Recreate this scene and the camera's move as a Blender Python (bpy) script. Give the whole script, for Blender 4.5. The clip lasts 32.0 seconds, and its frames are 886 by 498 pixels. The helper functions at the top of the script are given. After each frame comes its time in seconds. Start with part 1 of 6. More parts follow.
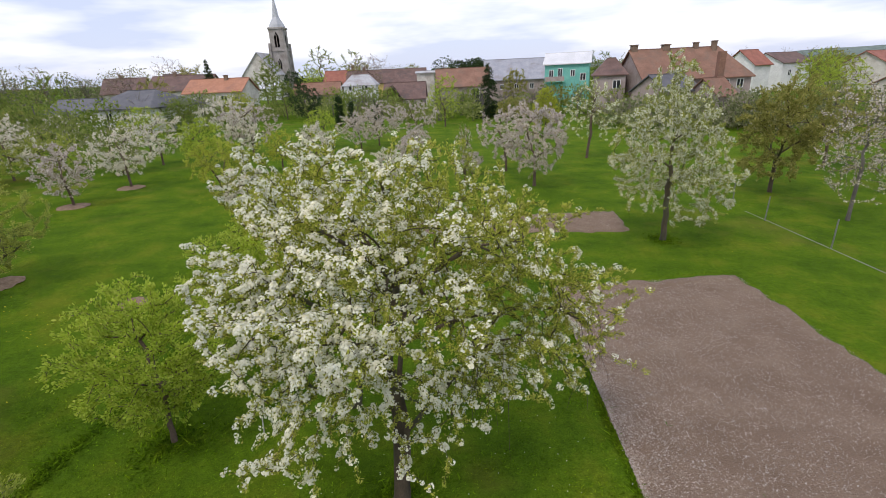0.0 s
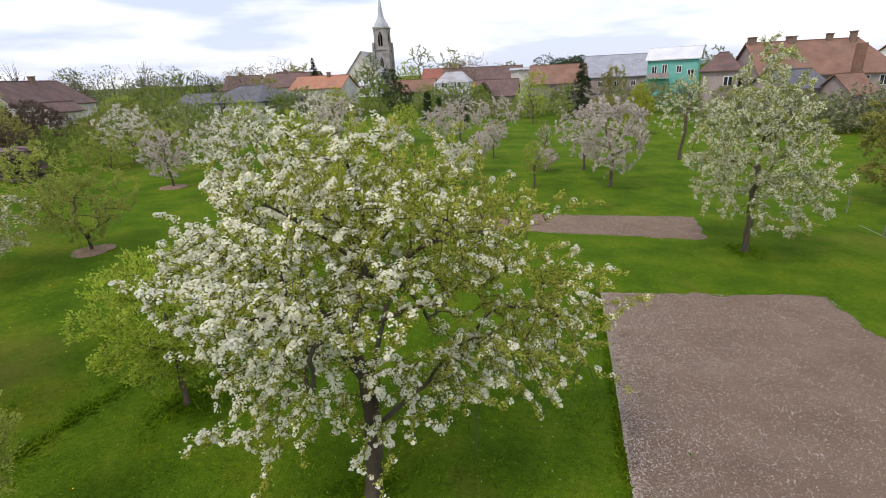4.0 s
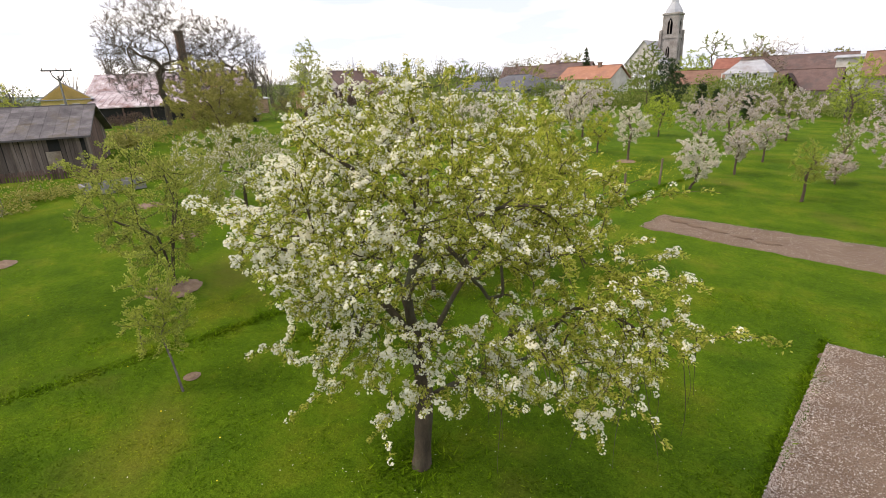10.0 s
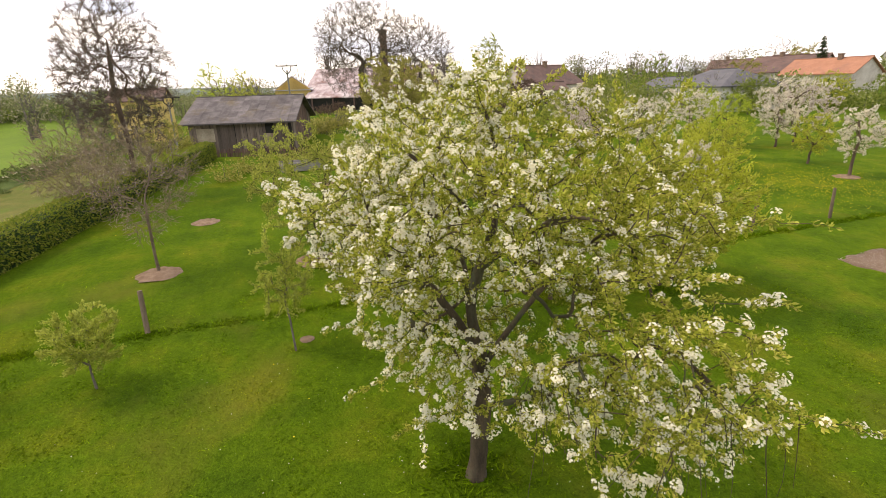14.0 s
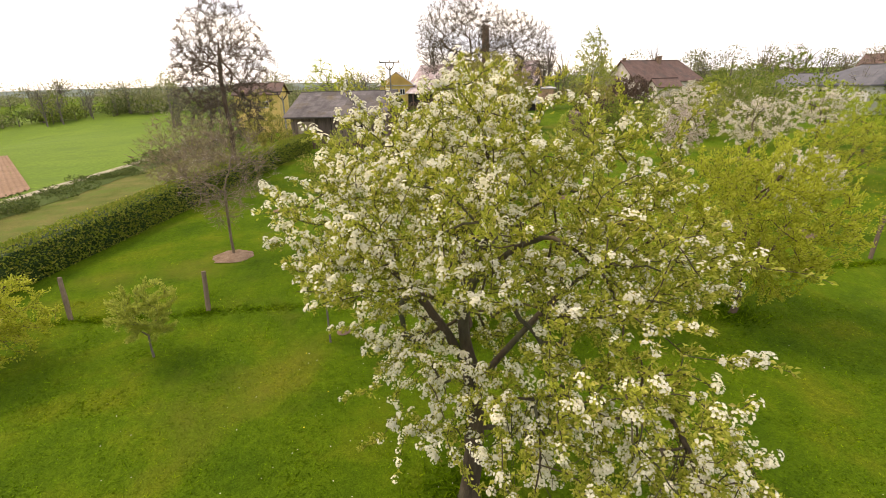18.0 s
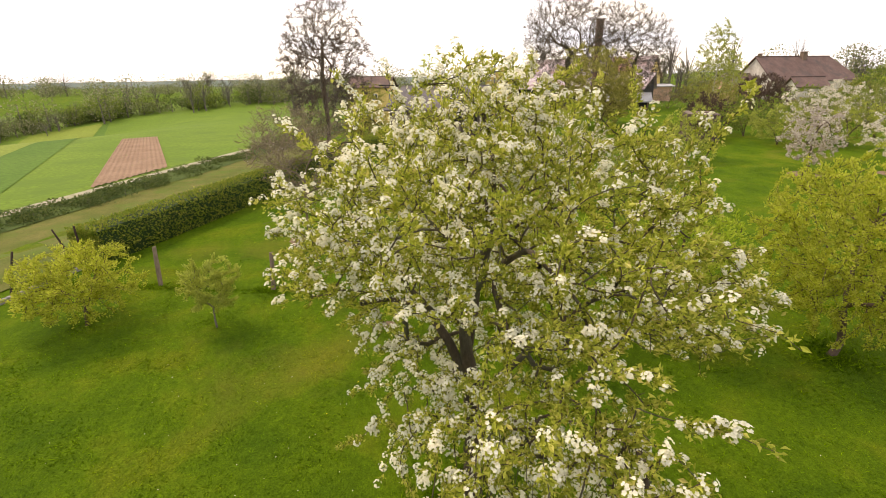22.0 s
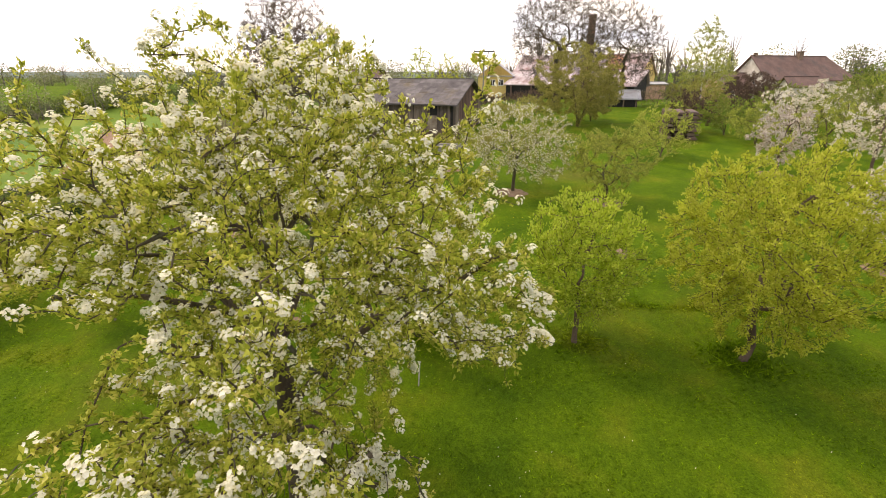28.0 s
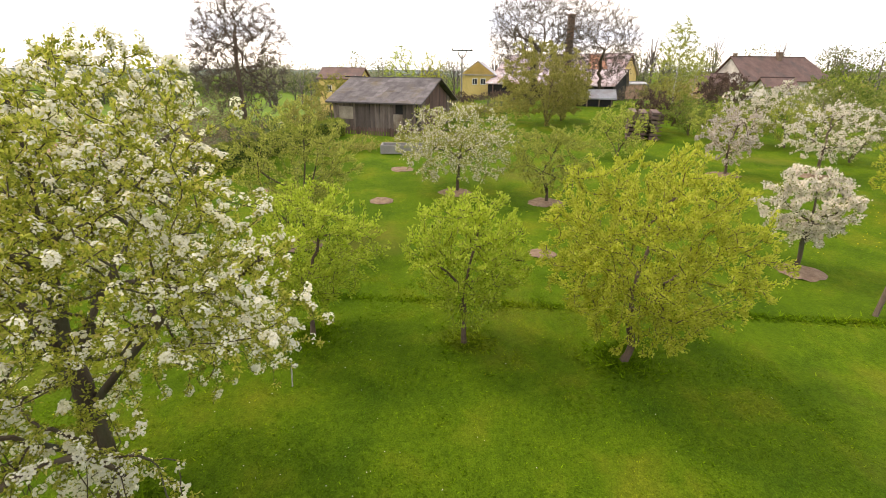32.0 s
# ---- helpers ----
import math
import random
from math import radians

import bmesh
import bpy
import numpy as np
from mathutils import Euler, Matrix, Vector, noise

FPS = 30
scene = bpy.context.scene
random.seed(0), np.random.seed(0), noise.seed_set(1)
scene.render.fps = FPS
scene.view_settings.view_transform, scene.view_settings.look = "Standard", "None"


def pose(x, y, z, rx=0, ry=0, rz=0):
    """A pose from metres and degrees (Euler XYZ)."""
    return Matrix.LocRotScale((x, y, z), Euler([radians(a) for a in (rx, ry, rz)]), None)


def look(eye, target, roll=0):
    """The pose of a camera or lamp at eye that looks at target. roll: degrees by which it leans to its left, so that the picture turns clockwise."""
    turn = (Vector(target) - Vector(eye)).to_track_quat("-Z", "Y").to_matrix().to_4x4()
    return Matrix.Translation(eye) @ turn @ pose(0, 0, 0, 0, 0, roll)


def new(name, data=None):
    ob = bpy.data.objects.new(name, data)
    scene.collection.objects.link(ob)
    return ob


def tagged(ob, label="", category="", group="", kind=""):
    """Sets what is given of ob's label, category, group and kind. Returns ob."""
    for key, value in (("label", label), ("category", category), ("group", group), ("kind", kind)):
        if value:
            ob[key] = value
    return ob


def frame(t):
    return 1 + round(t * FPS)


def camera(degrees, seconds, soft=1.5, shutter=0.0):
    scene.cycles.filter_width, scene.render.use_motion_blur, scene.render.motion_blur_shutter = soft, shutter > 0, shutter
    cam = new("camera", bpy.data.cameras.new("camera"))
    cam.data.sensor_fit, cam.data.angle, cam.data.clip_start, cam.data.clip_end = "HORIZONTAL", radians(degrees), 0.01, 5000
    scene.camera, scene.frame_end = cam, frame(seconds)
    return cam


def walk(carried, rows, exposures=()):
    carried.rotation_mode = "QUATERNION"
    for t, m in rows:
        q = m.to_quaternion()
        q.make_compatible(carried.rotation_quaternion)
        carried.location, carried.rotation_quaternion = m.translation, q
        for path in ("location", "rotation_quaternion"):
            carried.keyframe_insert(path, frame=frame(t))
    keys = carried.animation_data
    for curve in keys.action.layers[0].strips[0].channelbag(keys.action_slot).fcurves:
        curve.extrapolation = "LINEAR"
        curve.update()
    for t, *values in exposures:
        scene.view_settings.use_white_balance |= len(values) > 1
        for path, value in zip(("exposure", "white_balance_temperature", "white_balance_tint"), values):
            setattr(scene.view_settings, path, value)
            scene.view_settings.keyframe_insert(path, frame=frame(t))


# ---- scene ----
cam = camera(85.4, 32.0, soft=0.8)
ROWS = [
    (0, 0.242, 0.000, 6.295, 70.07, 2.50, -0.11),
    (0.5, 0.421, 0.014, 6.272, 70.12, 2.65, 3.14),
    (1, 0.604, 0.036, 6.260, 70.27, 2.66, 5.22),
    (1.5, 0.790, 0.061, 6.254, 70.38, 2.75, 7.62),
    (2, 0.985, 0.097, 6.236, 70.35, 2.65, 9.49),
    (2.5, 1.179, 0.155, 6.199, 70.41, 2.68, 9.18),
    (3, 1.367, 0.245, 6.137, 70.32, 2.67, 8.27),
    (3.5, 1.544, 0.359, 6.050, 70.36, 2.63, 9.54),
    (5.5, 2.214, 0.786, 5.643, 70.60, 2.37, 18.70),
    (6, 2.378, 0.887, 5.571, 70.73, 2.40, 22.75),
    (6.5, 2.557, 0.987, 5.524, 70.84, 2.38, 25.19),
    (7, 2.734, 1.085, 5.493, 70.80, 2.38, 27.53),
    (7.5, 2.901, 1.178, 5.475, 70.94, 2.46, 30.95),
    (8, 3.054, 1.283, 5.474, 70.97, 2.33, 32.59),
    (8.5, 3.205, 1.394, 5.472, 70.94, 2.27, 34.03),
    (9, 3.343, 1.521, 5.460, 70.92, 2.25, 37.37),
    (9.5, 3.475, 1.666, 5.437, 70.93, 2.23, 39.63),
    (10, 3.592, 1.816, 5.415, 70.95, 2.18, 42.15),
    (10.5, 3.693, 1.945, 5.397, 70.97, 2.16, 46.21),
    (11, 3.777, 2.082, 5.387, 71.06, 2.13, 51.38),
    (11.5, 3.837, 2.217, 5.372, 71.05, 2.13, 54.11),
    (12, 3.889, 2.356, 5.357, 71.01, 2.10, 56.26),
    (12.5, 3.948, 2.499, 5.342, 71.07, 2.03, 57.98),
    (13, 4.013, 2.651, 5.337, 71.12, 1.98, 60.20),
    (13.5, 4.065, 2.814, 5.349, 71.10, 1.92, 62.89),
    (14, 4.111, 2.982, 5.364, 71.10, 1.76, 63.32),
    (14.5, 4.147, 3.145, 5.370, 71.08, 1.69, 62.90),
    (16.5, 4.221, 3.754, 5.357, 70.99, 1.71, 70.75),
    (17, 4.232, 3.910, 5.359, 71.08, 1.66, 72.77),
    (17.5, 4.239, 4.069, 5.379, 71.02, 1.54, 74.35),
    (18, 4.250, 4.225, 5.397, 70.97, 1.47, 75.41),
    (18.5, 4.263, 4.380, 5.406, 70.89, 1.37, 77.82),
    (19, 4.268, 4.524, 5.400, 70.90, 1.27, 80.81),
    (19.5, 4.244, 4.654, 5.388, 70.93, 1.13, 81.61),
    (20, 4.215, 4.777, 5.371, 70.92, 1.05, 83.86),
    (20.5, 4.185, 4.905, 5.360, 70.83, 1.07, 86.54),
    (21, 4.160, 5.050, 5.370, 70.80, 0.93, 88.22),
    (21.5, 4.138, 5.179, 5.376, 70.73, 0.81, 87.95),
    (22, 4.114, 5.298, 5.369, 70.69, 0.72, 88.00),
    (22.5, 4.080, 5.424, 5.352, 70.68, 0.64, 87.65),
    (23, 4.042, 5.561, 5.330, 70.60, 0.56, 88.98),
    (23.5, 4.010, 5.719, 5.316, 70.51, 0.55, 89.76),
    (24, 3.968, 5.901, 5.300, 70.46, 0.42, 89.28),
    (24.5, 3.937, 6.086, 5.276, 70.44, 0.37, 89.40),
    (25, 3.921, 6.267, 5.246, 70.38, 0.31, 89.52),
    (25.5, 3.910, 6.447, 5.213, 70.42, 0.20, 88.91),
    (26, 3.899, 6.636, 5.189, 70.36, -0.01, 87.99),
    (26.5, 3.890, 6.822, 5.177, 70.30, -0.11, 86.99),
    (28.5, 3.750, 7.477, 5.204, 70.19, -0.16, 88.77),
    (29, 3.720, 7.625, 5.196, 70.31, -0.14, 86.54),
    (29.5, 3.704, 7.794, 5.192, 70.25, -0.31, 87.89),
    (30, 3.714, 8.016, 5.202, 70.15, -0.13, 89.72),
    (30.5, 3.754, 8.310, 5.218, 70.08, -0.29, 89.36),
    (31, 3.811, 8.672, 5.239, 69.97, -0.59, 88.99),
    (31.5, 3.853, 9.045, 5.248, 70.05, -0.31, 88.46),
    (32, 3.873, 9.424, 5.264, 70.03, -0.48, 87.89),
]
walk(cam, [(t, pose(x, y, z, rx, ry, rz)) for t, x, y, z, rx, ry, rz in ROWS],
     exposures=[(0.0, 0.17, 6800, 15), (6.0, 0.36, 7000, 15), (10.0, 0.53, 7550, 16), (13.0, 0.65, 8250, 18), (19.0, 0.68, 8850, 18), (26.0, 0.71, 8800, 18), (29.0, 0.78, 8450, 18), (32.0, 0.89, 8300, 16)])

# ---- daylight: a bright broken overcast and a weak wide sun ----
SUN_EL, SUN_AZ = radians(56), radians(215)  # azimuth clockwise from north (+y)
world = bpy.data.worlds.new("sky")
scene.world = world
world.use_nodes = True
wn, wl = world.node_tree.nodes, world.node_tree.links
wn.clear()
w_out, w_bg = wn.new("ShaderNodeOutputWorld"), wn.new("ShaderNodeBackground")
w_sky = wn.new("ShaderNodeTexSky")
w_sky.sky_type, w_sky.sun_disc = "NISHITA", False
w_sky.sun_elevation, w_sky.sun_rotation = SUN_EL, SUN_AZ
w_gain = wn.new("ShaderNodeMix")
w_gain.data_type, w_gain.blend_type = "RGBA", "MULTIPLY"
w_gain.inputs[0].default_value = 1.0
w_gain.inputs[7].default_value = (0.17, 0.17, 0.17, 1)
wl.new(w_sky.outputs[0], w_gain.inputs[6])
w_tc, w_map, w_noise = wn.new("ShaderNodeTexCoord"), wn.new("ShaderNodeMapping"), wn.new("ShaderNodeTexNoise")
w_map.inputs["Scale"].default_value = (1.3, 1.3, 6.5)
w_noise.inputs["Scale"].default_value, w_noise.inputs["Detail"].default_value = 1.6, 5.0
w_noise.inputs["Roughness"].default_value = 0.52
wl.new(w_tc.outputs["Generated"], w_map.inputs[0])
wl.new(w_map.outputs[0], w_noise.inputs["Vector"])
w_ramp = wn.new("ShaderNodeValToRGB")
w_ramp.color_ramp.elements[0].position, w_ramp.color_ramp.elements[0].color = 0.43, (0.48, 0.56, 0.76, 1)
w_ramp.color_ramp.elements[1].position, w_ramp.color_ramp.elements[1].color = 0.62, (0.98, 1.0, 1.05, 1)
wl.new(w_noise.outputs[0], w_ramp.inputs[0])
w_mix = wn.new("ShaderNodeMix")
w_mix.data_type = "RGBA"
w_mix.inputs[0].default_value = 0.86
wl.new(w_gain.outputs[2], w_mix.inputs[6])
wl.new(w_ramp.outputs[0], w_mix.inputs[7])
wl.new(w_mix.outputs[2], w_bg.inputs[0])
w_bg.inputs[1].default_value = 1.17
wl.new(w_bg.outputs[0], w_out.inputs[0])

sun = new("sun", bpy.data.lights.new("sun", "SUN"))
sun.data.energy, sun.data.angle, sun.data.color = 1.4, radians(14), (1.0, 0.95, 0.86)
sun.matrix_world = look((0, 0, 60), (60 - 60 - math.sin(SUN_AZ) * 50, -math.cos(SUN_AZ) * 50, 60 - math.tan(SUN_EL) * 50))


# ---- materials ----
def material(name):
    m = bpy.data.materials.new(name)
    m.use_nodes = True
    return m, m.node_tree.nodes, m.node_tree.links, m.node_tree.nodes["Principled BSDF"]


def ramp_node(n, stops):
    r = n.new("ShaderNodeValToRGB")
    while len(r.color_ramp.elements) < len(stops):
        r.color_ramp.elements.new(0.5)
    for e, (p, c) in zip(r.color_ramp.elements, stops):
        e.position, e.color = p, (*c, 1)
    return r


def position(n, l, scale=(1, 1, 1)):
    g, mp = n.new("ShaderNodeNewGeometry"), n.new("ShaderNodeMapping")
    mp.inputs["Scale"].default_value = scale
    l.new(g.outputs["Position"], mp.inputs[0])
    return mp.outputs[0]


def noise_node(n, l, vec, scale, detail=4.0, rough=0.55):
    t = n.new("ShaderNodeTexNoise")
    t.inputs["Scale"].default_value, t.inputs["Detail"].default_value = scale, detail
    t.inputs["Roughness"].default_value = rough
    l.new(vec, t.inputs["Vector"])
    return t.outputs[0]


def blend(n, l, mode, fac, a, b):
    m = n.new("ShaderNodeMix")
    m.data_type, m.blend_type = "RGBA", mode
    if isinstance(fac, (int, float)):
        m.inputs[0].default_value = fac
    else:
        l.new(fac, m.inputs[0])
    for sock, v in ((m.inputs[6], a), (m.inputs[7], b)):
        if isinstance(v, tuple):
            sock.default_value = (*v, 1)
        else:
            l.new(v, sock)
    return m.outputs[2]


def surface(name, c0, c1, scale=3.0, fine=40.0, rough=0.85, bump=0.3, stretch=(1, 1, 1), dirt=None, dist=0.01, metal=0.0, per_object=0.0, spec=0.5):
    """A rough surface whose colour wanders between two tones at two scales, with fine relief and, if given, stains."""
    m, n, l, p = material(name)
    v = position(n, l, stretch)
    big = ramp_node(n, [(0.3, c0), (0.7, c1)])
    l.new(noise_node(n, l, v, scale), big.inputs[0])
    grain = noise_node(n, l, v, fine, 3.0, 0.6)
    gr = ramp_node(n, [(0.25, (0.72, 0.72, 0.72)), (0.75, (1.22, 1.22, 1.22))])
    l.new(grain, gr.inputs[0])
    col = blend(n, l, "MULTIPLY", 1.0, big.outputs[0], gr.outputs[0])
    if dirt:
        d = ramp_node(n, [(0.5, (0, 0, 0)), (0.68, (1, 1, 1))])
        l.new(noise_node(n, l, v, scale * 0.37 + 0.2, 5.0, 0.65), d.inputs[0])
        col = blend(n, l, "MIX", d.outputs[0], col, dirt)
    if per_object:
        oi = n.new("ShaderNodeObjectInfo")
        rr = ramp_node(n, [(0.0, (1 - per_object,) * 3), (1.0, (1 + per_object,) * 3)])
        l.new(oi.outputs["Random"], rr.inputs[0])
        col = blend(n, l, "MULTIPLY", 1.0, col, rr.outputs[0])
    l.new(col, p.inputs["Base Color"])
    p.inputs["Roughness"].default_value, p.inputs["Metallic"].default_value = rough, metal
    p.inputs["Specular IOR Level"].default_value = spec
    b = n.new("ShaderNodeBump")
    b.inputs["Strength"].default_value, b.inputs["Distance"].default_value = bump, dist
    l.new(grain, b.inputs["Height"])
    l.new(b.outputs[0], p.inputs["Normal"])
    return m


def foliage(name, stops, trans=0.45, rough=0.6, spec=0.25):
    """Thin leaves or petals: each one takes its own tone, and light passes through."""
    m, n, l, p = material(name)
    g = n.new("ShaderNodeNewGeometry")
    r = ramp_node(n, stops)
    l.new(g.outputs["Random Per Island"], r.inputs[0])
    patch = ramp_node(n, [(0.3, (0.84, 0.86, 0.84)), (0.7, (1.14, 1.12, 1.08))])
    l.new(noise_node(n, l, position(n, l), 1.6, 2.0), patch.inputs[0])
    col = blend(n, l, "MULTIPLY", 1.0, r.outputs[0], patch.outputs[0])
    l.new(col, p.inputs["Base Color"])
    p.inputs["Roughness"].default_value, p.inputs["Specular IOR Level"].default_value = rough, spec
    t, mx = n.new("ShaderNodeBsdfTranslucent"), n.new("ShaderNodeMixShader")
    l.new(col, t.inputs[0])
    mx.inputs[0].default_value = trans
    l.new(p.outputs[0], mx.inputs[1])
    l.new(t.outputs[0], mx.inputs[2])
    l.new(mx.outputs[0], n["Material Output"].inputs[0])
    return m


def grass_material(name, island):
    m, n, l, p = material(name)
    v = position(n, l)
    a = ramp_node(n, [(0.30, (0.045, 0.100, 0.007)), (0.52, (0.081, 0.149, 0.009)), (0.72, (0.146, 0.178, 0.017))])
    l.new(noise_node(n, l, v, 0.55, 6.0, 0.62), a.inputs[0])
    b = ramp_node(n, [(0.2, (0.62, 0.66, 0.6)), (0.8, (1.3, 1.26, 1.25))])
    l.new(noise_node(n, l, v, 9.0, 5.0, 0.7), b.inputs[0])
    col = blend(n, l, "MULTIPLY", 1.0, a.outputs[0], b.outputs[0])
    d = ramp_node(n, [(0.3, (0.5, 0.52, 0.42)), (0.7, (1.52, 1.48, 1.35))])
    l.new(noise_node(n, l, v, 38.0, 4.0, 0.8), d.inputs[0])
    col = blend(n, l, "MULTIPLY", 1.0, col, d.outputs[0])
    c = ramp_node(n, [(0.56, (0, 0, 0)), (0.74, (0.65, 0.65, 0.65))])
    l.new(noise_node(n, l, v, 0.23, 4.0, 0.6), c.inputs[0])
    col = blend(n, l, "MIX", c.outputs[0], col, (0.165, 0.145, 0.03))
    if island:
        g = n.new("ShaderNodeNewGeometry")
        r = ramp_node(n, [(0.0, (0.75, 0.80, 0.65)), (0.8, (1.7, 1.7, 1.2)), (1.0, (2.7, 2.5, 2.0))])
        l.new(g.outputs["Random Per Island"], r.inputs[0])
        col = blend(n, l, "MULTIPLY", 1.0, col, r.outputs[0])
    else:
        bp = n.new("ShaderNodeBump")
        bp.inputs["Strength"].default_value, bp.inputs["Distance"].default_value = 0.8, 0.05
        l.new(noise_node(n, l, v, 26.0, 5.0, 0.75), bp.inputs["Height"])
        l.new(bp.outputs[0], p.inputs["Normal"])
    l.new(col, p.inputs["Base Color"])
    p.inputs["Roughness"].default_value, p.inputs["Specular IOR Level"].default_value = 0.9, 0.04
    if island:
        t, mx = n.new("ShaderNodeBsdfTranslucent"), n.new("ShaderNodeMixShader")
        l.new(col, t.inputs[0])
        mx.inputs[0].default_value = 0.5
        l.new(p.outputs[0], mx.inputs[1])
        l.new(t.outputs[0], mx.inputs[2])
        l.new(mx.outputs[0], n["Material Output"].inputs[0])
    return m


M_GRASS, M_BLADE = grass_material("grass", False), grass_material("grass_blades", True)
M_BARK = surface("pear_bark", (0.045, 0.033, 0.021), (0.12, 0.09, 0.058), 5, 60, 0.95, 0.9, (1, 1, 0.35), dirt=(0.09, 0.10, 0.06), dist=0.02)
M_BARK_GREY = surface("grey_bark", (0.09, 0.08, 0.072), (0.20, 0.175, 0.155), 4, 50, 0.95, 0.6, (1, 1, 0.4))
M_BARK_BROWN = surface("brown_bark", (0.075, 0.05, 0.036), (0.16, 0.115, 0.085), 4, 50, 0.95, 0.6, (1, 1, 0.4))
M_TWIG = surface("pale_brown_twigs", (0.13, 0.098, 0.07), (0.21, 0.165, 0.12), 4, 50, 0.95, 0.4)
M_BARK_WHITE = surface("birch_bark", (0.35, 0.33, 0.30), (0.6, 0.58, 0.55), 3, 30, 0.9, 0.3)
M_PETAL = foliage("pear_petals", [(0.0, (0.79, 0.775, 0.64)), (0.5, (0.87, 0.86, 0.75)), (0.9, (0.90, 0.895, 0.83)), (1.0, (0.82, 0.78, 0.56))], 0.42, 0.7, 0.1)
M_PETAL_WHITE = foliage("apple_petals_white", [(0.0, (0.74, 0.70, 0.60)), (0.6, (0.85, 0.81, 0.73)), (1.0, (0.78, 0.68, 0.62))], 0.3, 0.7, 0.1)
M_PETAL_PINK = foliage("apple_petals_pink", [(0.0, (0.48, 0.40, 0.365)), (0.5, (0.64, 0.56, 0.525)), (1.0, (0.79, 0.74, 0.705))], 0.3, 0.7, 0.1)
M_LEAF_PEAR = foliage("pear_leaves", [(0.0, (0.19, 0.235, 0.028)), (0.5, (0.40, 0.445, 0.062)), (0.85, (0.60, 0.60, 0.13)), (1.0, (0.56, 0.48, 0.17))], 0.42)
M_LEAF_LIME = foliage("fresh_lime_leaves", [(0.0, (0.285, 0.39, 0.04)), (0.6, (0.46, 0.575, 0.075)), (1.0, (0.61, 0.665, 0.13))], 0.55)
M_LEAF_YELLOW = foliage("yellow_green_leaves", [(0.0, (0.315, 0.367, 0.042)), (0.6, (0.505, 0.555, 0.074)), (1.0, (0.65, 0.64, 0.13))], 0.55)
M_LEAF_OLIVE = foliage("olive_leaves", [(0.0, (0.215, 0.22, 0.05)), (0.6, (0.34, 0.335, 0.085)), (1.0, (0.46, 0.415, 0.15))], 0.45)
M_LEAF_GREEN = foliage("green_leaves", [(0.0, (0.12, 0.19, 0.03)), (0.6, (0.21, 0.285, 0.05)), (1.0, (0.32, 0.35, 0.09))], 0.45)
M_LEAF_SAGE = foliage("sage_green_leaves", [(0.0, (0.18, 0.23, 0.06)), (0.6, (0.30, 0.35, 0.10)), (1.0, (0.41, 0.43, 0.15))], 0.45)
M_LEAF_OPEN = foliage("opening_apple_leaves", [(0.0, (0.23, 0.28, 0.055)), (0.6, (0.385, 0.43, 0.09)), (1.0, (0.54, 0.54, 0.15))], 0.45)
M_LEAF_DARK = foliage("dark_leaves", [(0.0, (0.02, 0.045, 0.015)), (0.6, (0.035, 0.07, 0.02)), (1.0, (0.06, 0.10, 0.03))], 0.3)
M_LEAF_HERB = foliage("ditch_herb_leaves", [(0.0, (0.06, 0.10, 0.025)), (0.6, (0.10, 0.145, 0.035)), (1.0, (0.16, 0.19, 0.06))], 0.4)
M_LEAF_RED = foliage("brown_red_leaves", [(0.0, (0.07, 0.045, 0.04)), (0.6, (0.12, 0.075, 0.06)), (1.0, (0.17, 0.13, 0.09))], 0.35)
M_LEAF_BUD = foliage("grey_buds", [(0.0, (0.22, 0.185, 0.18)), (0.6, (0.38, 0.335, 0.325)), (1.0, (0.55, 0.50, 0.49))], 0.35)
M_LEAF_TWIG = foliage("grey_twig_tips", [(0.0, (0.055, 0.048, 0.04)), (0.6, (0.10, 0.087, 0.072)), (1.0, (0.17, 0.15, 0.125))], 0.2)
M_TWIG_TIPS = foliage("brown_twig_tips", [(0.0, (0.17, 0.13, 0.09)), (0.6, (0.27, 0.215, 0.155)), (1.0, (0.38, 0.32, 0.235))], 0.3)
M_LEAF_FRESH = foliage("fresh_apple_leaves", [(0.0, (0.25, 0.315, 0.055)), (0.6, (0.41, 0.47, 0.09)), (1.0, (0.56, 0.58, 0.15))], 0.45)
M_HEDGE = foliage("hedge_leaves", [(0.0, (0.13, 0.20, 0.022)), (0.6, (0.235, 0.305, 0.04)), (1.0, (0.36, 0.35, 0.07))], 0.3)
# pale grey-green: the haze of distance is mixed into the leaf colour
M_WOOD_HAZED = foliage("hazed_far_wood_leaves", [(0.0, (0.14, 0.175, 0.075)), (0.5, (0.22, 0.25, 0.11)), (0.8, (0.31, 0.305, 0.17)), (1.0, (0.42, 0.385, 0.31))], 0.35)
M_DANDELION = foliage("dandelion_petals", [(0.0, (0.75, 0.55, 0.02)), (1.0, (0.85, 0.7, 0.05))], 0.2)
M_SOIL = surface("bed_soil", (0.27, 0.192, 0.14), (0.335, 0.247, 0.182), 1.2, 38, 0.97, 1.0, dirt=(0.24, 0.17, 0.122), dist=0.09, spec=0.1)
M_CHIP = foliage("stone_chips", [(0.0, (0.15, 0.105, 0.08)), (0.2, (0.32, 0.245, 0.20)), (0.5, (0.48, 0.40, 0.35)), (0.9, (0.60, 0.53, 0.48)), (1.0, (0.70, 0.65, 0.60))], 0.0, 0.85, 0.2)
M_MULCH = surface("mulch", (0.22, 0.15, 0.105), (0.34, 0.25, 0.18), 5, 60, 0.97, 1.0, dist=0.03, spec=0.1)
M_DRY = surface("dry_grass_bank", (0.085, 0.115, 0.02), (0.155, 0.15, 0.045), 0.7, 14, 0.95, 0.8, dirt=(0.09, 0.145, 0.022), dist=0.05, spec=0.1)
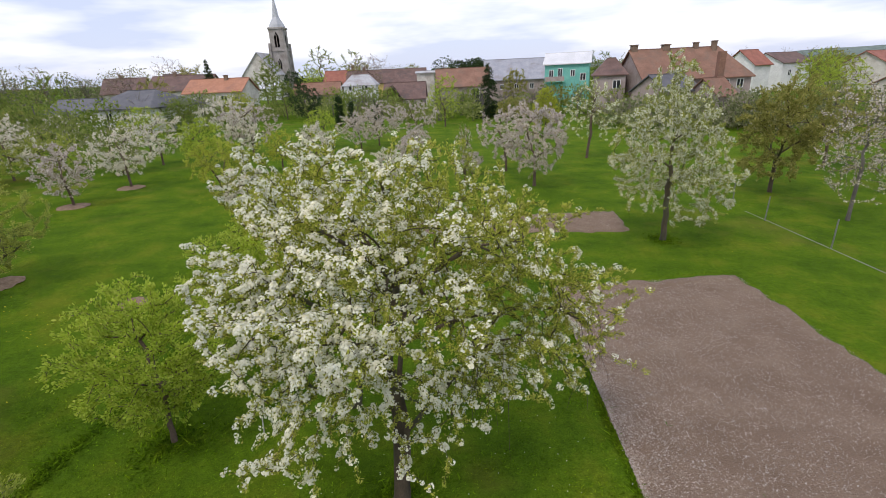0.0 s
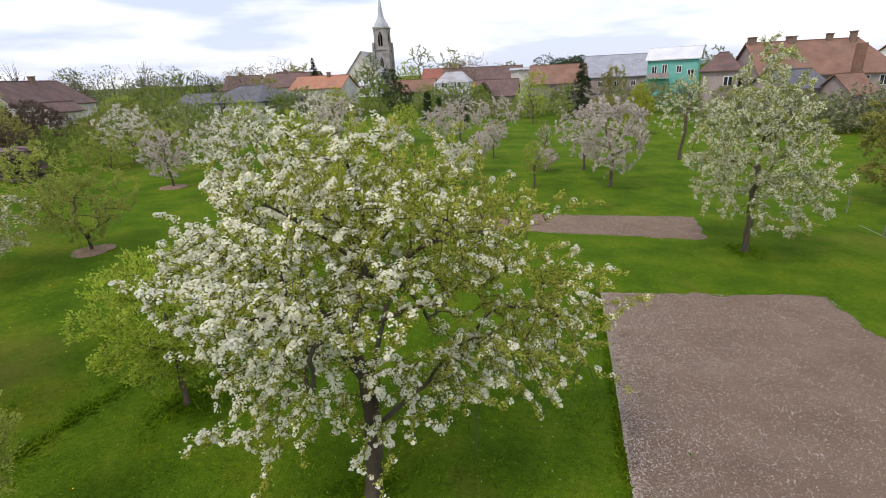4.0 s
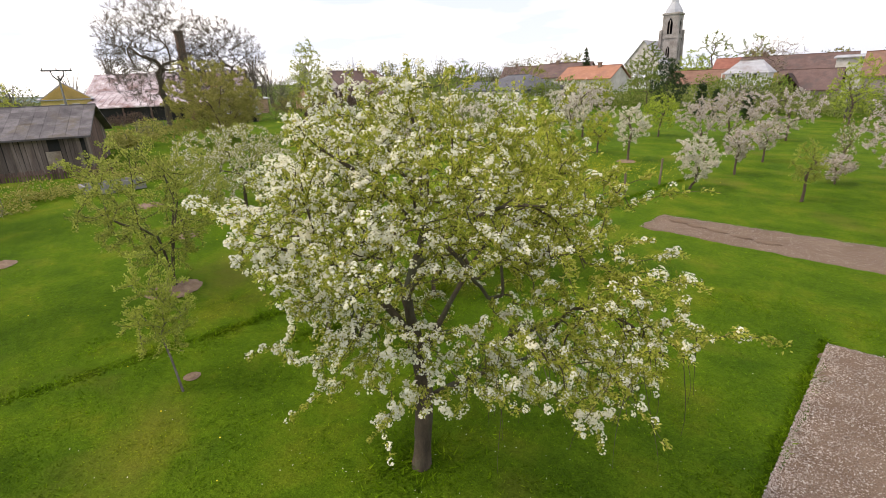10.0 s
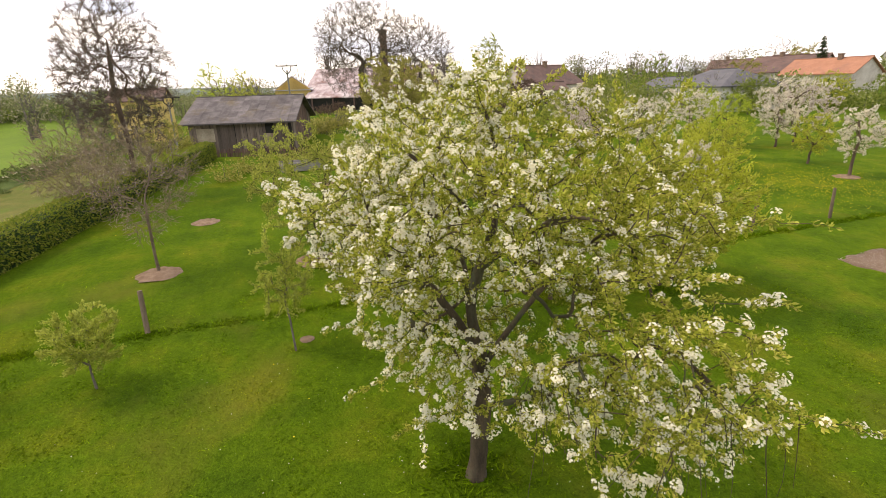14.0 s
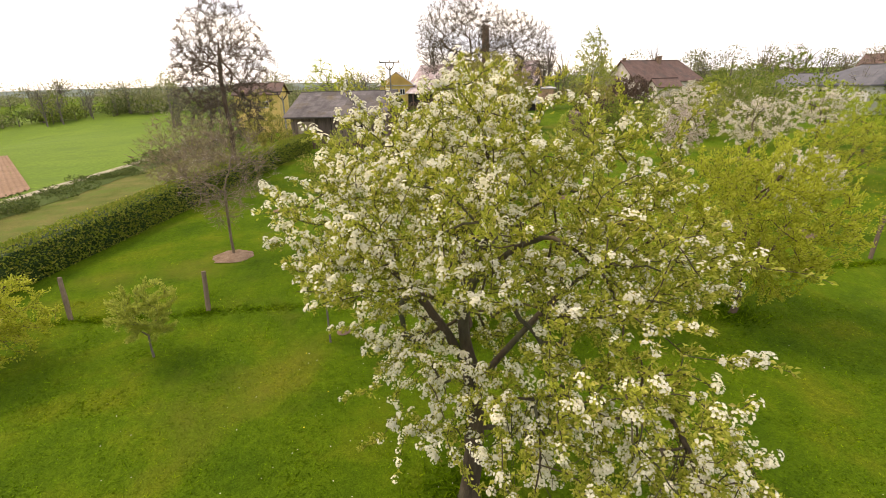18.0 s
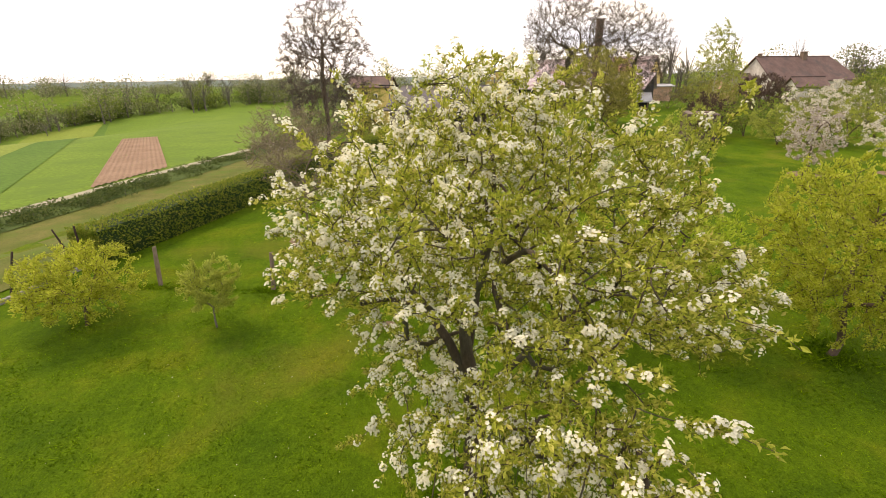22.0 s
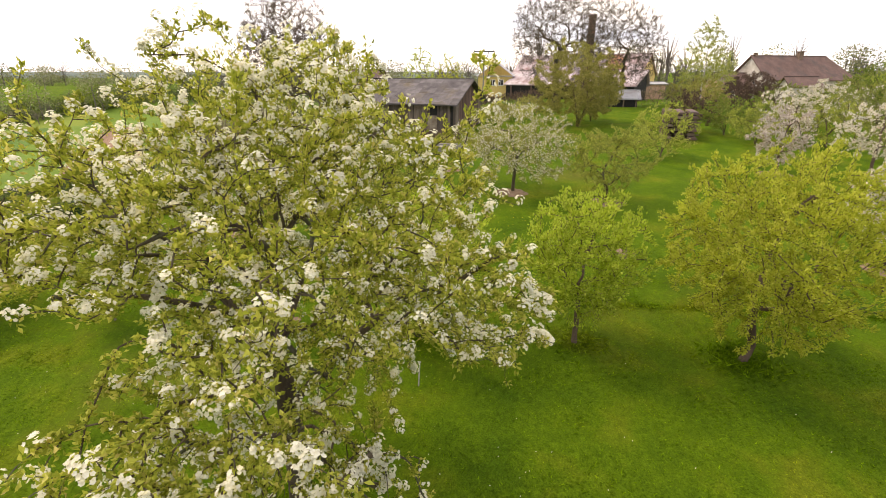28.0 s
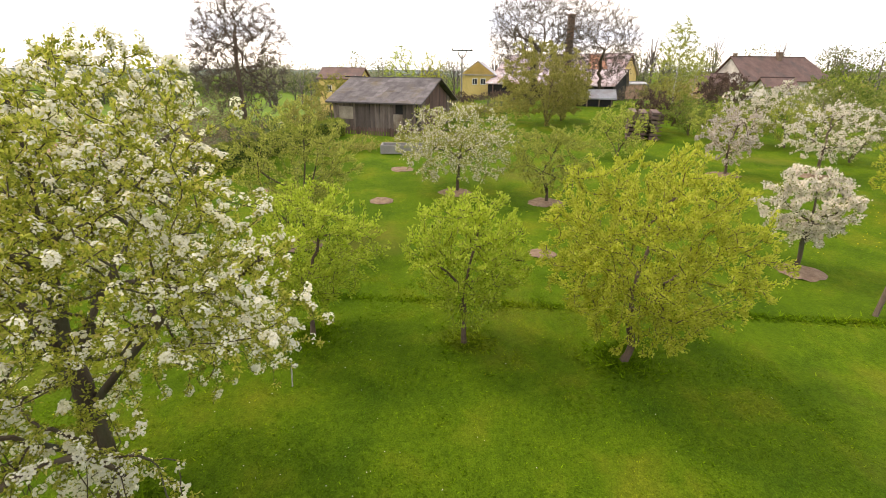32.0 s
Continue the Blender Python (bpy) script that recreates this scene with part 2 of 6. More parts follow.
M_VERGE = surface("dark_verge", (0.05, 0.085, 0.022), (0.09, 0.13, 0.035), 0.8, 12, 0.95, 0.9, dist=0.08, spec=0.1)
M_TRACK = surface("field_track", (0.30, 0.28, 0.20), (0.40, 0.37, 0.28), 0.6, 10, 0.95, 0.4, dirt=(0.18, 0.2, 0.08), spec=0.1)
M_FIELD = surface("young_cereal_field", (0.10, 0.18, 0.020), (0.138, 0.222, 0.028), 0.06, 3, 0.9, 0.4, dirt=(0.095, 0.165, 0.024), dist=0.04, spec=0.1)
M_FIELD2 = surface("darker_cereal_field", (0.062, 0.135, 0.018), (0.088, 0.17, 0.025), 0.08, 3, 0.9, 0.4, dist=0.04, spec=0.1)
M_FIELD3 = surface("yellowish_field", (0.16, 0.22, 0.035), (0.20, 0.255, 0.045), 0.08, 3, 0.9, 0.4, dist=0.04, spec=0.1)
M_PLOUGH = surface("ploughed_soil", (0.25, 0.165, 0.11), (0.33, 0.225, 0.155), 0.5, 9, 0.97, 0.9, dist=0.05, spec=0.1)
M_POST = surface("weathered_post_wood", (0.12, 0.088, 0.062), (0.23, 0.175, 0.13), 3, 40, 0.95, 0.6, (1, 1, 0.15), per_object=0.2)
M_LIMEWASH = surface("worn_limewash", (0.30, 0.26, 0.20), (0.44, 0.39, 0.31), 2.0, 20, 0.93, 0.3, dirt=(0.2, 0.15, 0.11))
M_PLANK = surface("weathered_planks", (0.085, 0.066, 0.056), (0.22, 0.18, 0.155), 2.5, 30, 0.93, 0.5, (1, 1, 0.12), dirt=(0.12, 0.07, 0.05), per_object=0.35)
M_PLANK_RED = surface("reddish_pickets", (0.10, 0.06, 0.05), (0.18, 0.115, 0.10), 3, 30, 0.93, 0.5, (1, 1, 0.12), per_object=0.3)
M_SHINGLE = surface("grey_shed_roofing", (0.095, 0.088, 0.09), (0.185, 0.172, 0.175), 1.5, 20, 0.9, 0.7, dirt=(0.12, 0.10, 0.072), per_object=0.22, spec=0.2)
M_RUST = surface("rusty_sheet_roof", (0.30, 0.205, 0.205), (0.68, 0.62, 0.64), 0.55, 4, 0.7, 0.3, dirt=(0.21, 0.11, 0.095))
M_TIN = surface("grey_sheet_roof", (0.34, 0.35, 0.37), (0.46, 0.47, 0.49), 0.7, 8, 0.6, 0.2, dirt=(0.28, 0.25, 0.24))
M_TILE_BROWN = surface("brown_roof_tiles", (0.12, 0.072, 0.061), (0.175, 0.112, 0.098), 0.8, 9, 0.9, 0.5, dirt=(0.09, 0.068, 0.062))
M_TILE_RED = surface("red_roof_tiles", (0.26, 0.095, 0.068), (0.34, 0.135, 0.095), 0.8, 9, 0.9, 0.5, dirt=(0.2, 0.085, 0.06))
M_TILE_ORANGE = surface("orange_roof_tiles", (0.35, 0.16, 0.095), (0.44, 0.21, 0.13), 0.8, 9, 0.9, 0.5, dirt=(0.29, 0.145, 0.1))
M_TILE_OLD = surface("old_patched_roof_tiles", (0.19, 0.098, 0.066), (0.27, 0.15, 0.105), 0.7, 7, 0.9, 0.5, dirt=(0.17, 0.115, 0.085))
M_SLATE = surface("dark_slate_roof", (0.085, 0.087, 0.10), (0.135, 0.137, 0.15), 1.0, 10, 0.8, 0.3)
M_SLATE_LIGHT = surface("pale_slate_roof", (0.27, 0.285, 0.33), (0.36, 0.37, 0.41), 0.8, 10, 0.75, 0.3, dirt=(0.24, 0.23, 0.24))
M_WHITE_ROOF = surface("whitish_sheet_roof", (0.58, 0.60, 0.62), (0.72, 0.73, 0.75), 0.5, 8, 0.6, 0.2)
M_PLASTER = surface("pale_plaster", (0.55, 0.52, 0.47), (0.69, 0.66, 0.61), 0.9, 14, 0.92, 0.2, dirt=(0.40, 0.36, 0.31))
M_WHITE = surface("white_plaster", (0.66, 0.66, 0.65), (0.78, 0.78, 0.77), 0.9, 14, 0.9, 0.2)
M_TURQ = surface("turquoise_plaster", (0.135, 0.44, 0.38), (0.19, 0.54, 0.46), 0.7, 14, 0.9, 0.2)
M_YELLOW = surface("ochre_plaster", (0.66, 0.49, 0.17), (0.74, 0.56, 0.22), 0.7, 14, 0.9, 0.2)
M_PINK = surface("salmon_plaster", (0.58, 0.36, 0.26), (0.66, 0.43, 0.32), 0.7, 14, 0.9, 0.2)
M_GREYWALL = surface("grey_rose_plaster", (0.33, 0.27, 0.25), (0.43, 0.36, 0.34), 0.7, 12, 0.92, 0.2, dirt=(0.25, 0.19, 0.17))
M_BRICK = surface("dark_brick", (0.15, 0.105, 0.075), (0.24, 0.165, 0.12), 1.2, 12, 0.92, 0.4)
M_STONE = surface("church_stone", (0.27, 0.25, 0.235), (0.41, 0.385, 0.36), 0.5, 8, 0.92, 0.3, dirt=(0.2, 0.17, 0.15))
M_LEAD = surface("pale_lead_spire", (0.38, 0.40, 0.43), (0.5, 0.52, 0.55), 0.6, 8, 0.6, 0.2)
M_CONCRETE = surface("grey_concrete", (0.20, 0.195, 0.18), (0.31, 0.30, 0.28), 1.5, 25, 0.93, 0.3)
# near-black paint for the shade inside openings; also colours small dark fittings
M_DARK = surface("interior_shade_and_fittings", (0.012, 0.012, 0.012), (0.02, 0.019, 0.018), 2, 20, 0.9, 0.1)
M_RUST_POST = surface("rusty_dark_metal", (0.035, 0.026, 0.022), (0.08, 0.05, 0.04), 6, 60, 0.8, 0.4, metal=0.3)
M_STEEL = surface("galvanised_wire", (0.22, 0.22, 0.22), (0.32, 0.32, 0.32), 3, 30, 0.5, 0.1, metal=0.6)
# aerial haze is painted in as a greyed, bluish tone
M_HILL = surface("hazed_distant_hill", (0.13, 0.17, 0.15), (0.18, 0.225, 0.20), 0.01, 0.06, 1.0, 0.0, dirt=(0.10, 0.14, 0.13), spec=0.1)


def glass_material():
    m, n, l, p = material("window_glass")
    p.inputs["Base Color"].default_value = (0.03, 0.035, 0.04, 1)
    p.inputs["Roughness"].default_value = 0.12
    return m


M_GLASS = glass_material()


# ---- building blocks ----
def mesh_of(name, verts, faces, mat=None, smooth=False):
    """A mesh from an array of points and one of faces, all with the same number of corners."""
    verts, faces = np.asarray(verts, np.float32), np.asarray(faces, np.int32)
    me = bpy.data.meshes.new(name)
    me.vertices.add(len(verts))
    me.vertices.foreach_set("co", verts.ravel())
    k = faces.shape[1]
    me.loops.add(faces.size)
    me.loops.foreach_set("vertex_index", faces.ravel())
    me.polygons.add(len(faces))
    me.polygons.foreach_set("loop_start", np.arange(0, faces.size, k, dtype=np.int32))
    me.polygons.foreach_set("use_smooth", np.full(len(faces), smooth))
    me.update(calc_edges=True)
    if mat:
        me.materials.append(mat)
    return me


def part(name, data, mat, parent, label="", at=(0, 0, 0)):
    """Links a bmesh or a mesh as one object under a thing or a part."""
    if isinstance(data, bmesh.types.BMesh):
        me = bpy.data.meshes.new(name)
        data.to_mesh(me)
        data.free()
        me.materials.append(mat)
        data = me
    ob = new(name, data)
    ob.location = at
    ob.parent = parent
    return tagged(ob, label)


def thing(name, loc, label, category, group="", kind="", turn=0.0):
    ob = new(name)
    ob.location, ob.rotation_euler = loc, (0, 0, turn)
    ob.empty_display_size = 0.2
    return tagged(ob, label, category, group, kind)


def box(bm, x0, x1, y0, y1, z0, z1, bevel=0.0):
    r = bmesh.ops.create_cube(bm, size=1.0)
    for v in r["verts"]:
        v.co = ((x0 + x1) / 2 + v.co.x * (x1 - x0), (y0 + y1) / 2 + v.co.y * (y1 - y0), (z0 + z1) / 2 + v.co.z * (z1 - z0))
    if bevel:
        es = {e for v in r["verts"] for e in v.link_edges}
        bmesh.ops.bevel(bm, geom=list(es), offset=bevel, segments=1, affect="EDGES")
    return bm


def boxed(*a, bevel=0.0):
    return box(bmesh.new(), *a, bevel=bevel)


def smoothstep(a, b, x):
    s = np.clip((np.asarray(x, float) - a) / (b - a), 0, 1)
    return s * s * (3 - 2 * s)


# the boundary between the orchard and the fields: a hedge on a line that runs west-north-west
HEDGE_A, HEDGE_U = np.array([-9.4, -4.27]), np.array([-0.936, 0.352])
HEDGE_N = np.array([-0.352, -0.936])  # to the fields


def past_hedge(x, y):
    return (np.asarray(x) - HEDGE_A[0]) * HEDGE_N[0] + (np.asarray(y) - HEDGE_A[1]) * HEDGE_N[1]


def gz(x, y):
    """Height of the ground: the orchard rises gently to the west; the fields lie lower."""
    x, y = np.asarray(x, float), np.asarray(y, float)
    z = -0.0384 * np.clip(x, -50, 60)
    z = z * (1 - smoothstep(38, 70, y) * (x > 0))
    s = past_hedge(x, y)
    low = smoothstep(2.5, 9.0, s) * smoothstep(8, -2, x)
    z = z * (1 - low) + (-1.0) * low
    fa, fb = (x + 21.6) * -0.88 + (y + 20.8) * 0.475, (x + 21.6) * -0.475 + (y + 20.8) * -0.88
    z = z + np.clip((fa - 68) * 0.12, -5.0, 2.0) * smoothstep(32, 68, fb)
    far = np.hypot(x, y)
    z = z + 7.0 * smoothstep(170, 420, far) * smoothstep(-60, 60, y + 0.4 * x)
    return z


def ground_at(x, y, dz=0.0):
    return (x, y, float(gz(x, y)) + dz)


# ---- trees ----
def bezier(p, q, a, b, n):
    t = np.linspace(0, 1, n + 1)[:, None]
    return (1 - t) ** 3 * p + 3 * (1 - t) ** 2 * t * a + 3 * (1 - t) * t**2 * b + t**3 * q


class Skeleton:
    """Branches that grow one after another, each from the best place of those before it towards its own target."""

    def __init__(self, rng):
        self.rng, self.paths, self.nodes, self.dirs, self.owner = rng, [], np.zeros((0, 3)), np.zeros((0, 3)), np.zeros((0, 2), int)

    def add(self, pts, parent=(-1, 0), grow=True):
        pts = np.asarray(pts, float)
        d = np.gradient(pts, axis=0)
        d /= np.linalg.norm(d, axis=1, keepdims=True) + 1e-9
        i = len(self.paths)
        self.paths.append((pts, parent))
        k = slice(1, None) if parent[0] >= 0 else slice(0, None)
        idx = np.arange(len(pts))[k]
        if grow:
            self.nodes = np.vstack([self.nodes, pts[k]])
            self.dirs = np.vstack([self.dirs, d[k]])
            self.owner = np.vstack([self.owner, np.stack([np.full(len(idx), i), idx], 1)])
        return i

    def reach(self, q, droop=0.0, low=0.0, step=0.12, wobble=0.02, grow=True):
        q = np.asarray(q, float)
        off = q - self.nodes
        dist = np.linalg.norm(off, axis=1)
        cos = (off * self.dirs).sum(1) / (dist + 1e-9)
        cost = dist * (1.55 - 0.55 * cos) + 1e3 * (self.nodes[:, 2] < low) + 1e3 * (dist < 0.03)
        k = int(np.argmin(cost))
        p, d, L = self.nodes[k], self.dirs[k], dist[k]
        end = off[k] / L + np.array([0, 0, -droop])
        end /= np.linalg.norm(end)
        n = int(np.clip(L / step, 2, 14))
        pts = bezier(p, q, p + d * L * 0.26, q - end * L * 0.33, n)
        pts[1:-1] += self.rng.normal(0, wobble * L, (n - 1, 3)) if n > 1 else 0
        return self.add(pts, tuple(self.owner[k]), grow)

    def radii(self, tip, power, base):  # pipe model
        load = [np.zeros(len(p)) for p, _ in self.paths]
        for i in range(len(self.paths) - 1, -1, -1):
            pts, (pi, pj) = self.paths[i]
            load[i] += 1.0
            load[i] = np.cumsum(load[i][::-1])[::-1] - np.arange(len(pts) - 1, -1, -1)
            if pi >= 0:
                load[pi][pj] += load[i][0]
        out, top = [], load[0][0]
        for (pts, _), w in zip(self.paths, load):
            r = tip + (base - tip) * (w / top) ** power
            fade = np.linspace(1, 0.45, len(pts)) if w[0] < 3 else 1.0
            out.append(r * fade)
        return out


def tubes(paths, radii, sides=None):
    """One mesh of tapered tubes."""
    V, Fq, base = [], [], 0
    for pts, r in zip(paths, radii):
        k = sides or (9 if r[0] > 0.06 else 6 if r[0] > 0.02 else 4 if r[0] > 0.008 else 3)
        d = np.gradient(pts, axis=0)
        d /= np.linalg.norm(d, axis=1, keepdims=True) + 1e-9
        ref = np.array([0.31, 0.87, 0.38]) if abs(d[0] @ [0.31, 0.87, 0.38]) < 0.9 else np.array([0.9, 0.1, -0.4])
        a = np.cross(d, ref)
        a /= np.linalg.norm(a, axis=1, keepdims=True) + 1e-9
        b = np.cross(d, a)
        ang = np.linspace(0, 2 * np.pi, k, endpoint=False)
        ring = pts[:, None] + (a[:, None] * np.cos(ang)[:, None] + b[:, None] * np.sin(ang)[:, None]) * r[:, None, None]
        n = len(pts)
        V.append(ring.reshape(-1, 3))
        i, j = np.meshgrid(np.arange(n - 1), np.arange(k), indexing="ij")
        jn = (j + 1) % k
        Fq.append(base + np.stack([i * k + j, i * k + jn, (i + 1) * k + jn, (i + 1) * k + j], -1).reshape(-1, 4))
        base += n * k
    return np.vstack(V), np.vstack(Fq)


def unit(v):
    return v / (np.linalg.norm(v, axis=-1, keepdims=True) + 1e-9)


def leaf_cards(rng, where, axis, size, width=0.5, fold=0.18):
    """Leaves, each a folded pointed blade of four corners."""
    n = len(where)
    size = np.broadcast_to(size, (n,))[:, None]
    a = unit(axis)
    s = unit(np.cross(a, rng.normal(size=(n, 3))))
    up = np.cross(s, a)
    V = np.stack([where, where + a * size * 0.5 + s * size * width * 0.5 + up * size * fold, where + a * size, where + a * size * 0.5 - s * size * width * 0.5 + up * size * fold], 1)
    return V.reshape(-1, 3), np.arange(4 * n).reshape(-1, 4)


def star_flowers(rng, where, normal, size):
    """Open flowers with five rounded petals in a shallow cup."""
    n = len(where)
    size = np.broadcast_to(size, (n,))[:, None, None]
    nn = unit(normal)
    a = unit(np.cross(nn, rng.normal(size=(n, 3))))
    b = np.cross(nn, a)
    ang = np.arange(10) * np.pi / 5
    rr = np.tile([0.53, 0.40], 5)[:, None] * size
    rim = where[:, None] + (a[:, None] * np.cos(ang)[:, None] + b[:, None] * np.sin(ang)[:, None]) * rr + nn[:, None] * size * np.tile([0.20, 0.10], 5)[:, None]
    V = np.concatenate([where[:, None], rim], 1).reshape(-1, 3)
    f = np.array([[0, 1 + i, 1 + (i + 1) % 10] for i in range(10)])
    return V, (np.arange(n)[:, None, None] * 11 + f).reshape(-1, 3)


def flower_cards(rng, where, normal, size):
    """Open flowers: a shallow five-petalled cup."""
    n = len(where)
    size = np.broadcast_to(size, (n,))[:, None, None]
    nn = unit(normal)
    a = unit(np.cross(nn, rng.normal(size=(n, 3))))
    b = np.cross(nn, a)
    ang = np.arange(5) * 2 * np.pi / 5
    rim = where[:, None] + (a[:, None] * np.cos(ang)[:, None] + b[:, None] * np.sin(ang)[:, None]) * size * 0.5 + nn[:, None] * size * 0.16
    V = np.concatenate([where[:, None], rim], 1).reshape(-1, 3)
    f = np.array([[0, 1 + i, 1 + (i + 1) % 5] for i in range(5)])
    return V, (np.arange(n)[:, None, None] * 6 + f).reshape(-1, 3)


def along(paths, radii, rng, spacing, thin, skip=0.0):
    """Places along the thin branches, with the branch's direction."""
    P, D = [], []
    for pts, r in zip(paths, radii):
        seg = np.diff(pts, axis=0)
        ln = np.linalg.norm(seg, axis=1)
        for i in range(len(seg)):
            if r[i] > thin or (i < skip * len(seg)):
                continue
            m = rng.poisson(ln[i] / spacing)
            if m:
                t = rng.random((m, 1))
                P.append(pts[i] + seg[i] * t)
                D.append(np.repeat(seg[i][None] / (ln[i] + 1e-9), m, 0))
    return np.vstack(P), np.vstack(D)


def crown_targets(rng, n, c, rad, inner=0.35, bottom=-1.0, lumps=0.22):
    """Places in a lumpy crown, more of them towards its outside."""
    u = unit(rng.normal(size=(n * 2, 3)))
    u = u[u[:, 2] > bottom][:n]
    lob = np.ones(len(u))
    for _ in range(7):
        lob += lumps * np.maximum(0, u @ unit(rng.normal(size=3)) - 0.55) * 2.0 - lumps * 0.6 * np.maximum(0, u @ unit(rng.normal(size=3)) - 0.6) * 2.0
    r = (inner + (1 - inner) * rng.random(len(u)) ** 0.55) * lob
    return np.asarray(c) + u * r[:, None] * np.asarray(rad), r


def tree(name, label, x, y, h, w, style, trunk=None, trunk_r=None, seed=1, group="orchard trees", category="fruit tree", lean=(0, 0), density=1.0, clear=0.16, flat=1.0, stems=1, detail=1.0, vase=0.0, leader=0.0, cone=0.0):
    """One tree: a forked trunk with limbs and twigs, its leaves, and its blossom where it has any."""
    rng = np.random.default_rng(seed)
    root = thing(name, ground_at(x, y, -0.03), label, category, group)
    low = h * clear
    cz, rz = (h + low * 0.75) / 2, (h - low * 0.75) / 2
    sk = Skeleton(rng)
    top = np.array([lean[0], lean[1], low])
    tr = np.array([top * 0, top * 0.5 + rng.normal(0, 0.02, 3) * [1, 1, 0], top, top + [0, 0, rz * 0.35] + rng.normal(0, 0.06, 3)])
    if leader:
        k = np.linspace(0, 1, 12)[:, None]
        tr = top * [1, 1, 0] * k + [0, 0, h * leader] * k + rng.normal(0, 0.012 * h, (12, 3)) * [1, 1, 0] * k
    sk.add(tr)
    for k in range(1, stems):
        e = top + np.array([rng.normal(0, w * 0.2), rng.normal(0, w * 0.2), h * 0.45])
        sk.add(bezier(np.zeros(3), e, e * [0.15, 0.15, 0.4], e * [0.7, 0.7, 0.8], 6), (0, 0))
    n = int(st_n[style] * detail)
    q, r = crown_targets(rng, n, (lean[0], lean[1], cz), (w / 2, w / 2, rz * flat), st_inner[style], -0.92, 0.05 if style in ("lime", "yellow", "sapling") else 0.13)
    if vase:
        f = np.clip((q[:, 2] - low * 0.8) / (cz + rz * 0.1 - low * 0.8), 0.3, 1.0) ** vase
        q[:, :2] = np.array(lean) + (q[:, :2] - np.array(lean)) * f[:, None]
    if cone:  # widest low down, drawn in towards the top
        f = 1.12 - cone * np.clip((q[:, 2] - low) / (h - low), 0, 1) ** 1.3
        q[:, :2] = np.array(lean) + (q[:, :2] - np.array(lean)) * f[:, None]
    order = np.argsort(r + rng.random(len(r)) * 0.5)
    for k in range(26 if vase else 0):  # straight boughs that fan out from the trunk's top
        a, el = 2.4 * k, radians(28 + 58 * ((k * 0.618) % 1.0))
        e = top + np.array([math.cos(a) * math.cos(el) * w * 0.42, math.sin(a) * math.cos(el) * w * 0.42, math.sin(el) * (h - low) * 0.8])
        sk.reach(e, -0.35, low * 0.6, step=h * 0.05, wobble=0.015)
    for k in range(0 if vase else 8):
        a = 2.4 * k + rng.uniform(-0.3, 0.3)
        tilt = 0.35 + 0.75 * rng.random()
        e = top + np.array([math.cos(a) * tilt * w * 0.36, math.sin(a) * tilt * w * 0.36, (h - low) * (0.75 - 0.42 * tilt)])
        sk.reach(e, st_droop[style] * 0.4 - 0.3, low * 0.75, step=h * 0.05)
    for i in order:
        sk.reach(q[i], st_droop[style], low * 0.6, step=h * 0.045, wobble=0.012 if style in ("big", "maple") else 0.03)
    rad = sk.radii(0.0035 + 0.0006 * h, 0.78 if style in ("big", "maple", "pear") else 0.66, trunk_r or 0.014 * h + 0.018)
    rad[0][0] *= 1.25
    paths = [p for p, _ in sk.paths]
    far = math.hypot(x - 2, y - 4)
    V, Fq = tubes(paths, rad, 3 if far > 45 and h < 13 else None)
    part("trunk", mesh_of("trunk", V, Fq, trunk or M_BARK_BROWN, True), None, root)
    thin, grow = (1.0, 1.0) if far < 24 else (1.8, 1.28) if far < 48 else (2.2, 1.5) if far < 90 else (2.5, 1.8)
    for kind, mat, spacing, size, per in st_cover[style]:
        spacing, size = spacing * thin, size * grow
        P, D = along(paths, rad, rng, spacing / density, 0.011 + 0.0022 * h, 0.0)
        P = np.repeat(P, per, 0) + rng.normal(0, size * (0.1 if kind == "spray" else 0.55), (len(P) * per, 3))
        D = np.repeat(D, per, 0)
        out = unit(unit(P - [lean[0], lean[1], cz - rz * 0.5]) + rng.normal(0, 0.7, P.shape) + [0, 0, 0.25])
        s = size * (0.65 + 0.7 * rng.random(len(P)))
        if kind == "blossom":
            V, Fq = leaf_cards(rng, P - out * s[:, None] * 0.3, unit(out + rng.normal(0, 0.5, P.shape)), s, 0.95, 0.25)
            part("blossom", mesh_of("blossom", V, Fq, mat), None, root)
        elif kind == "spray":  # fine bare twigs at the ends of the branches
            V, Fq = leaf_cards(rng, P, unit(out + 1.2 * D + rng.normal(0, 0.35, P.shape)), s, 0.08)
            tagged(part("twig_spray", mesh_of("twig_spray", V, Fq, mat), None, root), kind="stuff")
        else:
            V, Fq = leaf_cards(rng, P, unit(out + 0.5 * D), s, 0.55)
            part("leaves", mesh_of("leaves", V, Fq, mat), None, root)
    return root


# cover: kind, material, spacing along a twig, size, pieces at each place
st_n = dict(mixed=300, sage=340, fresh=280, leafy=280, white=230, pink=230, lime=430, yellow=430, olive=260, bare=330, thicket=330, bud=260, pear=330, green=220, sapling=130, big=800, maple=800, dark=260, red=200, birch=260)
st_inner = dict(mixed=0.35, sage=0.35, fresh=0.35, leafy=0.35, white=0.35, pink=0.35, lime=0.25, yellow=0.25, olive=0.35, bare=0.35, thicket=0.2, bud=0.35, pear=0.35, green=0.3, sapling=0.2, big=0.35, maple=0.3, dark=0.4, red=0.3, birch=0.15)
st_droop = dict(mixed=0.25, sage=-0.25, fresh=-0.1, leafy=0.0, white=0.35, pink=0.2, lime=-0.5, yellow=-0.6, olive=0.0, bare=-0.1, thicket=-0.7, bud=0.1, pear=0.5, green=-0.1, sapling=-0.6, big=-0.4, maple=-0.3, dark=-0.3, red=-0.2, birch=1.0)
